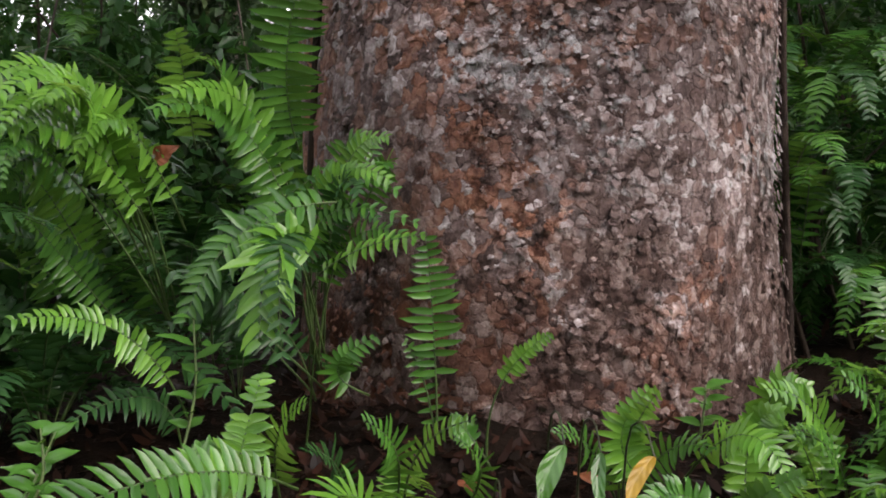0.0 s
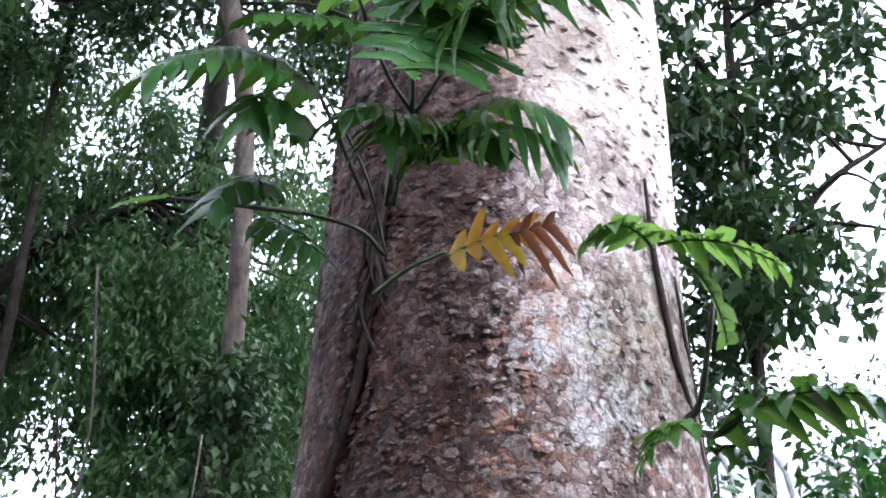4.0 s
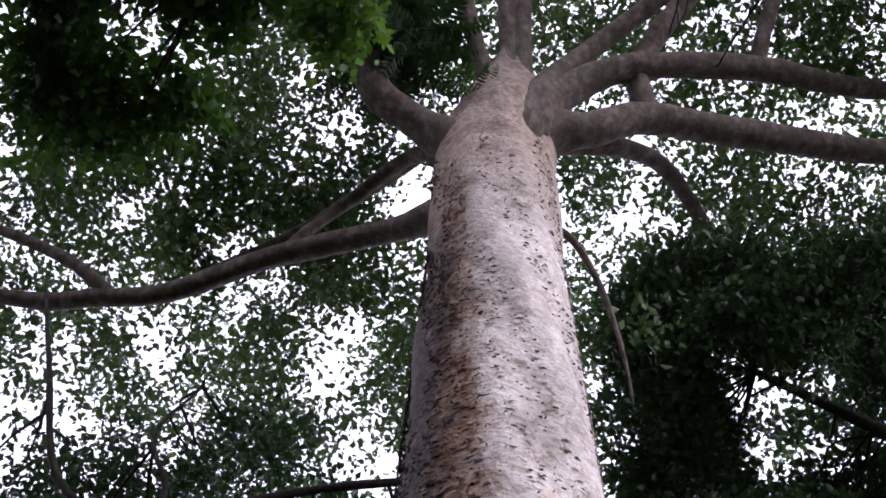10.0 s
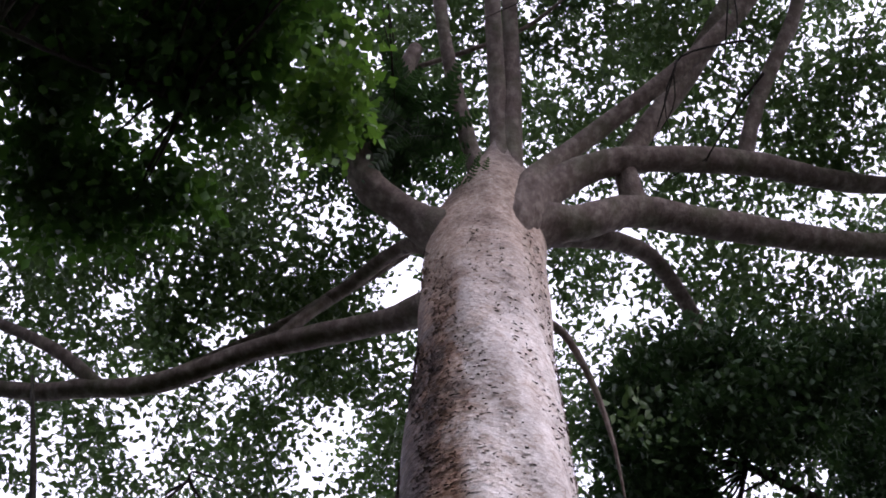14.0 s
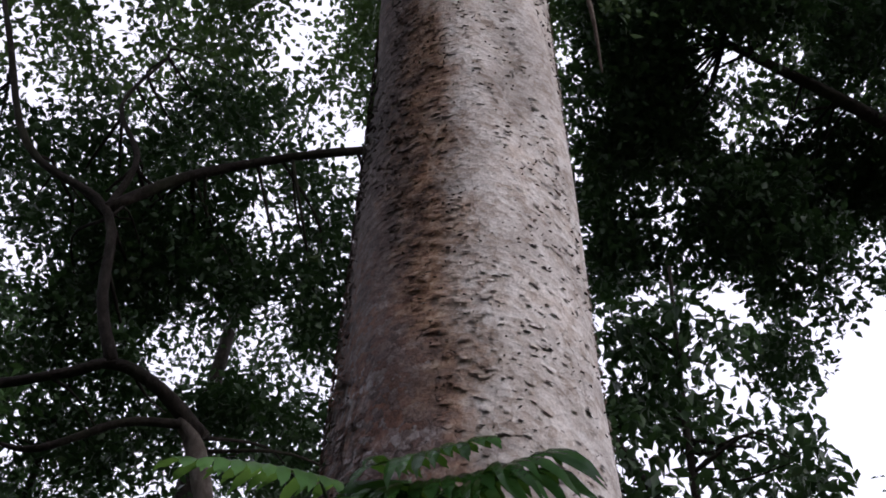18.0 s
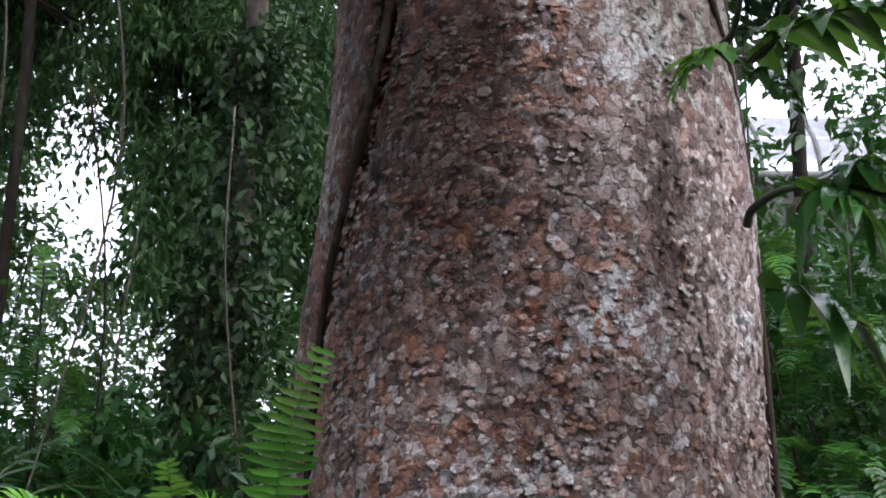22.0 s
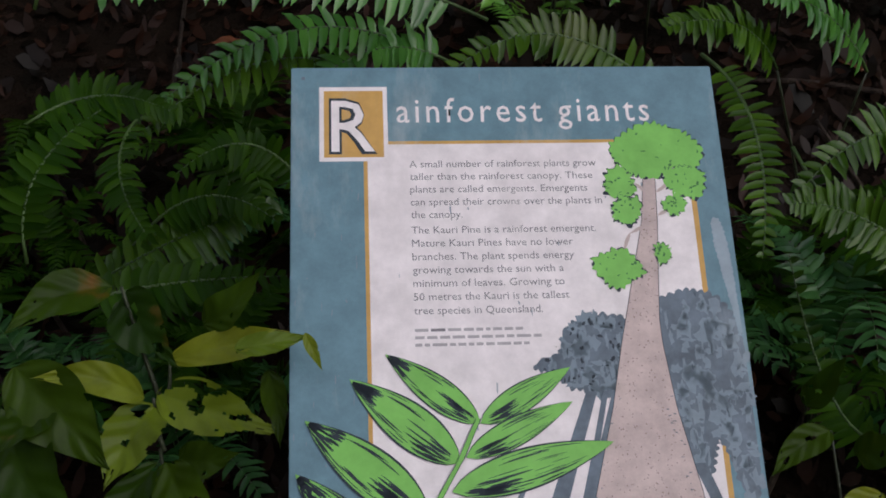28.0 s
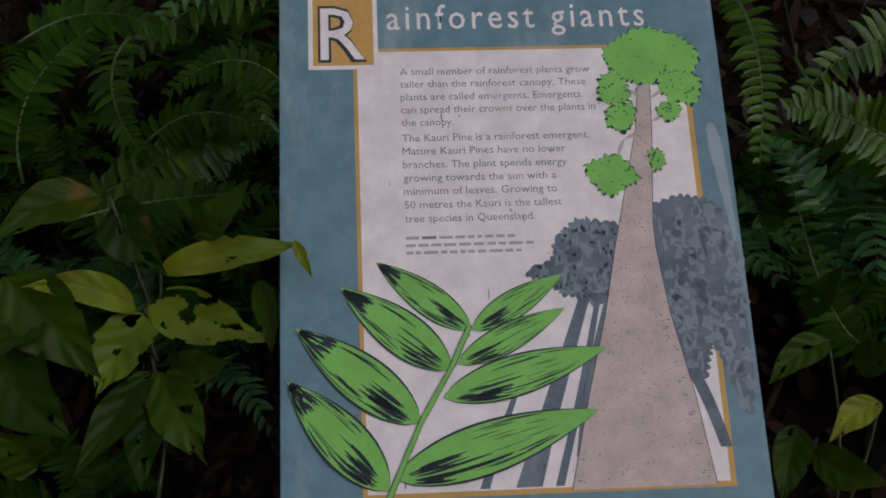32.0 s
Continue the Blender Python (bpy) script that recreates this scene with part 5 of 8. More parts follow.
bank_fern("bright wet fern before the roots of the tree", (-0.31, 2.68, 0.70), [
    (FERN_BRIGHT, (-0.308, 2.67, 0.91), (-0.308, 2.6, 1.06), (-0.238, 2.5, 1.153), 0.070, 16, 0.0210, dict(bare=0.15, droop=0.2, face=(0, -0.75, 0.65))),
    (FERN_BRIGHT, (-0.334, 2.5, 0.956), (-0.419, 2.43, 1.046), (-0.479, 2.33, 1.032), 0.075, 18, 0.0225, dict(bare=0.15, droop=0.2, face=(0, -0.75, 0.65))),
    (FERN, (-0.089, 2.65, 0.917), (-0.086, 2.58, 1.044), (-0.141, 2.48, 1.124), 0.070, 14, 0.0210, dict(bare=0.15, droop=0.2, face=(0, -0.75, 0.65))),
    (FERN_BRIGHT, (-0.073, 2.67, 0.922), (-0.034, 2.6, 1.05), (0.062, 2.5, 1.124), 0.055, 14, 0.0165, dict(bare=0.15, droop=0.2, face=(0, -0.75, 0.65))),
    (FERN, (0.04, 2.6, 0.927), (0.069, 2.53, 1.026), (0.017, 2.43, 1.112), 0.060, 14, 0.0180, dict(bare=0.15, droop=0.2, face=(0, -0.75, 0.65))),
    (FERN_DEEP, (-0.175, 2.65, 0.917), (-0.201, 2.58, 1.023), (-0.241, 2.48, 1.069), 0.060, 14, 0.0180, dict(bare=0.15, droop=0.2, face=(0, -0.75, 0.65))),
])
bank_fern("bright green fern at the foot of the big trunk", (0.36, 2.81, 0.70), [
    (FERN_BRIGHT, (0.362, 2.8, 0.874), (0.366, 2.73, 1.02), (0.41, 2.63, 1.153), 0.075, 16, 0.0225, dict(bare=0.15, droop=0.2, face=(0, -0.75, 0.65))),
    (FERN, (0.362, 2.8, 0.874), (0.288, 2.73, 1.02), (0.211, 2.63, 1.066), 0.060, 14, 0.0180, dict(bare=0.15, droop=0.2, face=(0, -0.75, 0.65))),
    (FERN_BRIGHT, (0.588, 2.8, 0.875), (0.59, 2.73, 0.999), (0.518, 2.63, 1.087), 0.060, 14, 0.0180, dict(bare=0.15, droop=0.2, face=(0, -0.75, 0.65))),
    (FERN, (0.36, 2.75, 0.889), (0.435, 2.68, 1.022), (0.498, 2.58, 1.047), 0.060, 14, 0.0180, dict(bare=0.15, droop=0.2, face=(0, -0.75, 0.65))),
])
bank_fern("wet fern leaning out beside the trunk foot", (0.85, 2.86, 0.70), [
    (FERN_BRIGHT, (0.848, 2.85, 0.909), (0.75, 2.78, 1.079), (0.62, 2.68, 1.146), 0.075, 18, 0.0225, dict(bare=0.15, droop=0.2, face=(0, -0.75, 0.65))),
    (FERN, (0.939, 2.9, 0.871), (0.907, 2.83, 1.046), (0.787, 2.73, 1.163), 0.080, 18, 0.0240, dict(bare=0.15, droop=0.2, face=(0, -0.75, 0.65))),
    (FERN, (0.831, 2.8, 0.888), (0.769, 2.73, 1.011), (0.659, 2.63, 1.079), 0.060, 14, 0.0180, dict(bare=0.15, droop=0.2, face=(0, -0.75, 0.65))),
])
bank_fern("glossy wet fern arching out of the clump by the trunk", (-0.33, 3.2, 0.85), [
    (FERN_BRIGHT, (-0.272, 3.01, 1.332), (-0.168, 2.95, 1.396), (-0.034, 2.89, 1.428), 0.075, 14, 0.0187, dict(bare=0.05, droop=0.45, face=(0, -0.6, 0.8))),
    (FERN, (-0.236, 3.04, 1.492), (-0.441, 2.98, 1.422), (-0.551, 2.92, 1.234), 0.100, 20, 0.0250, dict(bare=0.05, droop=0.3, face=(0, -0.8, 0.6))),
    (FERN_BRIGHT, (-0.274, 2.91, 1.372), (-0.349, 2.85, 1.396), (-0.371, 2.79, 1.201), 0.130, 16, 0.0325, dict(bare=0.05, droop=0.35, face=(0, -0.8, 0.5), forward=0.6)),
    (FERN_DEEP, (-0.33, 3.2, 0.86), (-0.3, 3.12, 1.1), (-0.275, 2.98, 1.347), 0.01, 4, 0.004, dict(bare=0.9)),
])
bank_fern("small fern sprouting at the foot of the trunk", (0.01, 3.01, 0.81), [
    (FERN, (-0.17, 3.13, 1.04), (-0.24, 3.09, 1.11), (-0.15, 3.11, 1.18), 0.069, 14, 0.0196, dict(bare=0.2, face=(0, -0.75, 0.65))),
    (FERN_BRIGHT, (0.10, 2.95, 0.91), (0.12, 2.94, 1.09), (0.23, 2.90, 1.22), 0.048, 14, 0.0172, dict(bare=0.58, face=(0, -0.75, 0.65))),
    (FERN, (0.11, 2.95, 0.91), (0.06, 2.94, 0.99), (0.02, 2.93, 1.03), 0.049, 12, 0.0161, dict(bare=0.4, face=(0, -0.75, 0.65))),
])
bank_fern("long-fronded fern arching over the leaf litter", (-0.15, 2.32, 0.43), [
    (FERN, (-0.16, 2.12, 0.90), (-0.43, 2.05, 0.98), (-0.67, 1.90, 0.96), 0.085, 28, 0.0218, dict(bare=0.1, droop=0.12, lift=0.0, forward=0.25, face=(0, -0.75, 0.65))),
    (FERN, (-0.25, 2.45, 1.01), (-0.48, 2.26, 1.07), (-0.77, 1.97, 0.95), 0.090, 30, 0.0219, dict(bare=0.1, droop=0.12, face=(0, -0.75, 0.65))),
    (FERN_BRIGHT, (-0.05, 2.39, 0.93), (-0.16, 2.26, 1.05), (-0.15, 2.08, 0.93), 0.084, 18, 0.0237, dict(bare=0.25, droop=0.2, face=(0, -0.8, 0.6))),
])
bank_fern("bright fern frond standing on the bank", (-0.37, 2.48, 0.51), [
    (FERN, (-0.37, 2.48, 1.00), (-0.40, 2.49, 1.05), (-0.44, 2.50, 1.07), 0.057, 12, 0.0202, dict(bare=0.15, face=(0, -0.75, 0.65))),
    (FERN_BRIGHT, (-0.37, 2.48, 1.00), (-0.35, 2.50, 1.09), (-0.33, 2.57, 1.19), 0.074, 16, 0.0242, dict(bare=0.1, face=(0, -0.8, 0.6))),
])
bank_fern("fern arching behind the sign", (0.15, 2.01, 0.27), [
    (FERN_OLIVE, (0.15, 2.06, 0.77), (-0.04, 2.05, 0.90), (-0.20, 1.96, 0.86), 0.063, 26, 0.0183, dict(bare=0.1, droop=0.12, face=(0, -0.75, 0.65))),
    (FERN_OLIVE, (0.14, 1.96, 0.91), (0.20, 1.82, 0.86), (0.21, 1.68, 0.75), 0.044, 24, 0.0144, dict(bare=0.15, droop=0.1, forward=0.2, face=(0, -0.7, 0.7))),
])
bank_fern("fern spreading beside the sign", (0.43, 1.86, 0.21), [
    (FERN_OLIVE, (0.52, 1.98, 0.77), (0.39, 1.93, 0.83), (0.27, 1.83, 0.78), 0.067, 20, 0.0190, dict(bare=0.1, droop=0.12, face=(0, -0.75, 0.65))),
    (FERN_OLIVE, (0.50, 1.75, 0.66), (0.35, 1.75, 0.77), (0.24, 1.73, 0.80), 0.061, 24, 0.0173, dict(bare=0.15, droop=0.12, face=(0, -0.75, 0.65))),
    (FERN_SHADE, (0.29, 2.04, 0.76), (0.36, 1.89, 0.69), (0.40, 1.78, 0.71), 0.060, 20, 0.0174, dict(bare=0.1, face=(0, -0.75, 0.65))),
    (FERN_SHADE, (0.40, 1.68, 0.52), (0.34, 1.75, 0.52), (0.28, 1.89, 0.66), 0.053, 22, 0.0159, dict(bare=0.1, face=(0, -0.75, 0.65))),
])
bank_fern("wet fern clump on the bank", (0.56, 2.51, 0.61), [
    (FERN, (0.55, 2.48, 0.81), (0.44, 2.45, 0.99), (0.33, 2.37, 0.99), 0.071, 20, 0.0215, dict(bare=0.2, face=(0, -0.75, 0.65))),
    (FERN, (0.56, 2.48, 0.81), (0.52, 2.43, 0.96), (0.60, 2.37, 1.06), 0.076, 22, 0.0215, dict(bare=0.2, face=(0, -0.75, 0.65))),
    (FERN_BRIGHT, (0.58, 2.57, 0.76), (0.58, 2.64, 1.03), (0.64, 2.63, 1.11), 0.073, 20, 0.0236, dict(bare=0.2, face=(0, -0.75, 0.65))),
])
bank_fern("bright fern clump at the trunk foot", (0.54, 2.77, 0.75), [
    (FERN_BRIGHT, (0.44, 2.71, 0.92), (0.35, 2.70, 1.03), (0.41, 2.71, 1.14), 0.081, 18, 0.0192, dict(bare=0.2, face=(0, -0.8, 0.6))),
    (FERN_BRIGHT, (0.45, 2.71, 0.92), (0.54, 2.57, 1.08), (0.61, 2.48, 1.02), 0.072, 18, 0.0173, dict(bare=0.2, face=(0, -0.75, 0.65))),
    (FERN_BRIGHT, (0.72, 2.90, 0.91), (0.68, 2.85, 1.09), (0.76, 2.83, 1.12), 0.079, 18, 0.0209, dict(bare=0.2, face=(0, -0.75, 0.65))),
])
fern = bank_fern("wet fern drooping over the dark bank", (-0.26, 2.35, 0.47), [
    (FERN, (-0.289, 2.3, 0.793), (-0.469, 2.2, 0.848), (-0.658, 2.08, 0.758), 0.072, 22, 0.0205, dict(bare=0.1, droop=0.3, face=(0, -0.6, 0.8))),
    (FERN_OLIVE, (-0.397, 2.25, 0.775), (-0.551, 2.15, 0.794), (-0.705, 2.0, 0.696), 0.072, 22, 0.0205, dict(bare=0.1, droop=0.3, face=(0, -0.6, 0.8))),
    (FERN, (-0.23, 2.3, 0.775), (-0.356, 2.24, 0.81), (-0.473, 2.16, 0.736), 0.072, 22, 0.0205, dict(bare=0.1, droop=0.3, face=(0, -0.6, 0.8))),
])
for base in [(-0.289, 2.3, 0.793), (-0.397, 2.25, 0.775), (-0.23, 2.3, 0.775)]:
    part("stem", mesh_of("stem", *tube([(-0.26, 2.35, 0.47), base], [0.003, 0.002], 6, 5, 0.02, 1), STEM_DARK), fern)
fern = bank_fern("low fern among dead leaves behind the sign", (0.40, 2.40, 0.49), [
    (FERN, (0.446, 2.35, 0.788), (0.358, 2.3, 0.89), (0.247, 2.25, 0.929), 0.072, 22, 0.0205, dict(bare=0.1, droop=0.3, face=(0, -0.6, 0.8))),
    (FERN_OLIVE, (0.294, 2.3, 0.799), (0.215, 2.25, 0.88), (0.104, 2.2, 0.882), 0.072, 22, 0.0205, dict(bare=0.1, droop=0.3, face=(0, -0.6, 0.8))),
])
for base in [(0.446, 2.35, 0.788), (0.294, 2.3, 0.799)]:
    part("stem", mesh_of("stem", *tube([(0.40, 2.40, 0.49), base], [0.003, 0.002], 6, 5, 0.02, 1), STEM_DARK), fern)
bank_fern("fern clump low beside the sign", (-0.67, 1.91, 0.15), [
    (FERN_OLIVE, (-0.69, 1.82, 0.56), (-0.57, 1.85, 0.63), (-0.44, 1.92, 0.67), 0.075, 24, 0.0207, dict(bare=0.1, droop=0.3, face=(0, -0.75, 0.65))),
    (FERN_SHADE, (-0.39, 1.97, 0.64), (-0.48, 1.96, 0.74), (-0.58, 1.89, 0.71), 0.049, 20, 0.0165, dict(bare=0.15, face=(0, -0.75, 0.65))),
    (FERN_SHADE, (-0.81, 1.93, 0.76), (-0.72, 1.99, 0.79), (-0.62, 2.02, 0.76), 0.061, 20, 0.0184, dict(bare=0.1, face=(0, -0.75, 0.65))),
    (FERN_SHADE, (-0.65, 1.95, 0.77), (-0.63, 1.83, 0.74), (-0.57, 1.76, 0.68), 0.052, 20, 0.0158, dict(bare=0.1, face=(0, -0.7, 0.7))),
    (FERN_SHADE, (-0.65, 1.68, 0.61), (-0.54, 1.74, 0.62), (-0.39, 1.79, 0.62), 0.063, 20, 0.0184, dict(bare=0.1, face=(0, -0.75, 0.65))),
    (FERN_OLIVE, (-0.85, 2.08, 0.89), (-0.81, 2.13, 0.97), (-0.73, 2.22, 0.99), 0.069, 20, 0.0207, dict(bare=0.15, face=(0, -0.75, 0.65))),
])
bank_fern("fern near the sign with painted shade", (-0.72, 1.83, 0.12), [
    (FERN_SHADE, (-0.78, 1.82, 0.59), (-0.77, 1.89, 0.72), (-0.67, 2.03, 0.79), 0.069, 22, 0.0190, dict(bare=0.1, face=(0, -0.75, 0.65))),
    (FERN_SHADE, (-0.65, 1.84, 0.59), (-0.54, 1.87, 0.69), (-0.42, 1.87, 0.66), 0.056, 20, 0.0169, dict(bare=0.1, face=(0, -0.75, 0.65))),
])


# ---- climbers on the trunk ----
climber = empty("climbing_plant", (-0.25, 3.4, 3.3), "glossy climber with feathered leaves and one yellow dying leaf", "climber")
part("leaf", cut_leaf_mesh(CLIMBER_LIGHT, STEM_GREEN, (-0.132, 2.8, 3.958), (-0.325, 2.7, 3.928), (-0.533, 2.6, 3.854), 0.090, 0.150, lobes=11, fused=0.65, droop=0.70, forward=0.40, seed=400), climber)
part("leaf", cut_leaf_mesh(CLIMBER, STEM_GREEN, (0.048, 2.82, 3.997), (-0.011, 2.7, 3.764), (-0.082, 2.6, 3.585), 0.195, 0.195, lobes=7, fused=0.85, droop=0.20, forward=0.35, seed=401, face=(0, -1, 0.2)), climber)
part("leaf", cut_leaf_mesh(CLIMBER, STEM_GREEN, (-0.078, 2.8, 4.019), (0.091, 2.68, 3.985), (0.252, 2.6, 3.979), 0.090, 0.165, lobes=10, fused=0.60, droop=0.65, forward=0.50, seed=402), climber)
part("leaf", cut_leaf_mesh(CLIMBER, STEM_GREEN, (0.127, 2.76, 3.84), (0.241, 2.64, 3.878), (0.423, 2.6, 3.946), 0.135, 0.300, lobes=11, fused=0.40, droop=0.85, forward=0.55, seed=403), climber)
part("leaf", cut_leaf_mesh(CLIMBER, STEM_GREEN, (0.021, 2.98, 3.544), (-0.076, 2.86, 3.633), (-0.206, 2.8, 3.563), 0.150, 0.210, lobes=8, fused=0.55, droop=0.80, forward=0.50, seed=404), climber)
part("leaf", cut_leaf_mesh(CLIMBER, STEM_GREEN, (0.06, 2.98, 3.614), (0.19, 2.84, 3.666), (0.362, 2.8, 3.577), 0.135, 0.240, lobes=11, fused=0.45, droop=0.70, forward=0.60, seed=405), climber)
part("leaf", cut_leaf_mesh(CLIMBER, STEM_GREEN, (0.073, 2.96, 3.61), (0.153, 2.88, 3.586), (0.238, 2.84, 3.489), 0.105, 0.120, lobes=6, fused=0.85, droop=0.50, forward=0.40, seed=406), climber)
part("leaf", cut_leaf_mesh(CLIMBER, STEM_GREEN, (-0.275, 2.95, 3.728), (-0.479, 2.8, 3.76), (-0.685, 2.68, 3.561), 0.150, 0.210, lobes=10, fused=0.50, droop=0.80, forward=0.50, seed=407), climber)
part("leaf", cut_leaf_mesh(CLIMBER, STEM_GREEN, (-0.278, 2.95, 3.615), (-0.417, 2.86, 3.662), (-0.432, 2.8, 3.511), 0.135, 0.180, lobes=6, fused=0.70, droop=0.90, forward=0.50, seed=408), climber)
part("leaf", cut_leaf_mesh(CLIMBER, STEM_GREEN, (-0.372, 3.08, 3.5), (-0.461, 3.0, 3.487), (-0.535, 2.95, 3.335), 0.105, 0.150, lobes=6, fused=0.85, droop=0.70, forward=0.40, seed=409), climber)
part("leaf", cut_leaf_mesh(CLIMBER, STEM_GREEN, (-0.421, 3.1, 3.428), (-0.325, 3.05, 3.353), (-0.236, 3.02, 3.265), 0.090, 0.120, lobes=6, fused=0.60, droop=0.60, forward=0.50, seed=410), climber)
part("leaf", cut_leaf_mesh(CLIMBER, STEM_GREEN, (-0.072, 2.880, 3.908), (-0.245, 2.770, 3.853), (-0.433, 2.660, 3.754), 0.090, 0.150, lobes=11, fused=0.65, droop=0.70, forward=0.40, seed=440), climber)
part("leaf", cut_leaf_mesh(CLIMBER, STEM_GREEN, (0.118, 2.860, 3.977), (0.084, 2.720, 3.744), (0.038, 2.600, 3.565), 0.195, 0.195, lobes=7, fused=0.85, droop=0.20, forward=0.35, seed=441, face=(0, -1, 0.2)), climber)
part("leaf", cut_leaf_mesh(CLIMBER, STEM_GREEN, (-0.118, 2.860, 3.969), (0.086, 2.720, 3.915), (0.282, 2.620, 3.889), 0.090, 0.165, lobes=10, fused=0.60, droop=0.65, forward=0.50, seed=442), climber)
part("leaf", cut_leaf_mesh(CLIMBER, STEM_GREEN, (0.027, 2.840, 3.890), (0.181, 2.690, 3.878), (0.403, 2.620, 3.896), 0.135, 0.300, lobes=11, fused=0.40, droop=0.85, forward=0.55, seed=443), climber)
part("leaf", cut_leaf_mesh(CLIMBER, STEM_GREEN, (0.081, 3.000, 3.584), (0.004, 2.870, 3.623), (-0.106, 2.800, 3.503), 0.150, 0.210, lobes=8, fused=0.55, droop=0.80, forward=0.50, seed=444), climber)
part("leaf", cut_leaf_mesh(CLIMBER, STEM_GREEN, (0.030, 3.010, 3.574), (0.175, 2.855, 3.601), (0.362, 2.800, 3.487), 0.135, 0.240, lobes=11, fused=0.45, droop=0.70, forward=0.60, seed=445), climber)
part("leaf", cut_leaf_mesh(YELLOW_LEAF, STEM_GREEN, (0.089, 3.12, 3.349), (0.206, 3.02, 3.36), (0.325, 2.98, 3.363), 0.1, 0.1, lobes=6, fused=0.25, droop=0.25, forward=0.7, seed=431, face=(0.1, -1, 0.1), ragged=0.25), climber, "yellow and orange dying leaf")
part("leaf", cut_leaf_mesh(BROWN_LEAF, STEM_GREEN, (0.239, 3.0, 3.354), (0.29, 2.97, 3.356), (0.351, 2.95, 3.366), 0.09, 0.14, lobes=4, fused=0.15, droop=0.35, forward=0.5, seed=433, face=(0.1, -1, 0.1), ragged=0.3), climber, "withered brown leaflets")
part("stalk", mesh_of("stalk", *tube([(-0.03, 3.03, 3.75), (-0.11, 2.90, 3.80), (-0.19, 2.74, 3.92)], [0.0075, 0.0062, 0.005], 10, 6, 0.05, 0), STEM_DARK), climber)
part("stalk", mesh_of("stalk", *tube([(-0.03, 3.03, 3.75), (-0.03, 2.93, 3.77), (-0.04, 2.85, 3.78)], [0.0075, 0.0062, 0.005], 10, 6, 0.05, 1), STEM_DARK), climber)
part("stalk", mesh_of("stalk", *tube([(-0.02, 3.03, 3.75), (0.06, 2.89, 3.82), (0.13, 2.74, 3.92)], [0.0075, 0.0062, 0.005], 10, 6, 0.05, 2), STEM_DARK), climber)
part("stalk", mesh_of("stalk", *tube([(-0.07, 3.17, 3.53), (-0.04, 3.03, 3.61), (0.03, 2.97, 3.63)], [0.0075, 0.0062, 0.005], 10, 6, 0.05, 3), STEM_DARK), climber)
part("stalk", mesh_of("stalk", *tube([(-0.09, 3.17, 3.53), (-0.07, 3.03, 3.61), (-0.05, 2.95, 3.65)], [0.0075, 0.0062, 0.005], 10, 6, 0.05, 4), STEM_DARK), climber)
part("stalk", mesh_of("stalk", *tube([(-0.09, 3.24, 3.41), (-0.16, 3.14, 3.43), (-0.31, 3.07, 3.43)], [0.0075, 0.0062, 0.005], 10, 6, 0.05, 5), STEM_DARK), climber)
part("stalk", mesh_of("stalk", *tube([(-0.32, 3.17, 3.49), (-0.50, 3.08, 3.45), (-0.66, 3.01, 3.42)], [0.0075, 0.0062, 0.005], 10, 6, 0.05, 6), STEM_DARK), climber)
part("stalk", mesh_of("stalk", *tube([(-0.11, 3.29, 3.31), (-0.02, 3.19, 3.34), (0.08, 3.12, 3.36)], [0.0075, 0.0062, 0.005], 10, 6, 0.05, 7), STEM_GREEN), climber)
part("stalk", mesh_of("stalk", *tube([(-0.15, 3.16, 3.54), (-0.27, 2.95, 3.71), (-0.33, 2.85, 3.76)], [0.0075, 0.0062, 0.005], 10, 6, 0.05, 8), STEM_DARK), climber)
part("stalk", mesh_of("stalk", *tube([(-0.082, 3.25, 3.408), (-0.151, 3.1, 3.585), (-0.268, 2.95, 3.737)], [0.006, 0.005, 0.004], 12, 6, 0.05, 9), STEM_DARK), climber)
part("leaf", mesh_of("pale_leaf", *blade((-0.65, 3.01, 3.42), (-0.79, 2.95, 3.36), 0.073, 0.1, (0, -0.5, 1), 3), CLIMBER_LIGHT), climber, "pale yellow-green leaf")
climber = empty("climbing_plant", (0.95, 3.55, 3.0), "climber with light green feathered leaves on the trunk side", "climber")
part("leaf", frond_mesh(CLIMBER_LIGHT, STEM_GREEN, (0.60, 2.93, 3.29), (0.51, 2.87, 3.32), (0.42, 2.86, 3.26), pairs=9, length=0.089, width=0.0565, seed=70, stem=0.006, bare=0.05, droop=0.6, shape=0.2, thick_tip=0.4, wavy=0.2), climber)
part("leaf", frond_mesh(CLIMBER_LIGHT, STEM_GREEN, (0.61, 2.92, 3.30), (0.74, 2.84, 3.27), (0.88, 2.79, 3.18), pairs=11, length=0.094, width=0.0565, seed=77, stem=0.006, bare=0.05, droop=0.6, shape=0.2, thick_tip=0.4, wavy=0.2), climber)
part("leaf", frond_mesh(CLIMBER_LIGHT, STEM_GREEN, (0.65, 2.93, 3.27), (0.72, 2.90, 3.18), (0.76, 2.91, 3.03), pairs=9, length=0.066, width=0.0522, seed=54, stem=0.006, bare=0.05, droop=0.3, shape=0.2, thick_tip=0.4, wavy=0.2), climber)
part("leaf", frond_mesh(CLIMBER_LIGHT, STEM_GREEN, (0.72, 3.11, 2.86), (0.65, 3.07, 2.87), (0.58, 3.06, 2.78), pairs=9, length=0.100, width=0.0609, seed=78, stem=0.006, bare=0.05, droop=0.7, shape=0.2, thick_tip=0.4, wavy=0.2), climber)
part("leaf", frond_mesh(CLIMBER, STEM_GREEN, (0.76, 3.15, 2.87), (0.94, 2.96, 2.93), (1.13, 2.80, 2.83), pairs=13, length=0.143, width=0.0738, seed=112, stem=0.006, bare=0.05, droop=0.7, shape=0.2, thick_tip=0.5, wavy=0.2), climber)
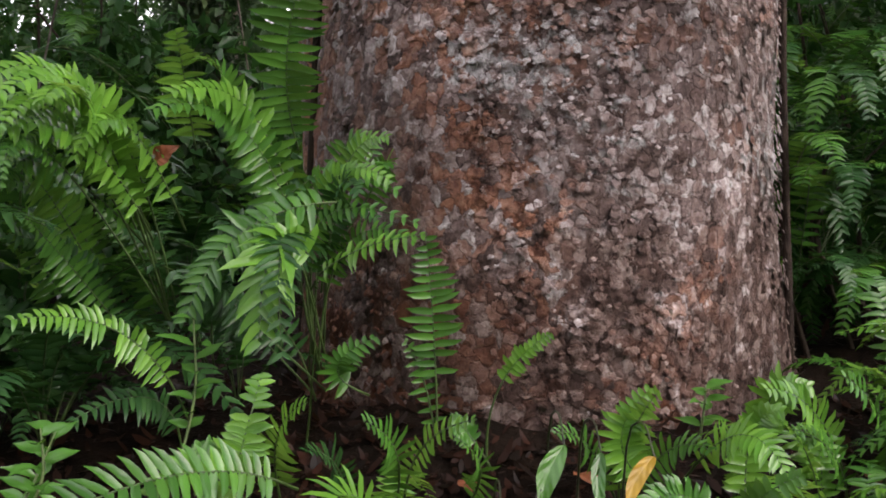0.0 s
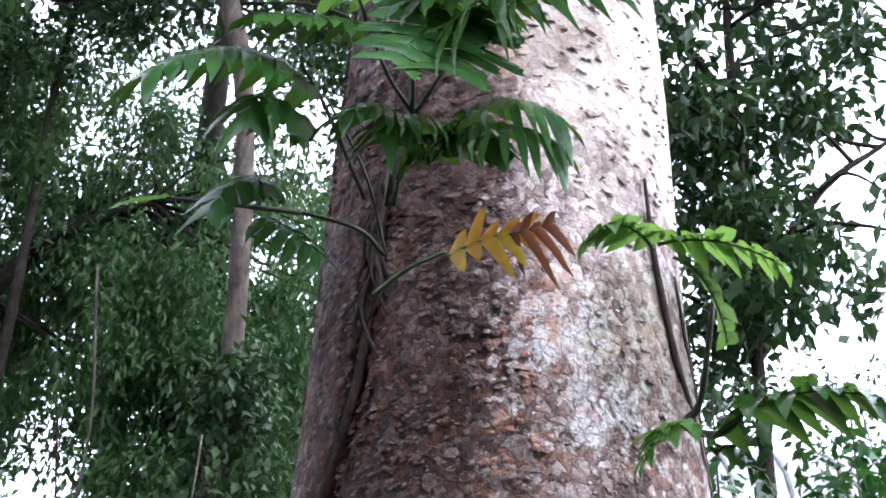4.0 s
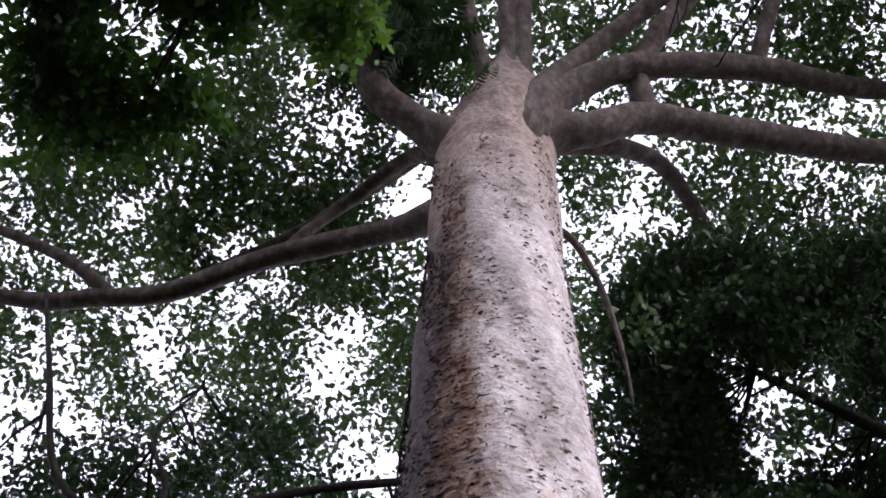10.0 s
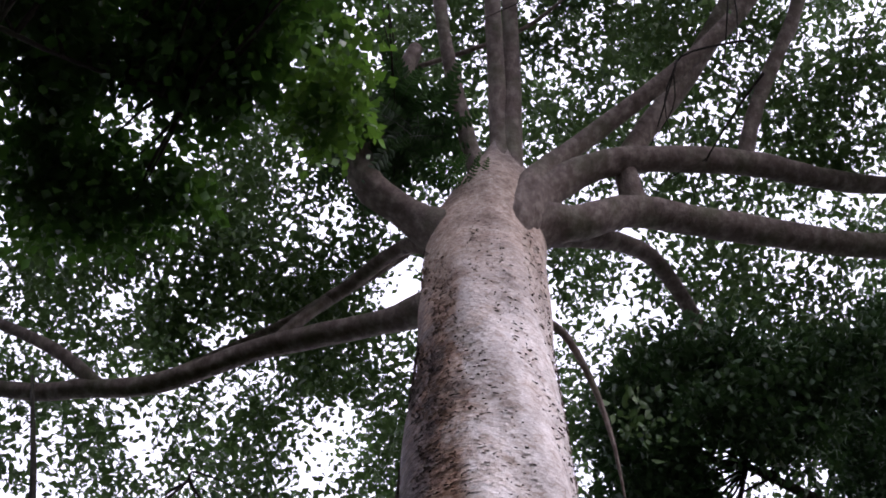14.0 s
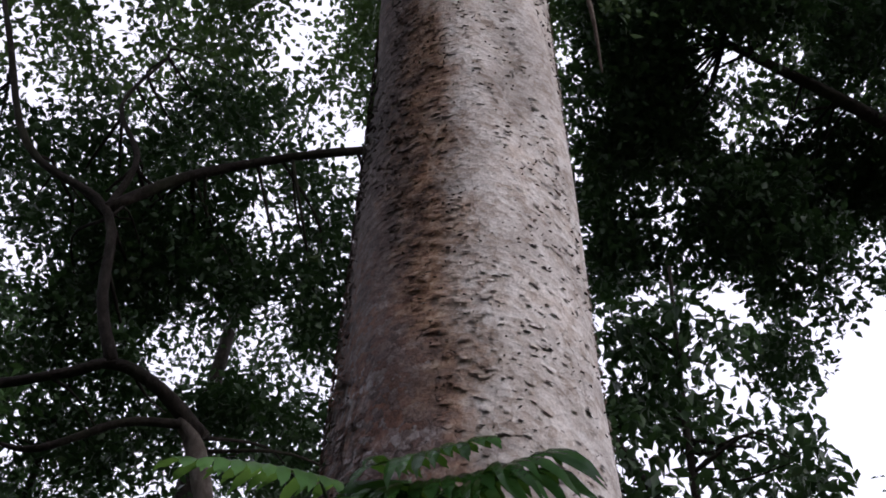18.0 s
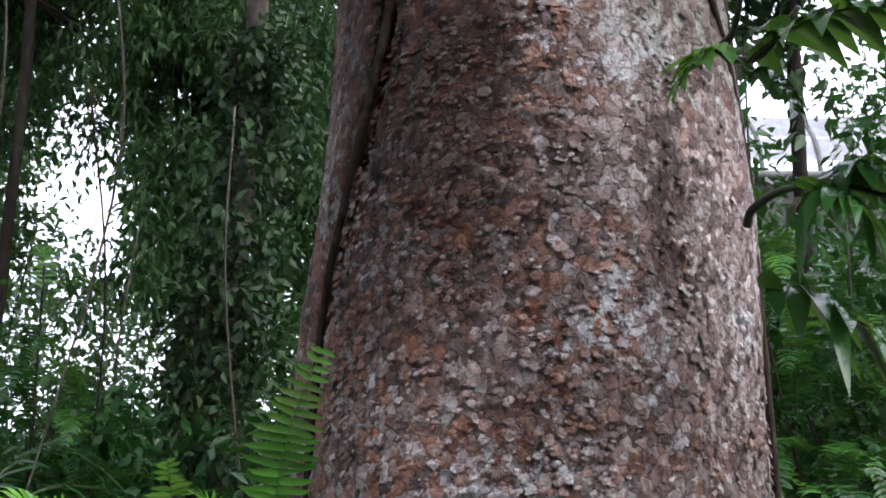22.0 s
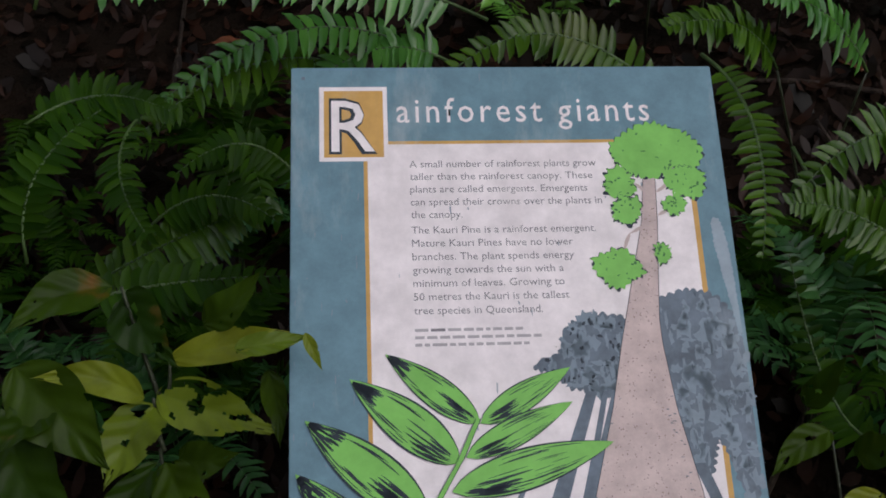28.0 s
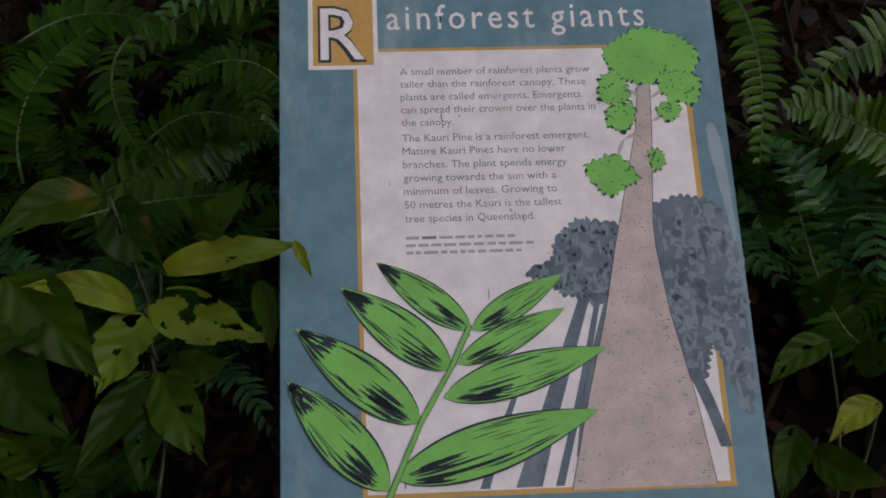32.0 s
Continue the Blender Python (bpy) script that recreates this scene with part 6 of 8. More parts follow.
part("leaf", frond_mesh(CLIMBER, STEM_GREEN, (0.75, 3.11, 2.83), (0.81, 3.05, 2.80), (0.84, 3.02, 2.70), pairs=7, length=0.086, width=0.0609, seed=67, stem=0.006, bare=0.05, droop=0.7, shape=0.2, thick_tip=0.4, wavy=0.2), climber)
part("leaf", frond_mesh(CLIMBER, STEM_GREEN, (0.95, 3.15, 2.55), (1.04, 3.05, 2.59), (1.18, 2.96, 2.51), pairs=11, length=0.136, width=0.0738, seed=105, stem=0.006, bare=0.05, droop=0.7, shape=0.2, thick_tip=0.5, wavy=0.2), climber)
part("leaf", frond_mesh(CLIMBER, STEM_GREEN, (0.88, 3.12, 2.51), (0.93, 3.00, 2.49), (1.00, 2.96, 2.36), pairs=14, length=0.131, width=0.0545, seed=108, stem=0.006, bare=0.05, droop=0.9, shape=0.2, thick_tip=0.5, wavy=0.2), climber)
part("leaf", frond_mesh(CLIMBER, STEM_GREEN, (0.80, 3.20, 2.29), (0.89, 3.13, 2.28), (1.03, 3.05, 2.14), pairs=11, length=0.154, width=0.0725, seed=120, stem=0.006, bare=0.05, droop=0.8, shape=0.2, thick_tip=0.5, wavy=0.2), climber)
part("stalk", mesh_of("stalk", *tube([(0.72, 3.19, 2.94), (0.74, 3.11, 2.97), (0.75, 2.96, 3.17)], [0.012, 0.01, 0.007], 10, 6, 0.05, 0), STEM_DARK), climber)
part("stalk", mesh_of("stalk", *tube([(0.79, 3.3, 2.498), (0.797, 3.26, 2.531), (0.861, 3.2, 2.563), (0.97, 3.15, 2.559), (1.055, 3.1, 2.523), (1.177, 3.05, 2.463)], [0.013, 0.011, 0.009, 0.008, 0.007], 30, 7, 0.05, 1), STEM_DARK), climber)
part("stalk", mesh_of("stalk", *tube([(0.74, 3.20, 2.91), (0.80, 3.13, 2.89), (0.87, 3.02, 2.97)], [0.012, 0.01, 0.007], 10, 6, 0.05, 3), STEM_DARK), climber)


# ---- broad-leaved plants by the sign ----
plant = empty("broadleaf_plant", (-0.40, 1.50, 0.12), "insect-bitten green and yellowing broad-leaved plant beside the sign", "plant")
part("leaf", mesh_of("leaf", *blade((-0.49, 1.47, 0.76), (-0.56, 1.37, 0.76), 0.052, 0.12, (0, -0.75, 0.66), 0, 0.14, 20), PLANT_LEAF), plant)
part("leaf", mesh_of("leaf", *blade((-0.48, 1.48, 0.75), (-0.41, 1.42, 0.70), 0.059, 0.12, (0, -0.75, 0.66), 1, 0.36, 20), PLANT_LEAF), plant)
part("leaf", mesh_of("leaf", *blade((-0.43, 1.46, 0.68), (-0.28, 1.48, 0.72), 0.038, 0.12, (0, -0.75, 0.66), 2, 0.18, 20), PLANT_YELLOW), plant)
part("leaf", mesh_of("leaf", *blade((-0.45, 1.43, 0.65), (-0.53, 1.36, 0.71), 0.038, 0.12, (0, -0.75, 0.66), 3, 0.14, 20), PLANT_YELLOW), plant)
part("leaf", mesh_of("leaf", *blade((-0.44, 1.44, 0.65), (-0.30, 1.42, 0.63), 0.059, 0.12, (0, -0.75, 0.66), 4, 0.60, 20), PLANT_YELLOW), plant)
part("leaf", mesh_of("leaf", *blade((-0.44, 1.43, 0.64), (-0.46, 1.33, 0.61), 0.065, 0.12, (0, -0.75, 0.66), 5, 0.36, 20), PLANT_YELLOW), plant)
part("leaf", mesh_of("leaf", *blade((-0.57, 1.39, 0.70), (-0.46, 1.34, 0.62), 0.079, 0.12, (0, -0.75, 0.66), 6, 0.14, 20), PLANT_LEAF), plant)
part("leaf", mesh_of("leaf", *blade((-0.57, 1.36, 0.64), (-0.48, 1.29, 0.58), 0.086, 0.12, (0, -0.75, 0.66), 7, 0.14, 20), PLANT_LEAF), plant)
part("leaf", mesh_of("leaf", *blade((-0.42, 1.40, 0.59), (-0.35, 1.32, 0.54), 0.059, 0.12, (0, -0.75, 0.66), 8, 0.48, 20), PLANT_LEAF), plant)
part("leaf", mesh_of("leaf", *blade((-0.43, 1.40, 0.59), (-0.47, 1.27, 0.55), 0.041, 0.12, (0, -0.75, 0.66), 9, 0.24, 20), PLANT_LEAF), plant)
part("leaf", mesh_of("leaf", *blade((-0.41, 1.41, 0.59), (-0.34, 1.39, 0.62), 0.041, 0.12, (0, -0.75, 0.66), 10, 0.24, 20), PLANT_LEAF), plant)
part("leaf", mesh_of("leaf", *blade((-0.52, 1.30, 0.53), (-0.54, 1.27, 0.59), 0.062, 0.12, (0, -0.75, 0.66), 11, 0.14, 20), PLANT_LEAF), plant)
part("leaf", mesh_of("leaf", *blade((-0.42, 1.39, 0.57), (-0.41, 1.29, 0.53), 0.048, 0.12, (0, -0.75, 0.66), 12, 0.24, 20), PLANT_LEAF), plant)
part("leaf", mesh_of("leaf", *blade((-0.33, 1.49, 0.66), (-0.30, 1.41, 0.62), 0.028, 0.12, (0, -0.75, 0.66), 13, 0.14, 20), PLANT_LEAF), plant)
part("leaf", mesh_of("leaf", *blade((-0.40, 1.49, 0.71), (-0.34, 1.49, 0.78), 0.041, 0.12, (0, -0.75, 0.66), 14, 0.14, 20), PLANT_LEAF), plant)
part("leaf", mesh_of("leaf", *blade((-0.54, 1.39, 0.66), (-0.56, 1.30, 0.66), 0.055, 0.12, (0, -0.75, 0.66), 15, 0.24, 20), PLANT_LEAF), plant)
part("stem", mesh_of("stem", *tube([(-0.43, 1.46, 0.68), (-0.43, 1.45, 0.65), (-0.44, 1.45, 0.63)], [0.0018, 0.0022, 0.003], 8, 6, 0.04, 0), STEM_DARK), plant)
part("stem", mesh_of("stem", *tube([(-0.44, 1.43, 0.65), (-0.44, 1.43, 0.62), (-0.43, 1.42, 0.59)], [0.0018, 0.0022, 0.003], 8, 6, 0.04, 1), STEM_DARK), plant)
part("stem", mesh_of("stem", *tube([(-0.43, 1.41, 0.60), (-0.41, 1.37, 0.53), (-0.41, 1.33, 0.47)], [0.0018, 0.0022, 0.003], 8, 6, 0.04, 2), STEM_DARK), plant)
part("stem", mesh_of("stem", *tube([(-0.48, 1.47, 0.76), (-0.46, 1.46, 0.69), (-0.44, 1.45, 0.63)], [0.0018, 0.0022, 0.003], 8, 6, 0.04, 3), STEM_DARK), plant)
part("stem", mesh_of("stem", *tube([(-0.40, 1.32, 0.48), (-0.38, 1.23, 0.37), (-0.35, 1.14, 0.28)], [0.0018, 0.0022, 0.003], 8, 6, 0.04, 4), STEM_DARK), plant)
tip_owner = plant
plant = empty("broadleaf_plant", (0.42, 1.66, 0.14), "low green plant with one yellow leaf beside the sign", "plant")
part("leaf", mesh_of("leaf", *blade((0.38, 1.62, 0.48), (0.32, 1.56, 0.46), 0.036, 0.12, (0, -0.75, 0.66), 0, 0.14, 20), PLANT_YELLOW), plant)
part("leaf", mesh_of("leaf", *blade((0.32, 1.67, 0.53), (0.25, 1.61, 0.50), 0.040, 0.12, (0, -0.75, 0.66), 1, 0.14, 20), PLANT_LEAF), plant)
part("leaf", mesh_of("leaf", *blade((0.35, 1.65, 0.51), (0.39, 1.61, 0.56), 0.044, 0.12, (0, -0.75, 0.66), 2, 0.14, 20), PLANT_LEAF), plant)
part("leaf", mesh_of("leaf", *blade((0.31, 1.59, 0.42), (0.38, 1.52, 0.44), 0.048, 0.12, (0, -0.75, 0.66), 3, 0.14, 20), PLANT_LEAF), plant)
part("leaf", mesh_of("leaf", *blade((0.29, 1.69, 0.55), (0.32, 1.67, 0.63), 0.036, 0.12, (0, -0.75, 0.66), 4, 0.14, 20), PLANT_LEAF), plant)
part("leaf", mesh_of("leaf", *blade((0.29, 1.61, 0.44), (0.27, 1.52, 0.40), 0.048, 0.12, (0, -0.75, 0.66), 5, 0.14, 20), PLANT_LEAF), plant)
part("stem", mesh_of("stem", *tube([(0.38, 1.62, 0.48), (0.37, 1.59, 0.42), (0.35, 1.56, 0.36)], [0.0018, 0.0022, 0.003], 8, 6, 0.04, 0), STEM_DARK), plant)
part("stem", mesh_of("stem", *tube([(0.32, 1.67, 0.53), (0.34, 1.62, 0.44), (0.34, 1.56, 0.36)], [0.0018, 0.0022, 0.003], 8, 6, 0.04, 1), STEM_DARK), plant)
part("stem", mesh_of("stem", *tube([(0.34, 1.55, 0.37), (0.35, 1.47, 0.27), (0.35, 1.39, 0.18)], [0.0018, 0.0022, 0.003], 8, 6, 0.04, 2), STEM_DARK), plant)
part("leaf", mesh_of("leaf", *blade((-0.345, 1.425, 0.724), (-0.272, 1.452, 0.734), 0.026, 0.15, (0, -0.75, 0.66), 5, 0.15, 12), PLANT_YELLOW), tip_owner)
part("leaf_tip", mesh_of("leaf_tip", *blade((-0.277, 1.451, 0.734), (-0.256, 1.428, 0.706), 0.013, 0.3, (0, -0.75, 0.66), 6, 0.3, 8), PLANT_YELLOW), tip_owner, "yellow curled leaf tip")
plant = empty("strap_leaf_plant", (0.24, 2.32, 0.50), "strap-leaved plant with drooping green and yellow-orange leaves", "plant")
part("leaf", mesh_of("leaf", *blade((0.195, 2.3, 1.127), (0.157, 2.22, 1.034), 0.036, 0.2, (0, -0.9, 0.3), 0, 0.1, 9), FERN), plant)
part("stem", mesh_of("stem", *tube([(0.195, 2.3, 1.127), (0.195, 2.4, 1.157), (0.195, 2.57, 1.077), (0.195, 2.66, 0.72)], [0.0015, 0.002, 0.003], 10, 5, 0.02, 0), STEM_DARK), plant)
part("leaf", mesh_of("leaf", *blade((0.254, 2.3, 1.115), (0.256, 2.22, 1.032), 0.024, 0.2, (0, -0.9, 0.3), 1, 0.1, 9), FERN), plant)
part("stem", mesh_of("stem", *tube([(0.254, 2.3, 1.115), (0.254, 2.4, 1.145), (0.254, 2.57, 1.065), (0.254, 2.66, 0.72)], [0.0015, 0.002, 0.003], 10, 5, 0.02, 1), STEM_DARK), plant)
part("leaf", mesh_of("leaf", *blade((0.339, 2.3, 1.109), (0.289, 2.22, 1.042), 0.028, 0.2, (0, -0.9, 0.3), 3, 0.1, 9), YELLOW_LEAF), plant)
part("stem", mesh_of("stem", *tube([(0.339, 2.3, 1.109), (0.339, 2.4, 1.139), (0.339, 2.57, 1.059), (0.339, 2.66, 0.72)], [0.0015, 0.002, 0.003], 10, 5, 0.02, 3), STEM_DARK), plant)
part("leaf", mesh_of("leaf", *blade((0.096, 2.3, 1.009), (0.081, 2.22, 0.975), 0.025, 0.2, (0, -0.9, 0.3), 4, 0.1, 9), YELLOW_LEAF), plant)
part("stem", mesh_of("stem", *tube([(0.096, 2.3, 1.009), (0.096, 2.4, 1.039), (0.096, 2.57, 0.959), (0.096, 2.66, 0.72)], [0.0015, 0.002, 0.003], 10, 5, 0.02, 4), STEM_DARK), plant)


def leafy_shoot(label, base, top, leaves, size, seed):
    """An upright stem with pairs of small oval leaves."""
    rng = np.random.RandomState(seed)
    plant = empty("leafy_shoot", base, label, "plant")
    line = glide([base, 0.5 * (np.array(base) + top) + rng.normal(0, 0.01, 3), top], 12)
    part("stem", mesh_of("stem", *tube(line, [0.004, 0.002], 10, 5, 0.03, seed), STEM_GREEN), plant)
    for k in range(leaves):
        p = line[3 + int(8.9 * k / leaves)]
        a = k * 2.4 + rng.rand()
        d = np.array([np.cos(a), np.sin(a) - 0.3, 0.35 + 0.3 * rng.rand()])
        part("leaf", mesh_of("leaf", *blade(p, p + d * size * (0.7 + 0.6 * rng.rand()), size * 0.5, 0.2, (0, -0.5, 1), seed + k, 0.0, 5), FERN), plant)
    return plant


leafy_shoot("thin upright shoot with small oval leaves", (-0.54, 2.80, 0.95), (-0.52, 2.87, 1.25), 13, 0.055, 3)
leafy_shoot("thin upright shoot with small oval leaves", (-0.83, 2.65, 0.88), (-0.76, 2.72, 1.05), 10, 0.06, 4)
leafy_shoot("thin upright shoot with small oval leaves", (0.59, 3.10, 0.92), (0.61, 3.12, 1.07), 9, 0.06, 5)
leafy_shoot("thin upright shoot with small oval leaves", (-0.73, 2.48, 0.95), (-0.72, 2.52, 1.10), 9, 0.06, 7)


# ---- stems and roots clinging to the trunk ----
def trunk_point(z, deg, off=0.0):
    r = float(smooth_line(np.array([z]), TRUNK_Z, TRUNK_R)[0]) + off
    return (AX + r * math.sin(radians(deg)), AY - r * math.cos(radians(deg)), z)


vine = empty("climbing_vine", trunk_point(0.9, -78), "dark woody vine rooted in the trunk seam", "vine")
part("stem", mesh_of("stem", *tube([trunk_point(z, d, 0.005) for z, d in ((0.9, -82), (1.6, -78), (2.3, -69), (2.6, -60), (2.85, -52), (3.15, -44), (3.5, -41.5), (3.9, -40))], [0.01, 0.011, 0.012, 0.012, 0.012, 0.014, 0.018, 0.012], 60, 8, 0.12, 5), VINE), vine)
rngv = np.random.RandomState(9)
for k in range(16):
    z0 = rngv.uniform(3.45, 3.95)
    d0 = -41 + rngv.uniform(-3, 3)
    z1 = z0 - rngv.uniform(0.12, 0.35)
    part("aerial_root", mesh_of("aerial_root", *tube([trunk_point(z0, d0, 0.03), trunk_point((z0 + z1) / 2, d0 + rngv.uniform(-4, 4), 0.04), trunk_point(z1, d0 + rngv.uniform(-6, 5), 0.012)], [0.008, 0.006, 0.004], 9, 5, 0.05, k), VINE), vine)
vine = empty("climbing_vine", trunk_point(0.9, 70), "woody vine running up the trunk side", "vine")
part("stem", mesh_of("stem", *tube([trunk_point(z, d, 0.012) for z, d in ((0.9, 72), (1.8, 74), (2.3, 73), (2.6, 72), (2.88, 68), (3.14, 58), (3.31, 50), (3.65, 44), (3.9, 43))], [0.012, 0.012, 0.012, 0.012, 0.012, 0.011, 0.011, 0.01, 0.005], 60, 8, 0.12, 15), VINE), vine)
part("stem", mesh_of("stem", *tube([trunk_point(z, d, 0.012) for z, d in ((2.9, 67), (3.15, 66), (3.4, 60), (3.6, 56))], [0.009, 0.008, 0.007, 0.004], 24, 7, 0.1, 16), VINE), vine)

# shaggy ferns in the crotch of the limbs
nest = empty("basket_fern", (-0.85, 3.3, 13.9), "dark shaggy epiphyte fern in the crotch of the limbs", "fern")
rngn = np.random.RandomState(12)
for k in range(110):
    a, e = rngn.uniform(0, 6.28), rngn.uniform(-0.9, 1.1)
    d = np.array([np.cos(a) * np.cos(e), np.sin(a) * np.cos(e), np.sin(e)])
    b = np.array((-0.72, 3.15, 14.0)) + rngn.normal(0, 0.2, 3)
    part("frond", frond_mesh(CANOPY_DARK, STEM_DARK, b, b + d * 0.42 + (0, 0, 0.06), b + d * 0.85 - (0, 0, 0.2), pairs=14, length=0.15, width=0.065, droop=0.4, seed=k, stem=0.005), nest)
nest = empty("crotch_fern", (0.25, 3.45, 13.0), "small green fern tuft growing in the crotch", "fern")
for k in range(22):
    a, e = rngn.uniform(0, 6.28), rngn.uniform(-0.2, 1.0)
    d = np.array([np.cos(a) * np.cos(e), np.sin(a) * np.cos(e), np.sin(e)])
    b = np.array((0.12, 3.36, 12.95)) + rngn.normal(0, 0.1, 3) * (2.0, 0.6, 0.6)
    part("frond", frond_mesh(FERN_DEEP, FERN_RIB, b, b + d * 0.2 + (0, 0, 0.04), b + d * 0.36 - (0, 0, 0.06), pairs=10, length=0.06, width=0.02, droop=0.3, seed=k, stem=0.003), nest)


# ---- scattered ferns, grown from a few frond shapes ----
def fern_stock(leaf, seed):
    rng = np.random.RandomState(seed)
    out = []
    for k in range(5):
        reach, rise = rng.uniform(0.45, 0.7), rng.uniform(0.25, 0.5)
        out.append(frond_mesh(leaf, FERN_RIB, (0, 0, 0), (reach * 0.45, rng.uniform(-0.04, 0.04), rise), (reach, rng.uniform(-0.08, 0.08), rise * rng.uniform(0.45, 0.95)), pairs=24, length=0.14, width=0.032, bare=0.18, droop=0.3, seed=seed + k))
    return out


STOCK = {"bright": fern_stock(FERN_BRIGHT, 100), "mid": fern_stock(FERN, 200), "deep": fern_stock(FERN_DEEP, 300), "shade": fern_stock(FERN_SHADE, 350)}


def scattered_fern(x, y, size, tone, count, rng, label, group):
    z = float(ground_z(np.array(x), np.array(y)))
    fern = empty("fern", (x, y, z - 0.01), label, "fern", group)
    for k in range(count):
        part("frond", STOCK[tone][rng.randint(5)], fern, at=pose(0, 0, 0, 0, rng.uniform(-30, 12), 360 * k / count + rng.uniform(-20, 20)) @ Matrix.Diagonal((size * rng.uniform(0.8, 1.15),) * 3 + (1,)))
    return fern


rngf = np.random.RandomState(77)
spots = []
while len(spots) < 125:
    x, y = rngf.uniform(-2.3, 2.4), rngf.uniform(1.55, 3.6)
    if math.hypot(x - AX, y - AY) < 0.95 or math.hypot(x - 0.28, y - 2.62) < 0.36 or (-0.45 < x < 0.28 and y < 1.98) or (-1.3 < x < -0.15 and 2.4 < y < 3.35) or (-0.2 < x < 1.1 and y > 2.75) or (0.0 < x < 0.75 and y > 2.2):
        continue
    if all(math.hypot(x - a, y - b) > 0.13 for a, b in spots):
        spots.append((x, y))
for x, y in spots:
    # darker stock near the sign and low on the left stands in for shade
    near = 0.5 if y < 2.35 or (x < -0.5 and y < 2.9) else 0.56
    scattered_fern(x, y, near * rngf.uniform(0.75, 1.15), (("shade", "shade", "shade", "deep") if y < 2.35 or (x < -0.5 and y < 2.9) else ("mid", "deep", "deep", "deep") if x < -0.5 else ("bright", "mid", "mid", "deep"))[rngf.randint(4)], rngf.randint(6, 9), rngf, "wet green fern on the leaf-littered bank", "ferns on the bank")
# those just left of the trunk get deep green in place of shade
for x, y, size in ((-1.3, 3.05, 1.3), (-1.75, 3.15, 1.4), (-0.95, 3.2, 1.15), (-1.45, 3.35, 1.45), (-2.1, 3.2, 1.4), (-1.1, 3.45, 1.4), (1.35, 3.2, 0.9), (1.6, 2.9, 0.8), (1.25, 2.8, 0.7)):
    scattered_fern(x, y, size * 0.8, ("bright", "mid")[rngf.randint(2)] if x < -1.4 or x > 0 else "deep", 10, rngf, "lush bright green fern beside the trunk", "ferns on the bank")
for k in range(70):
    x = rngf.uniform(-5.5, -0.7) if rngf.rand() < 0.6 else rngf.uniform(1.25, 5.0)
    y = rngf.uniform(3.6, 8.5) if x > -3 else rngf.uniform(2.5, 8.5)
    scattered_fern(x, y, rngf.uniform(0.8, 1.35), ("mid", "deep", "mid")[rngf.randint(3)], rngf.randint(7, 10), rngf, "fern in the undergrowth behind the trunk", "undergrowth ferns")


# ---- leaf litter ----
def litter():
    rng = np.random.RandomState(5)
    n = 16000
    x = rng.normal(0.1, 1.7, n)
    y = 2.4 + np.where(rng.rand(n) < 0.7, rng.normal(0, 0.75, n), rng.normal(1.2, 2.2, n))
    keep = (y > 0.6 + 0.35 * np.sin(x * 2.3) + 0.5 * rng.rand(n)) & (np.hypot(x - AX, y - AY) > 0.72)
    x, y = x[keep], y[keep]
    n = len(x)
    z = ground_z(x, y) + rng.uniform(0.004, 0.03, n)
    a = rng.uniform(0, 6.28, n)
    ln = rng.uniform(0.02, 0.06, n)
    w = ln * rng.uniform(0.25, 0.5, n)
    tilt = rng.normal(0, 0.35, n)
    slope = (ground_z(x, y + 0.05) - ground_z(x, y - 0.05)) / 0.1
    d = np.stack([np.cos(a), np.sin(a), tilt + slope * np.sin(a)], 1)
    s = np.stack([-np.sin(a), np.cos(a), rng.normal(0, 0.3, n) + slope * np.cos(a)], 1)
    p = np.stack([x, y, z], 1)
    curl = rng.uniform(-0.1, 0.25, n)[:, None] * ln[:, None] * np.array([[0, 0, 1.0]])
    L, W = ln[:, None], w[:, None] * 0.5
    v = np.stack([p - d * L * 0.5 + curl, p - d * L * 0.15 + s * W, p + d * L * 0.25 + s * W * 0.8, p + d * L * 0.5 + curl, p + d * L * 0.2 - s * W, p - d * L * 0.2 - s * W * 0.9], 1).reshape(-1, 3)
    b = (np.arange(n) * 6)[:, None]
    t = np.concatenate([b + [0, 1, 5], b + [1, 2, 4], b + [1, 4, 5], b + [2, 3, 4]], 1).reshape(-1, 3)
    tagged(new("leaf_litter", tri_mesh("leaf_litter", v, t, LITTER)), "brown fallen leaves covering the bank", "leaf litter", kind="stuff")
    for k in range(16):
        px, py = rng.uniform(-1.0, 1.0), rng.uniform(1.9, 3.1)
        pz = float(ground_z(np.array(px), np.array(py))) + 0.03
        an = rng.uniform(0, 6.28)
        leaf = new("fallen_leaf", mesh_of("fallen_leaf", *blade((0, 0, 0), (0.09 * math.cos(an), 0.09 * math.sin(an), 0.02), 0.05, 0.2, (0, 0, 1), k, 0.2, 6), BROWN_LEAF))
        leaf.location = (px, py, pz)
        tagged(leaf, "orange-brown fallen leaf on the bank", "leaf", "fallen leaves")
    for k in range(26):
        px, py, an, ln = rng.uniform(-1.6, 1.6), rng.uniform(1.7, 3.2), rng.uniform(0, 3.14), rng.uniform(0.15, 0.5)
        pts = [(px + q * ln * math.cos(an), py + q * ln * math.sin(an), float(ground_z(np.array(px + q * ln * math.cos(an)), np.array(py + q * ln * math.sin(an)))) + 0.015 + 0.01 * rng.rand()) for q in (-0.5, 0.0, 0.5)]
        stick = new("fallen_stick", mesh_of("fallen_stick", *tube(pts, [0.006, 0.005, 0.003], 8, 5, 0.1, k), VINE))
        tagged(stick, "dark fallen twig among dead leaves", "stick", "fallen sticks")


litter()

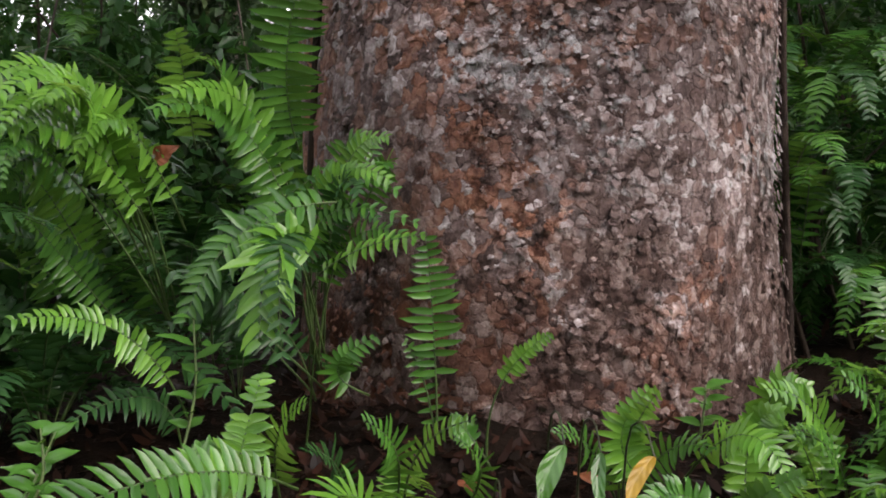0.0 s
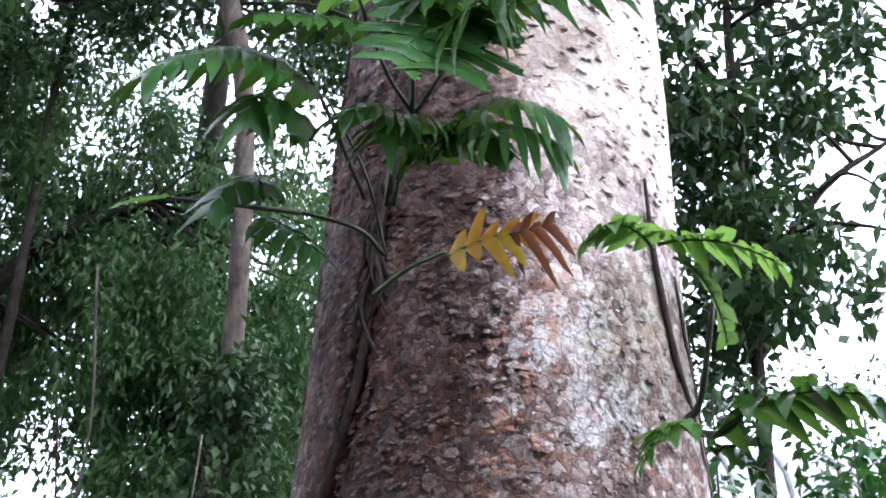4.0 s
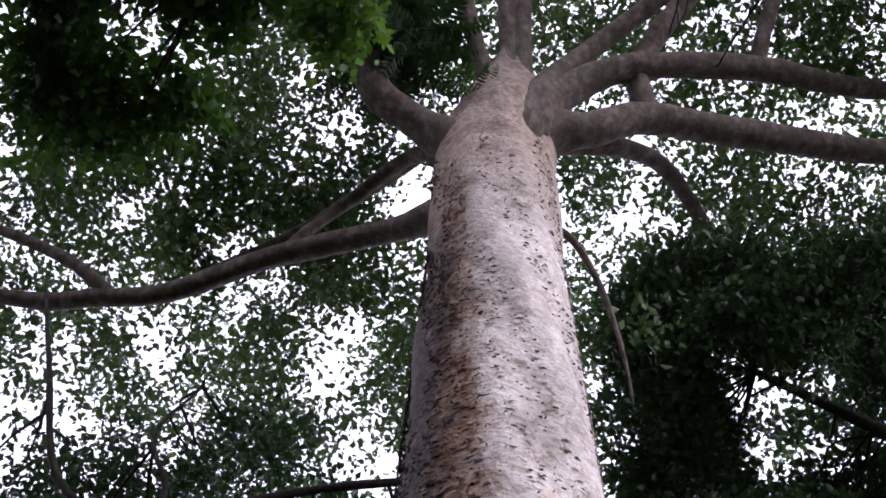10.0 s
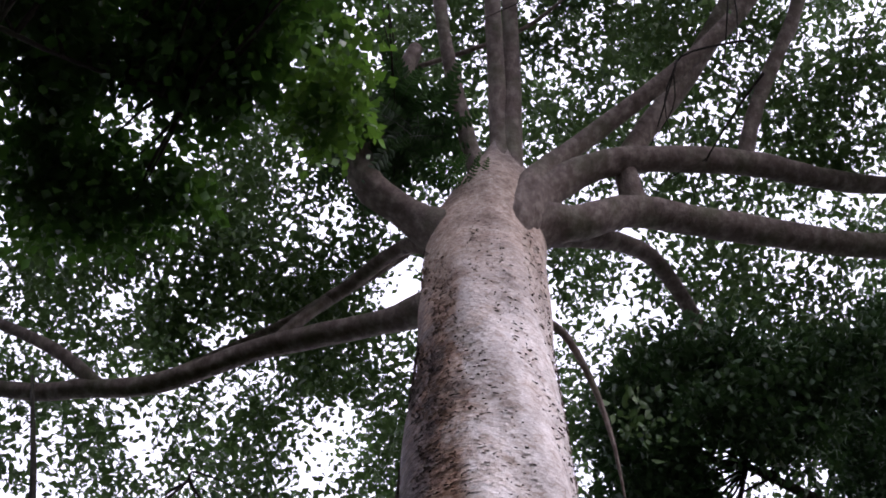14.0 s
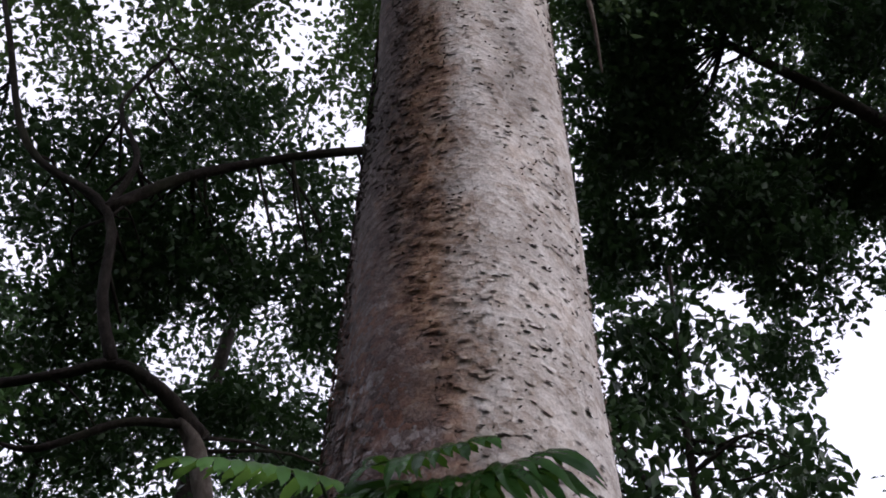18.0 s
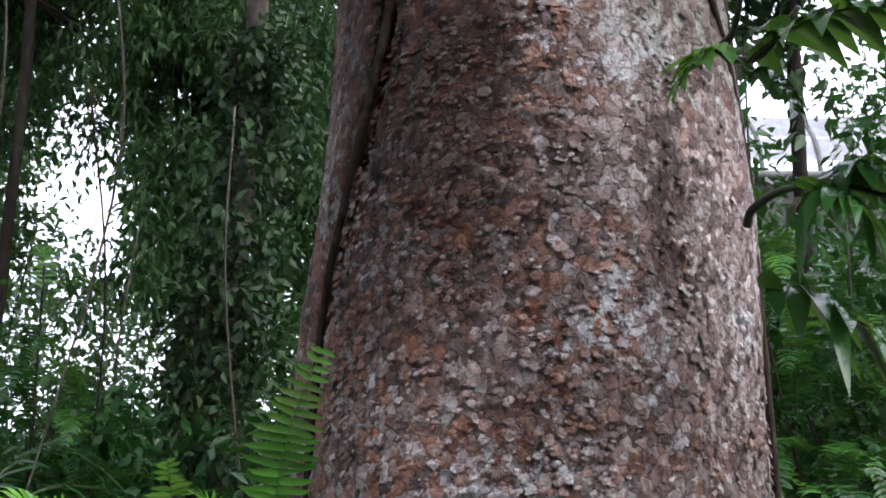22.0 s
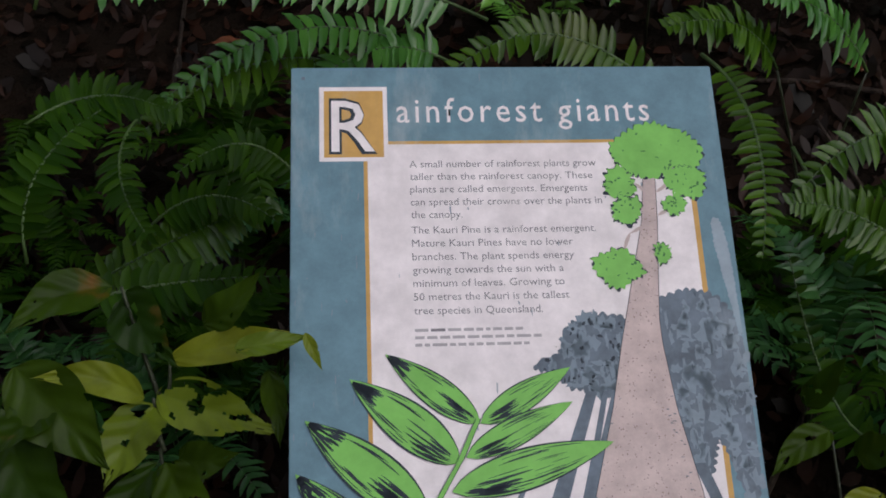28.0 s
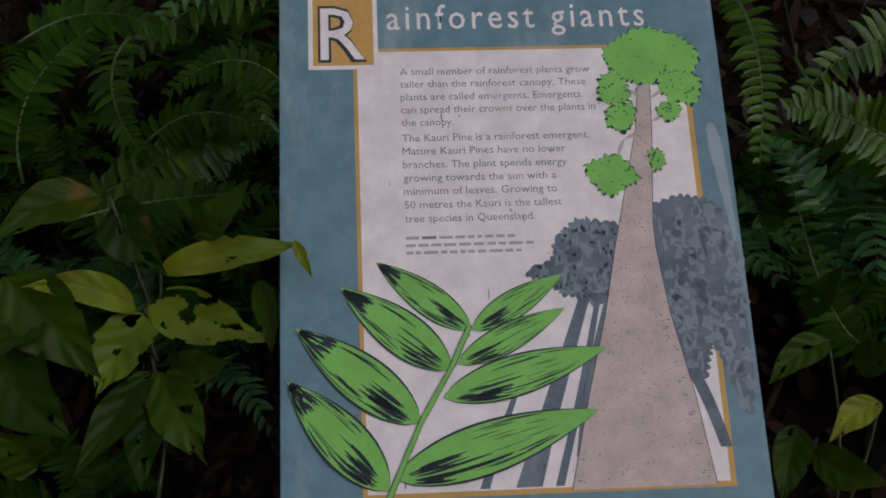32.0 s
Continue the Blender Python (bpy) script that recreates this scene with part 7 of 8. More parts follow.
# a brown curled leaf caught in the fern, seen above the clump
leaf = new("caught_leaf", mesh_of("caught_leaf", *blade((-0.63, 3.02, 1.58), (-0.585, 3.0, 1.615), 0.045, 0.3, (0, -1, 0.3), 4, 0.2, 6, 0.4), BROWN_LEAF))
tagged(leaf, "rust-brown dead leaf caught in fern fronds", "leaf")


# ---- undergrowth and woods behind ----
def woods(name, label, r0, r1, z0, z1, az0, az1, twigs, per, spread, size, mat, seed, droop=0.5, keep=-0.25):
    rng = np.random.RandomState(seed)
    c = []
    while len(c) < twigs:
        az, r, z = rng.uniform(az0, az1), rng.uniform(r0, r1), z0 + (z1 - z0) * rng.rand() ** 1.3
        x, y = r * math.sin(radians(az)), r * math.cos(radians(az))
        z += 0.6 * float(ground_z(np.array(x), np.array(y)))
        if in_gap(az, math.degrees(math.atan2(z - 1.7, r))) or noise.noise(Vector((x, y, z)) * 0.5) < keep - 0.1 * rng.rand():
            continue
        c.append((x, y, z))
    v, t = leaf_cloud(np.array(c), per, spread, size, seed + 1, 0.6, 0.52, droop)
    return tagged(new(name, tri_mesh(name, v, t, mat)), label, "undergrowth", kind="stuff")


woods("undergrowth", "dense green shrubs behind the ferns", 5.5, 9.5, 0.1, 1.7, -34, -6, 420, 60, (0.22, 0.22, 0.24), 0.085, FERN_DEEP, 400)
woods("undergrowth", "dense green shrubs and creepers on the slope", 5.0, 9.0, 0.1, 3.0, 9, 34, 520, 60, (0.22, 0.22, 0.24), 0.085, FERN_DEEP, 401)
woods("undergrowth", "tangled leafy thicket in the forest", 9, 15, 0.3, 6.5, -40, 0, 1000, 70, (0.34, 0.34, 0.4), 0.1, MIST_LEAF, 402)
woods("undergrowth", "tangled leafy thicket beyond the tree", 9, 15, 0.3, 5.0, 4, 42, 560, 70, (0.36, 0.36, 0.4), 0.1, CANOPY_DARK, 403)
woods("far_woods", "far woods seen between the trunks", 15, 26, 0.5, 15, -62, 62, 1700, 60, (0.7, 0.7, 0.6), 0.15, CANOPY_DARK, 404, 0.3, -0.12)
woods("far_woods", "leafy crowns seen between nearer trees", 9.5, 13, 5.0, 14.0, -27, -5, 300, 40, (0.4, 0.4, 0.3), 0.1, CANOPY_DARK, 407, 0.3, -0.05)
# out of view: added to cut ambient light, kept low on the right
woods("far_woods", "unseen woods added round the camera to dim the skylight", 14, 24, 0.5, 20, 150, 300, 1500, 34, (1.2, 1.2, 0.9), 0.5, CANOPY_DARK, 405, 0.3, -0.3)
woods("far_woods", "unseen low woods added on the side left open to light", 18, 28, 0.5, 9, 60, 150, 600, 34, (1.2, 1.2, 0.9), 0.5, CANOPY_DARK, 406, 0.3, -0.3)

# hanging creepers on both sides
rngh = np.random.RandomState(31)
for k in range(16):
    side = rngh.rand() < 0.45
    az = radians(rngh.uniform(-24, -9) if side else rngh.uniform(14, 24))
    r = rngh.uniform(5.0, 8.5)
    x, y, z1 = r * math.sin(az), r * math.cos(az), rngh.uniform(3.2, 5.5)
    z0 = rngh.uniform(0.9, 2.2)
    pts = [(x, y, z1), (x + rngh.normal(0, 0.1), y, z1 * 0.6 + z0 * 0.4), (x + rngh.normal(0, 0.15), y, z0)]
    creeper = new("hanging_creeper", mesh_of("hanging_creeper", *tube(pts, [0.006, 0.006, 0.004], 12, 5, 0.08, k), GREY_BARK if k % 3 else VINE))
    tagged(creeper, "thin woody creeper hanging among leaves", "creeper", "hanging creepers")


# fern-clad climbing stems in the thicket
for k in range(16):
    az = radians(rngh.uniform(14.5, 25) if k < 8 else rngh.uniform(-26, -12) if k < 11 else rngh.uniform(16.0, 21.5))
    r = rngh.uniform(4.6, 6.6) if k < 11 else rngh.uniform(4.1, 4.9)
    x, y = r * math.sin(az), r * math.cos(az)
    z = float(ground_z(np.array(x), np.array(y)))
    h = rngh.uniform(1.1, 1.7) if k < 8 else rngh.uniform(1.4, 2.4) if k < 11 else rngh.uniform(0.4, 1.0)
    clad = empty("climbing_fern", (x, y, z), "leaning stem clad in dark green fern fronds", "fern", "climbing ferns")
    line = [(x, y, z - 0.05), (x + rngh.normal(0, 0.2), y, z + h * 0.5), (x + rngh.normal(0, 0.3), y + 0.1, z + h)]
    part("stem", mesh_of("stem", *tube(line, [0.01, 0.008, 0.005], 14, 6, 0.1, k), VINE), clad)
    for q in range(22):
        f = rngh.uniform(0.15, 1.0)
        c = glide(line, 21)[int(f * 20)]
        part("frond", STOCK[("deep", "mid", "mid")[q % 3] if k < 11 else ("deep", "deep", "mid")[q % 3]][rngh.randint(5)], clad, at=pose(*(c - np.array((x, y, z))), 0, rngh.uniform(-15, 45), rngh.uniform(0, 360)) @ Matrix.Diagonal((rngh.uniform(0.45, 0.8),) * 3 + (1,)))


# palm-like fans in the left background
def fan_palm(x, y, seed, label):
    rng = np.random.RandomState(seed)
    z = float(ground_z(np.array(x), np.array(y)))
    palm = empty("young_palm", (x, y, z), label, "palm", "young palms")
    for k in range(9):
        a = k * 0.7 + rng.rand() * 0.4
        d = np.array([np.cos(a), np.sin(a), 0])
        h = rng.uniform(0.7, 1.2)
        part("frond", frond_mesh(FERN_DEEP, STEM_GREEN, (x, y, z), np.array((x, y, z)) + d * 0.4 + (0, 0, h), np.array((x, y, z)) + d * 1.1 + (0, 0, h * 0.75), pairs=22, length=0.34, width=0.03, bare=0.3, droop=0.45, forward=0.6, shape=0.2, seed=seed + k, stem=0.008), palm)
    return palm


for k, (x, y) in enumerate(((-2.4, 5.6), (-3.2, 6.6), (-1.7, 7.2), (-2.0, 5.0), (2.6, 5.6), (3.2, 6.6))):
    fan_palm(x, y, 500 + 10 * k, "young palm with drooping green fronds")

# thin stems
for k, (x, y, h, r) in enumerate(((-2.75, 7.4, 9.0, 0.04), (-4.6, 9.0, 10.0, 0.12), (2.75, 7.6, 1.8, 0.045), (2.2, 5.4, 1.3, 0.025), (-3.1, 6.4, 6.5, 0.035), (-0.9, 10.5, 9.0, 0.06))):
    z = float(ground_z(np.array(x), np.array(y)))
    sapling = empty("sapling", (x, y, z), "slim straight young tree in the undergrowth", "tree", "slim trunks")
    part("trunk", mesh_of("trunk", *tube([(x, y, z - 0.05), (x + 0.08, y, z + h * 0.4), (x - 0.05, y + 0.1, z + h * 0.7), (x + 0.1, y, z + h)], [r, r * 0.9, r * 0.75, r * 0.4], 26, 9, 0.08, k), GREY_BARK if k == 3 else DARK_BARK), sapling)
    v, t = leaf_cloud(in_blobs([(x, y, z + h, 0.5, 0.5, 0.6), (x, y, z + h * 0.6, 0.3, 0.3, 0.5)], 30, 900 + k, -0.5), 26, (0.2, 0.2, 0.2), 0.12, 950 + k)
    part("crown", tri_mesh("crown", v, t, MIST_LEAF), sapling)


# ---- glasshouse beyond the trees ----
def box(x0, x1, y0, y1, z0, z1):
    v = [(x, y, z) for z in (z0, z1) for y in (y0, y1) for x in (x0, x1)]
    return v, [(0, 2, 3, 1), (4, 5, 7, 6), (0, 1, 5, 4), (2, 6, 7, 3), (0, 4, 6, 2), (1, 3, 7, 5)]


house = empty("glasshouse", (5.4, 15.0, 1.2), "building with an arched translucent roof behind trees", "building")
part("wall", mesh_of("wall", *box(3.4, 8.0, 14.6, 18.0, 0.9, 6.3), WALL, smooth=False), house)
for k in range(6):
    for j in range(4):
        a0, a1 = radians(12 + 18 * j), radians(12 + 18 * (j + 1) - 1.5)
        x0 = 3.45 + 0.75 * k
        pts = [(14.5 + 1.6 * (1 - math.cos(a)), 6.2 + 1.3 * math.sin(a)) for a in (a0, a1)]
        v = [(x0, pts[0][0], pts[0][1]), (x0 + 0.7, pts[0][0], pts[0][1]), (x0 + 0.7, pts[1][0], pts[1][1]), (x0, pts[1][0], pts[1][1])]
        v += [(p[0], p[1] + 0.02, p[2] + 0.02) for p in v]
        part("roof_panel", mesh_of("roof_panel", v, [(0, 1, 2, 3), (7, 6, 5, 4), (0, 4, 5, 1), (1, 5, 6, 2), (2, 6, 7, 3), (3, 7, 4, 0)], PANEL, smooth=False), house)
    part("rib", mesh_of("rib", *tube([(3.42 + 0.75 * k, 14.5 + 1.6 * (1 - math.cos(radians(q))), 6.2 + 1.3 * math.sin(radians(q))) for q in (0, 25, 50, 70, 88)], [0.035, 0.035], 14, 6, 0.0, k), METAL), house)
part("gutter", mesh_of("gutter", *tube([(3.3, 14.5, 6.25), (5.5, 14.5, 6.25), (8.1, 14.5, 6.25)], [0.07, 0.07], 6, 8, 0.0), METAL), house)
rail = empty("railing", (3.3, 9.6, 2.6), "dark metal railing on a walkway behind plants", "railing")
part("top_rail", mesh_of("top_rail", *tube([(2.7, 9.5, 3.75), (3.6, 9.5, 3.7), (4.6, 9.5, 3.65)], [0.025, 0.025], 6, 7, 0.0), METAL), rail)
part("bottom_rail", mesh_of("bottom_rail", *tube([(2.7, 9.5, 2.95), (3.6, 9.5, 2.9), (4.6, 9.5, 2.85)], [0.02, 0.02], 6, 7, 0.0), METAL), rail)
for k in range(20):
    x = 2.75 + 0.095 * k
    part("baluster", mesh_of("baluster", *box(x - 0.008, x + 0.008, 9.492, 9.508, 2.93 - 0.05 * k / 20, 3.74 - 0.05 * k / 20), METAL, smooth=False), rail)
for x in (2.7, 4.6):
    part("post", mesh_of("post", *box(x - 0.03, x + 0.03, 9.47, 9.53, 0.9, 3.78), METAL, smooth=False), rail)

# ---- the sign ----
psi, lean = radians(12.06), radians(43.9)
sx = Vector((math.cos(psi), math.sin(psi), 0))
sback = Vector((-math.sin(psi), math.cos(psi), 0))
sy = sback * math.cos(lean) + Vector((0, 0, 1)) * math.sin(lean)
sn = sx.cross(sy)
SIGN = Matrix(((sx.x, sy.x, sn.x, -0.3515), (sx.y, sy.y, sn.y, 1.7126), (sx.z, sy.z, sn.z, 0.936), (0, 0, 0, 1)))
sign = new("information_sign")
sign.matrix_basis = SIGN
tagged(sign, "weathered teal information sign with leaf and tree drawings", "sign")
SW, SH = 0.5, 0.635


def flat(name, pts, mat, level, label="", thick=0.00004):
    """A thin printed shape on the sign's face; points across and down from its top corner."""
    n = len(pts)
    z = 0.00004 * level
    v = [(u, -w, z) for u, w in pts] + [(u, -w, z - thick) for u, w in pts]
    me = mesh_of(name, v, [tuple(range(n))] + [tuple(range(2 * n - 1, n - 1, -1))] + [(i, i + n, (i + 1) % n + n, (i + 1) % n) for i in range(n)], mat, smooth=False)
    return part(name, me, sign, label, at=Matrix())


def flats(name, shapes, mat, level, label=""):
    """Many printed marks of one kind in one thin layer."""
    vs, fs, z = [], [], 0.00004 * level
    for pts in shapes:
        o = len(vs)
        vs += [(u, -w, z) for u, w in pts]
        fs.append(tuple(range(o, o + len(pts))))
    return tagged(part(name, mesh_of(name, vs, fs, mat, smooth=False), sign, label, at=Matrix()), label, kind="stuff")


def rect(name, u0, v0, u1, v1, mat, level, label=""):
    return flat(name, [(u0, v1), (u1, v1), (u1, v0), (u0, v0)], mat, level, label)


def blob(u, v, ru, rv, seed, n=28, rough=0.16):
    rng = np.random.RandomState(seed)
    ph = rng.rand(4) * 6.28
    out = []
    for i in range(n):
        a = -2 * math.pi * i / n
        k = 1 + rough * (0.6 * math.sin(5 * a + ph[0]) + 0.5 * math.sin(9 * a + ph[1]) + 0.4 * math.sin(13 * a + ph[2])) + rng.normal(0, 0.04)
        out.append((u + ru * k * math.cos(a), v + rv * k * math.sin(a)))
    return out


def leaf_shape(b, t, width, bow=0.1, n=14, grow=1.0):
    b, t = np.array(b), np.array(t)
    d = t - b
    ln = np.linalg.norm(d)
    d = d / ln
    s = np.array([-d[1], d[0]])
    left, right = [], []
    for i in range(n + 1):
        q = i / n
        w = width * grow * 0.5 * math.sin(math.pi * q ** 0.8) ** 0.85
        c = b + d * ln * q + s * bow * ln * math.sin(math.pi * q) * 0.3
        left.append(tuple(c + s * w))
        right.append(tuple(c - s * w))
    pts = left + right[::-1][1:-1]
    area = sum(pts[i][0] * pts[(i + 1) % len(pts)][1] - pts[(i + 1) % len(pts)][0] * pts[i][1] for i in range(len(pts)))
    return pts if area < 0 else pts[::-1]


def words(text, u, v, height, width, mat, level, name="text_line", label="", space=1.0, bold=0.0):
    """A line of writing, its left end at u, its baseline at v, fitted to a width."""
    cu = bpy.data.curves.new(name, "FONT")
    cu.body, cu.size, cu.space_character = text, 1.0, space
    cu.resolution_u = 2
    cu.offset = bold
    tmp = bpy.data.objects.new("tmp", cu)
    scene.collection.objects.link(tmp)
    bpy.context.view_layer.update()
    me = bpy.data.meshes.new_from_object(tmp.evaluated_get(bpy.context.evaluated_depsgraph_get()))
    bpy.data.objects.remove(tmp)
    co = np.empty(len(me.vertices) * 3, np.float32)
    me.vertices.foreach_get("co", co)
    co = co.reshape(-1, 3)
    co[:, 0] = (co[:, 0] - co[:, 0].min()) / (co[:, 0].max() - co[:, 0].min()) * width + u
    co[:, 1] = co[:, 1] * height - v
    co[:, 2] = 0.00004 * level
    me.vertices.foreach_set("co", co.ravel())
    me.materials.clear()
    me.materials.append(mat)
    me.update()
    return part(name, me, sign, label, at=Matrix())


bmp = bmesh.new()
bmesh.ops.create_cube(bmp, size=1.0)
bmesh.ops.scale(bmp, vec=(SW, SH, 0.006), verts=bmp.verts)
bmesh.ops.translate(bmp, vec=(SW / 2, -SH / 2, -0.003), verts=bmp.verts)
bmesh.ops.bevel(bmp, geom=bmp.edges[:], offset=0.0012, segments=2, affect="EDGES")
panel_mesh = bpy.data.meshes.new("panel")
bmp.to_mesh(panel_mesh)
bmp.free()
panel_mesh.materials.append(SIGN_TEAL)
part("panel", panel_mesh, sign, "scuffed teal panel", at=Matrix())
rect("text_field", 0.087, 0.1, 0.459, 0.594, SIGN_WHITE, 1, "off-white printed field")
rect("border_strip", 0.0825, 0.0965, 0.087, 0.598, SIGN_ORANGE, 2)
rect("border_strip", 0.087, 0.0965, 0.463, 0.1005, SIGN_ORANGE, 2)
rect("border_strip", 0.457, 0.1005, 0.463, 0.3, SIGN_ORANGE, 2)
rect("border_strip", 0.457, 0.44, 0.463, 0.598, SIGN_ORANGE, 2)
rect("border_strip", 0.087, 0.5925, 0.457, 0.598, SIGN_ORANGE, 2)
rect("initial_box", 0.0325, 0.0262, 0.111, 0.1214, SIGN_WHITE, 3, "pale box round the initial")
rect("initial_field", 0.0378, 0.0314, 0.1061, 0.1164, SIGN_ORANGE, 4, "orange square")
words("R", 0.0435, 0.1092, 0.0955, 0.0552, SIGN_INK, 5, "initial_outline", bold=0.035)
words("R", 0.0462, 0.1092, 0.0955, 0.0498, SIGN_WHITE, 6, "initial")
words("ainforest giants", 0.1215, 0.0726, 0.0455, 0.2975, SIGN_WHITE, 4, "title", "white title lettering", 1.22, 0.003)
BODY = [("A small number of rainforest plants grow", 0.1300, 0.2155), ("taller than the rainforest canopy. These", 0.1455, 0.21), ("plants are called emergents. Emergents", 0.1612, 0.203), ("can spread their crowns over the plants in", 0.1768, 0.2185), ("the canopy.", 0.1922, 0.058),
    ("The Kauri Pine is a rainforest emergent.", 0.2108, 0.2085), ("Mature Kauri Pines have no lower", 0.2265, 0.181), ("branches. The plant spends energy", 0.2424, 0.181), ("growing towards the sun with a", 0.258, 0.168), ("minimum of leaves. Growing to", 0.2735, 0.168), ("50 metres the Kauri is the tallest", 0.2892, 0.172), ("tree species in Queensland.", 0.305, 0.1415)]
for text, v, w in BODY:
    words(text, 0.1345, v, 0.0125, w, SIGN_TEXT, 3)
rngs = np.random.RandomState(8)
for k, w in enumerate((0.118, 0.139, 0.124)):
    u, end = 0.1345, 0.1345 + w
    while u < end - 0.004:
        n = rngs.uniform(0.005, 0.016)
        rect("text_bar", u, 0.3214 + 0.0083 * k, min(u + n, end), 0.3247 + 0.0083 * k, SIGN_TEXT if k == 0 and 0.142 < u < 0.17 else SIGN_SMALL, 3)
        u += n + 0.0028


def scalloped(points, bump, step, seed, grow=0.0):
    """A drawn leafy outline: a smooth closed line through a few points, bulging out in small uneven scallops."""
    rg = np.random.RandomState(seed)
    p = np.array(points, float)
    mid = p.mean(0)
    p = mid + (p - mid) * (1 + grow / np.abs(p - mid).max())
    n = len(p)
    ring = []
    for i in range(n):
        q0, q1, q2, q3 = p[i - 1], p[i], p[(i + 1) % n], p[(i + 2) % n]
        for f in np.linspace(0, 1, 24, endpoint=False):
            ring.append(0.5 * (2 * q1 + (q2 - q0) * f + (2 * q0 - 5 * q1 + 4 * q2 - q3) * f ** 2 + (3 * q1 - q0 - 3 * q2 + q3) * f ** 3))
    ring = np.array(ring)
    d = np.roll(ring, -1, 0) - np.roll(ring, 1, 0)
    d /= np.linalg.norm(d, axis=1)[:, None] + 1e-9
    out = np.stack([d[:, 1], -d[:, 0]], 1)
    if np.mean(np.sum(out * (ring - mid), 1)) < 0:
        out = -out
    run = np.cumsum(np.linalg.norm(np.roll(ring, -1, 0) - ring, axis=1))
    wob = np.interp(run, np.linspace(0, run[-1], 60), rg.uniform(0.2, 1.2, 60))
    ph = run / step + np.interp(run, np.linspace(0, run[-1], 20), rg.uniform(0, 1.2, 20))
    ring = ring + out * (bump * wob * np.abs(np.sin(math.pi * ph)))[:, None]
    pts = [tuple(q) for q in ring]
    area = sum(pts[i][0] * pts[(i + 1) % len(pts)][1] - pts[(i + 1) % len(pts)][0] * pts[i][1] for i in range(len(pts)))
    return pts if area < 0 else pts[::-1]


def scatter_in(points, count, r0, r1, seed, lean=1.0):
    """Small paint marks inside an outline."""
    rg = np.random.RandomState(seed)
    p = np.array(points)
    lo, hi, out = p.min(0), p.max(0), []
    for _ in range(count * 20):
        if len(out) == count:
            break
        q = rg.uniform(lo, hi)
        inside = False
        for i in range(len(p)):
            (x0, y0), (x1, y1) = p[i - 1], p[i]
            if (y0 > q[1]) != (y1 > q[1]) and q[0] < (x1 - x0) * (q[1] - y0) / (y1 - y0) + x0:
                inside = not inside
        if inside:
            out.append(blob(q[0], q[1], rg.uniform(r0, r1), rg.uniform(r0, r1) * lean, seed + len(out), 11, 0.45))
    return out


# drawn forest behind the drawn kauri
EDGE = 0.4955
GREY_SHAPES = [
    [(0.366, 0.317), (0.346, 0.311), (0.318, 0.314), (0.297, 0.331), (0.29, 0.352), (0.262, 0.366), (0.282, 0.374), (0.3, 0.388), (0.318, 0.394), (0.335, 0.4), (0.352, 0.396), (0.362, 0.36)],
    [(0.406, 0.3), (0.42, 0.289), (0.44, 0.284), (0.468, 0.292), (0.488, 0.318), (0.496, 0.36), (0.4975, 0.42), (0.494, 0.48), (0.485, 0.525), (0.474, 0.5), (0.463, 0.462), (0.452, 0.452), (0.44, 0.487), (0.425, 0.467), (0.413, 0.42), (0.405, 0.36)],
]
for k, shape in enumerate(GREY_SHAPES):
    flat("drawn_tree", [(min(u, EDGE), v) for u, v in scalloped(shape, 0.005, 0.0095, 300 + k)], SIGN_GREY, 3 + k)
    flats("drawn_tree_mottle", scatter_in(shape, (50, 120)[k], 0.0016, 0.0085, 310 + k, 1.4), SIGN_PALE, 6)
    flats("drawn_tree_shading", scatter_in(shape, (40, 60)[k], 0.0006, 0.0026, 320 + k, 1.3), SIGN_GREY if k else SIGN_INK, 7)
STEMS = [((0.322, 0.395), (0.277, 0.515), (0.25, 0.591), 0.012, 0.027), ((0.337, 0.395), (0.312, 0.49), (0.2815, 0.591), 0.006, 0.009), ((0.35, 0.395), (0.319, 0.49), (0.305, 0.56), 0.011, 0.008), ((0.25, 0.48), (0.234, 0.515), (0.205, 0.591), 0.004, 0.01), ((0.43, 0.475), (0.445, 0.515), (0.457, 0.558), 0.014, 0.012), ((0.318, 0.46), (0.3, 0.47), (0.292, 0.45), 0.003, 0.0015)]
for p0, p1, p2, w0, w1 in STEMS:
    line = glide([(*p0, 0), (*p1, 0), (*p2, 0)], 9)[:, :2]
    wid = np.linspace(w0, w1, 9) / 2
    flat("drawn_stem", [(x + w, y) for (x, y), w in zip(line[::-1], wid[::-1])] + [(x - w, y) for (x, y), w in zip(line, wid)], SIGN_GREY, 9)
# drawn kauri
flat("faded_patch", [(min(u, EDGE), v) for u, v in scalloped([(0.4775, 0.2), (0.484, 0.199), (0.489, 0.215), (0.4925, 0.25), (0.494, 0.29), (0.495, 0.325), (0.4925, 0.335), (0.489, 0.31), (0.4855, 0.285), (0.481, 0.255), (0.4775, 0.225)], 0.002, 0.006, 95)], SIGN_FADED, 4.5, "pale blistered paint")
TR = [(0.135, 0.405, 0.4175), (0.2, 0.3965, 0.414), (0.2609, 0.381, 0.4085), (0.3153, 0.367, 0.404), (0.3421, 0.36, 0.4045), (0.4139, 0.3437, 0.4125), (0.5033, 0.318, 0.43), (0.5955, 0.294, 0.4425)]
for grow, mat, level, name in ((0.0008, SIGN_INK, 10, "drawn_trunk_outline"), (0.0, SIGN_TRUNK, 11, "drawn_trunk")):
    flat(name, [(r + grow, v) for v, l, r in TR[::-1]] + [(l - grow, v) for v, l, r in TR], mat, level)
specks = []
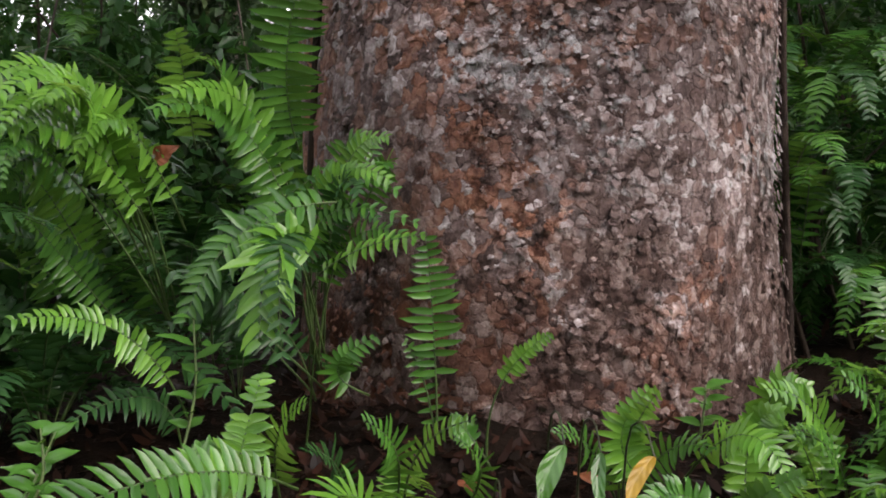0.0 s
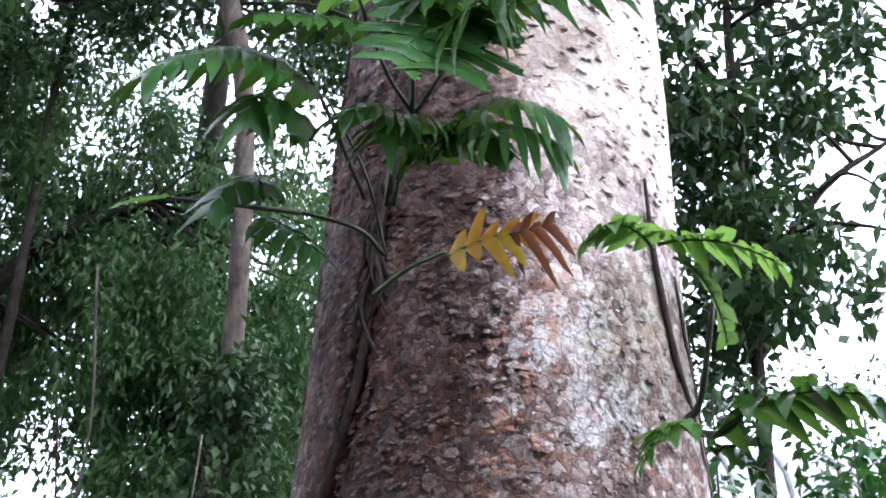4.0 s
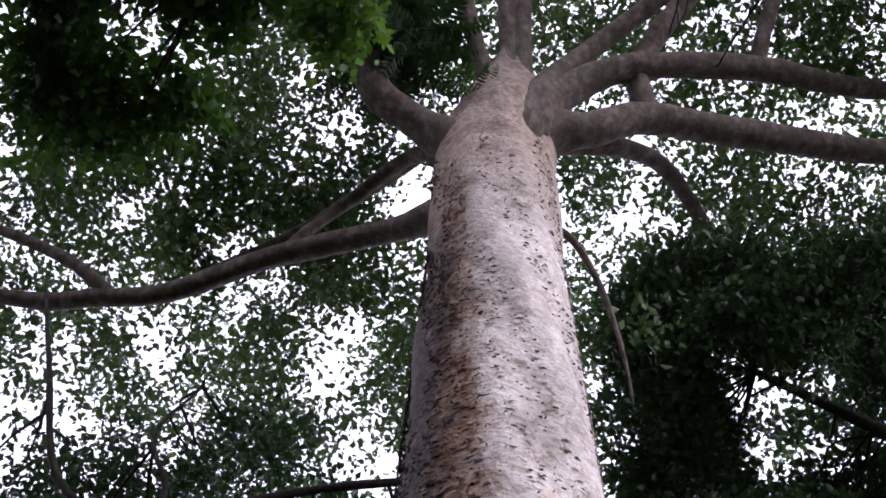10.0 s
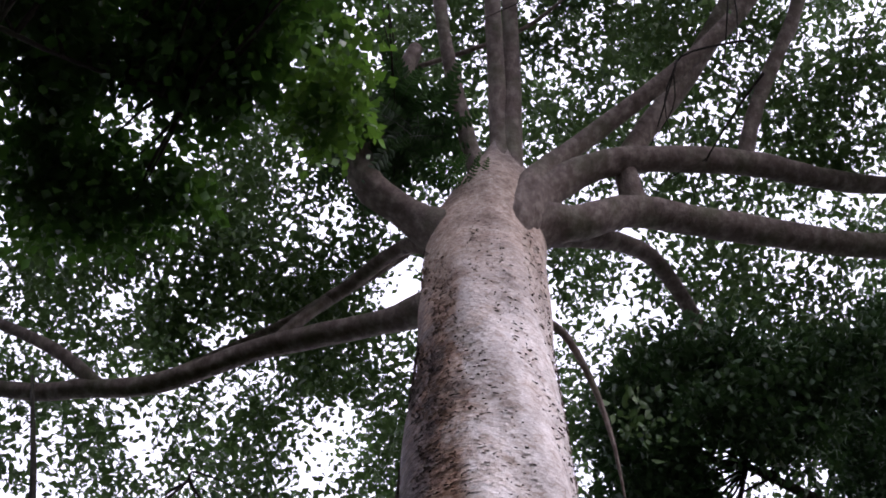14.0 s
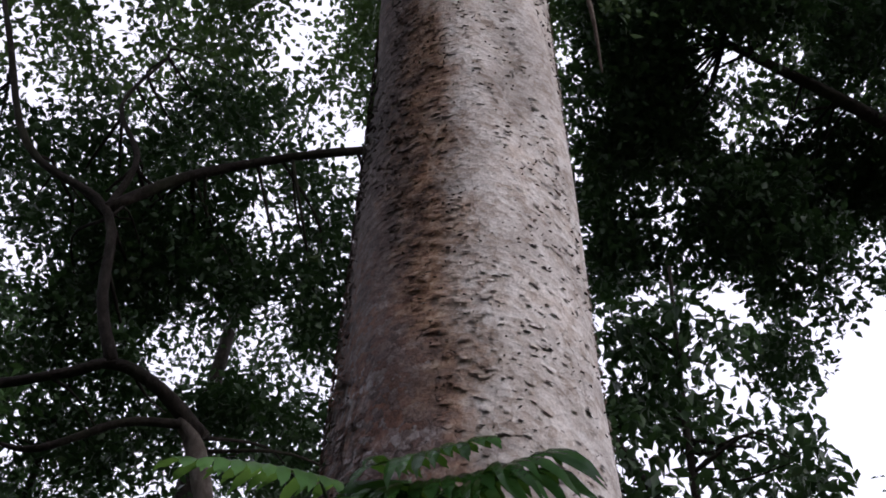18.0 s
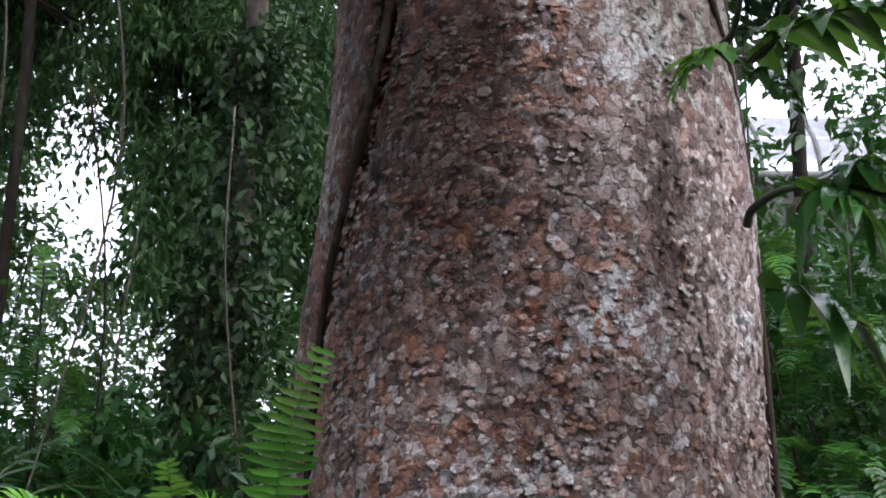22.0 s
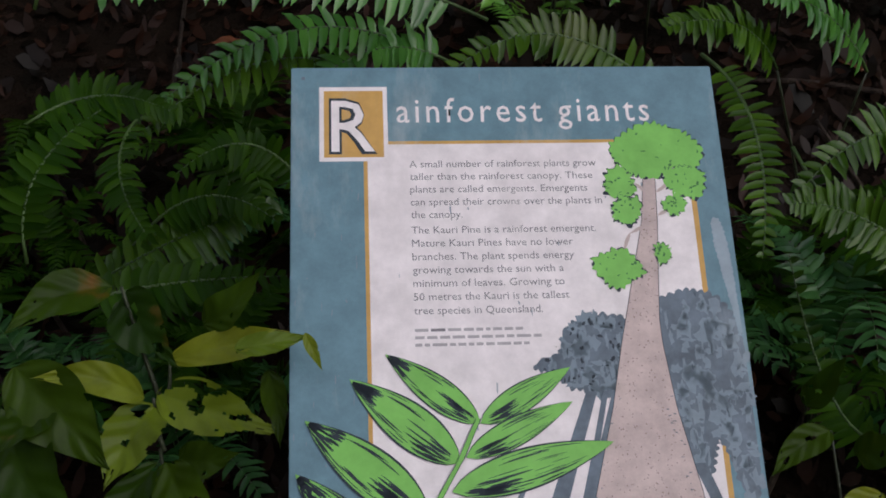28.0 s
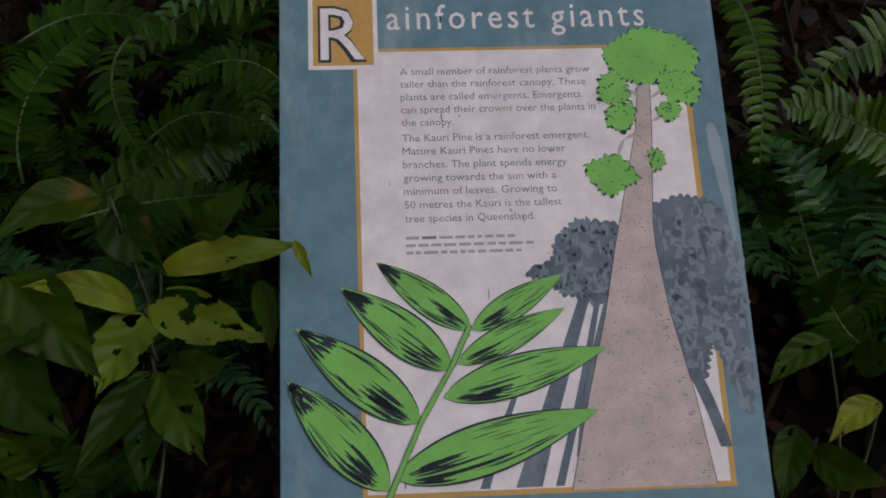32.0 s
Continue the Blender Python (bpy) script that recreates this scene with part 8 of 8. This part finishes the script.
for q in range(420):
    v = 0.16 + 0.43 * rngs.rand() ** 0.6
    l, r = np.interp(v, [q[0] for q in TR], [q[1] for q in TR]), np.interp(v, [q[0] for q in TR], [q[2] for q in TR])
    specks.append(blob(l + (r - l) * rngs.uniform(0.03, 0.97), v, rngs.uniform(0.0003, 0.0011), rngs.uniform(0.0003, 0.0011), q, 6, 0.3))
flats("trunk_speckle", specks, SIGN_SPECK, 12)
marks = []
for q in range(44):
    v = rngs.uniform(0.4, 0.59)
    r = np.interp(v, [q[0] for q in TR], [q[2] for q in TR]) if q % 3 else np.interp(v, [q[0] for q in TR], [q[1] for q in TR]) + 0.008
    marks.append(blob(r - rngs.uniform(0.001, 0.012), v, rngs.uniform(0.0005, 0.003), 0.0006, q, 7, 0.4))
flats("trunk_mark", marks, SIGN_GREY, 12.5)
for a, b in (((0.402, 0.205), (0.381, 0.215)), ((0.382, 0.213), (0.372, 0.238)), ((0.402, 0.19), (0.388, 0.178)), ((0.4155, 0.165), (0.437, 0.148)), ((0.415, 0.193), (0.432, 0.183)), ((0.408, 0.15), (0.395, 0.138)), ((0.405, 0.165), (0.392, 0.152))):
    flat("drawn_branch", leaf_shape(a, b, 0.0042, 0.1, 6), SIGN_TRUNK, 12)
CROWNS = [
    [(0.3693, 0.1115), (0.378, 0.097), (0.3931, 0.0879), (0.4159, 0.0781), (0.438, 0.083), (0.4583, 0.0927), (0.4744, 0.1129), (0.463, 0.1345), (0.4396, 0.1322), (0.4165, 0.1446), (0.398, 0.14), (0.3853, 0.1354)],
    [(0.3634, 0.14), (0.374, 0.134), (0.3817, 0.1373), (0.3907, 0.155), (0.388, 0.166), (0.372, 0.168), (0.3607, 0.1623)],
    [(0.374, 0.172), (0.388, 0.172), (0.3957, 0.1783), (0.3865, 0.2001), (0.3694, 0.1969), (0.367, 0.186)],
    [(0.4356, 0.1381), (0.453, 0.135), (0.4713, 0.1406), (0.4675, 0.1678), (0.4452, 0.1655), (0.4305, 0.1517)],
    [(0.4242, 0.1787), (0.4395, 0.1703), (0.4482, 0.1791), (0.4354, 0.1902)],
    [(0.3387, 0.2463), (0.355, 0.238), (0.3694, 0.2357), (0.382, 0.244), (0.3905, 0.2611), (0.378, 0.268), (0.3621, 0.2779), (0.3467, 0.2666)],
    [(0.4103, 0.2318), (0.418, 0.231), (0.4242, 0.2395), (0.4171, 0.2495), (0.4105, 0.245)],
]
for k, shape in enumerate(CROWNS):
    flat("drawn_foliage_outline", scalloped(shape, 0.0055, 0.0095, 40 + k, 0.0009), SIGN_INK, 13 + k)
    flat("drawn_foliage", scalloped(shape, 0.0055, 0.0095, 40 + k), SIGN_GREEN, 13.5 + k)
    flats("foliage_shading", scatter_in(shape, 10, 0.0005, 0.0022, 60 + k), SIGN_SHADE, 21)
# drawn spray of leaves
SPRAY = [((0.2002, 0.4267), (0.1017, 0.3491), 0.034), ((0.2002, 0.4267), (0.3005, 0.3681), 0.03), ((0.1774, 0.468), (0.0634, 0.3759), 0.046), ((0.1835, 0.4623), (0.3006, 0.4056), 0.03), ((0.1429, 0.5225), (0.0161, 0.419), 0.05), ((0.1672, 0.4972), (0.3408, 0.4499), 0.042), ((0.109, 0.5892), (0.0065, 0.4741), 0.05), ((0.115, 0.5783), (0.3273, 0.515), 0.052)]
for k, (b, t, w) in enumerate(SPRAY):
    lv = 24 + 4 * k
    flat("drawn_leaf_outline", leaf_shape(b, t, w, 0.0, grow=1.06), SIGN_INK, lv)
    flat("drawn_leaf", leaf_shape(b, t, w * 0.96, 0.0), SIGN_GREEN, lv + 1)
    bb, tt = np.array(b), np.array(t)
    d = tt - bb
    s = np.array([-d[1], d[0]]) / np.linalg.norm(d)
    strokes = []

    def stroke(q0, q1, across, thick):
        """One pen stroke along the leaf, kept inside its edge."""
        q1 = min(q1, 0.97)
        pts = []
        for sg in (1, -1):
            for i in range(6):
                q = q0 + (q1 - q0) * (i if sg > 0 else 5 - i) / 5
                half = w * 0.46 * math.sin(math.pi * q ** 0.8) ** 0.85
                pts.append(tuple(bb + d * q + s * (across * half + sg * thick * math.sin(math.pi * (i + 0.5) / 6))))
        area = sum(pts[i][0] * pts[(i + 1) % 12][1] - pts[(i + 1) % 12][0] * pts[i][1] for i in range(12))
        strokes.append(pts if area < 0 else pts[::-1])

    dark_side = 1 if k % 2 else -1
    for q in range(26):
        q0 = rngs.uniform(0.06, 0.22)
        stroke(q0, q0 + rngs.uniform(0.08, 0.3), dark_side * rngs.uniform(-0.2, 0.95), w * rngs.uniform(0.008, 0.035))
    for q in range(14):
        q0 = rngs.uniform(0.3, 0.62)
        stroke(q0, q0 + rngs.uniform(0.1, 0.28), (1 if rngs.rand() < 0.5 else -1) * rngs.uniform(0.55, 0.97), w * rngs.uniform(0.006, 0.022))
    if k % 2 == 0:
        for q in range(34):
            q0 = rngs.uniform(0.72, 0.92)
            stroke(q0, q0 + rngs.uniform(0.08, 0.2), rngs.uniform(-0.95, 0.95), w * rngs.uniform(0.012, 0.04))
    else:
        for q in range(8):
            q0 = rngs.uniform(0.45, 0.7)
            stroke(q0, q0 + rngs.uniform(0.1, 0.2), rngs.uniform(-0.6, 0.6), w * 0.008)
    flats("leaf_hatching", strokes, SIGN_INK, lv + 2)
STEM = [(0.1017, 0.612), (0.1429, 0.5225), (0.1775, 0.465), (0.1982, 0.4217)]
for (u0, v0), (u1, v1) in zip(STEM, STEM[1:]):
    flat("drawn_twig_outline", [(u0 - 0.0036, v0), (u0 + 0.0036, v0), (u1 + 0.003, v1), (u1 - 0.003, v1)], SIGN_INK, 56)
for (u0, v0), (u1, v1) in zip(STEM, STEM[1:]):
    flat("drawn_twig", [(u0 - 0.0028, v0), (u0 + 0.0028, v0), (u1 + 0.0022, v1), (u1 - 0.0022, v1)], SIGN_GREEN, 58)
rect("bolt", 0.012, 0.0125, 0.016, 0.0165, SIGN_GREY, 2)
scuffs = []
for q in range(60):
    u, v = (rngs.uniform(0.004, 0.08), rngs.uniform(0.13, 0.6)) if q % 2 else (rngs.uniform(0.02, 0.48), rngs.uniform(0.005, 0.6))
    scuffs.append(blob(u, v, rngs.uniform(0.0003, 0.0012), rngs.uniform(0.0008, 0.006), q, 7, 0.4))
flats("scuff_mark", scuffs, SIGN_PALE, 2)
# frame and leg under the panel
part("back_frame", mesh_of("back_frame", *box(0.06, 0.44, -0.5, -0.12, -0.03, -0.0062), POST, smooth=False), sign, at=Matrix())
foot = SIGN @ Vector((0.25, -0.32, -0.03))
leg = part("leg", mesh_of("leg", *box(foot.x - 0.045, foot.x + 0.045, foot.y - 0.03, foot.y + 0.06, -0.1, foot.z + 0.005), POST, smooth=False), sign, at=SIGN.inverted())
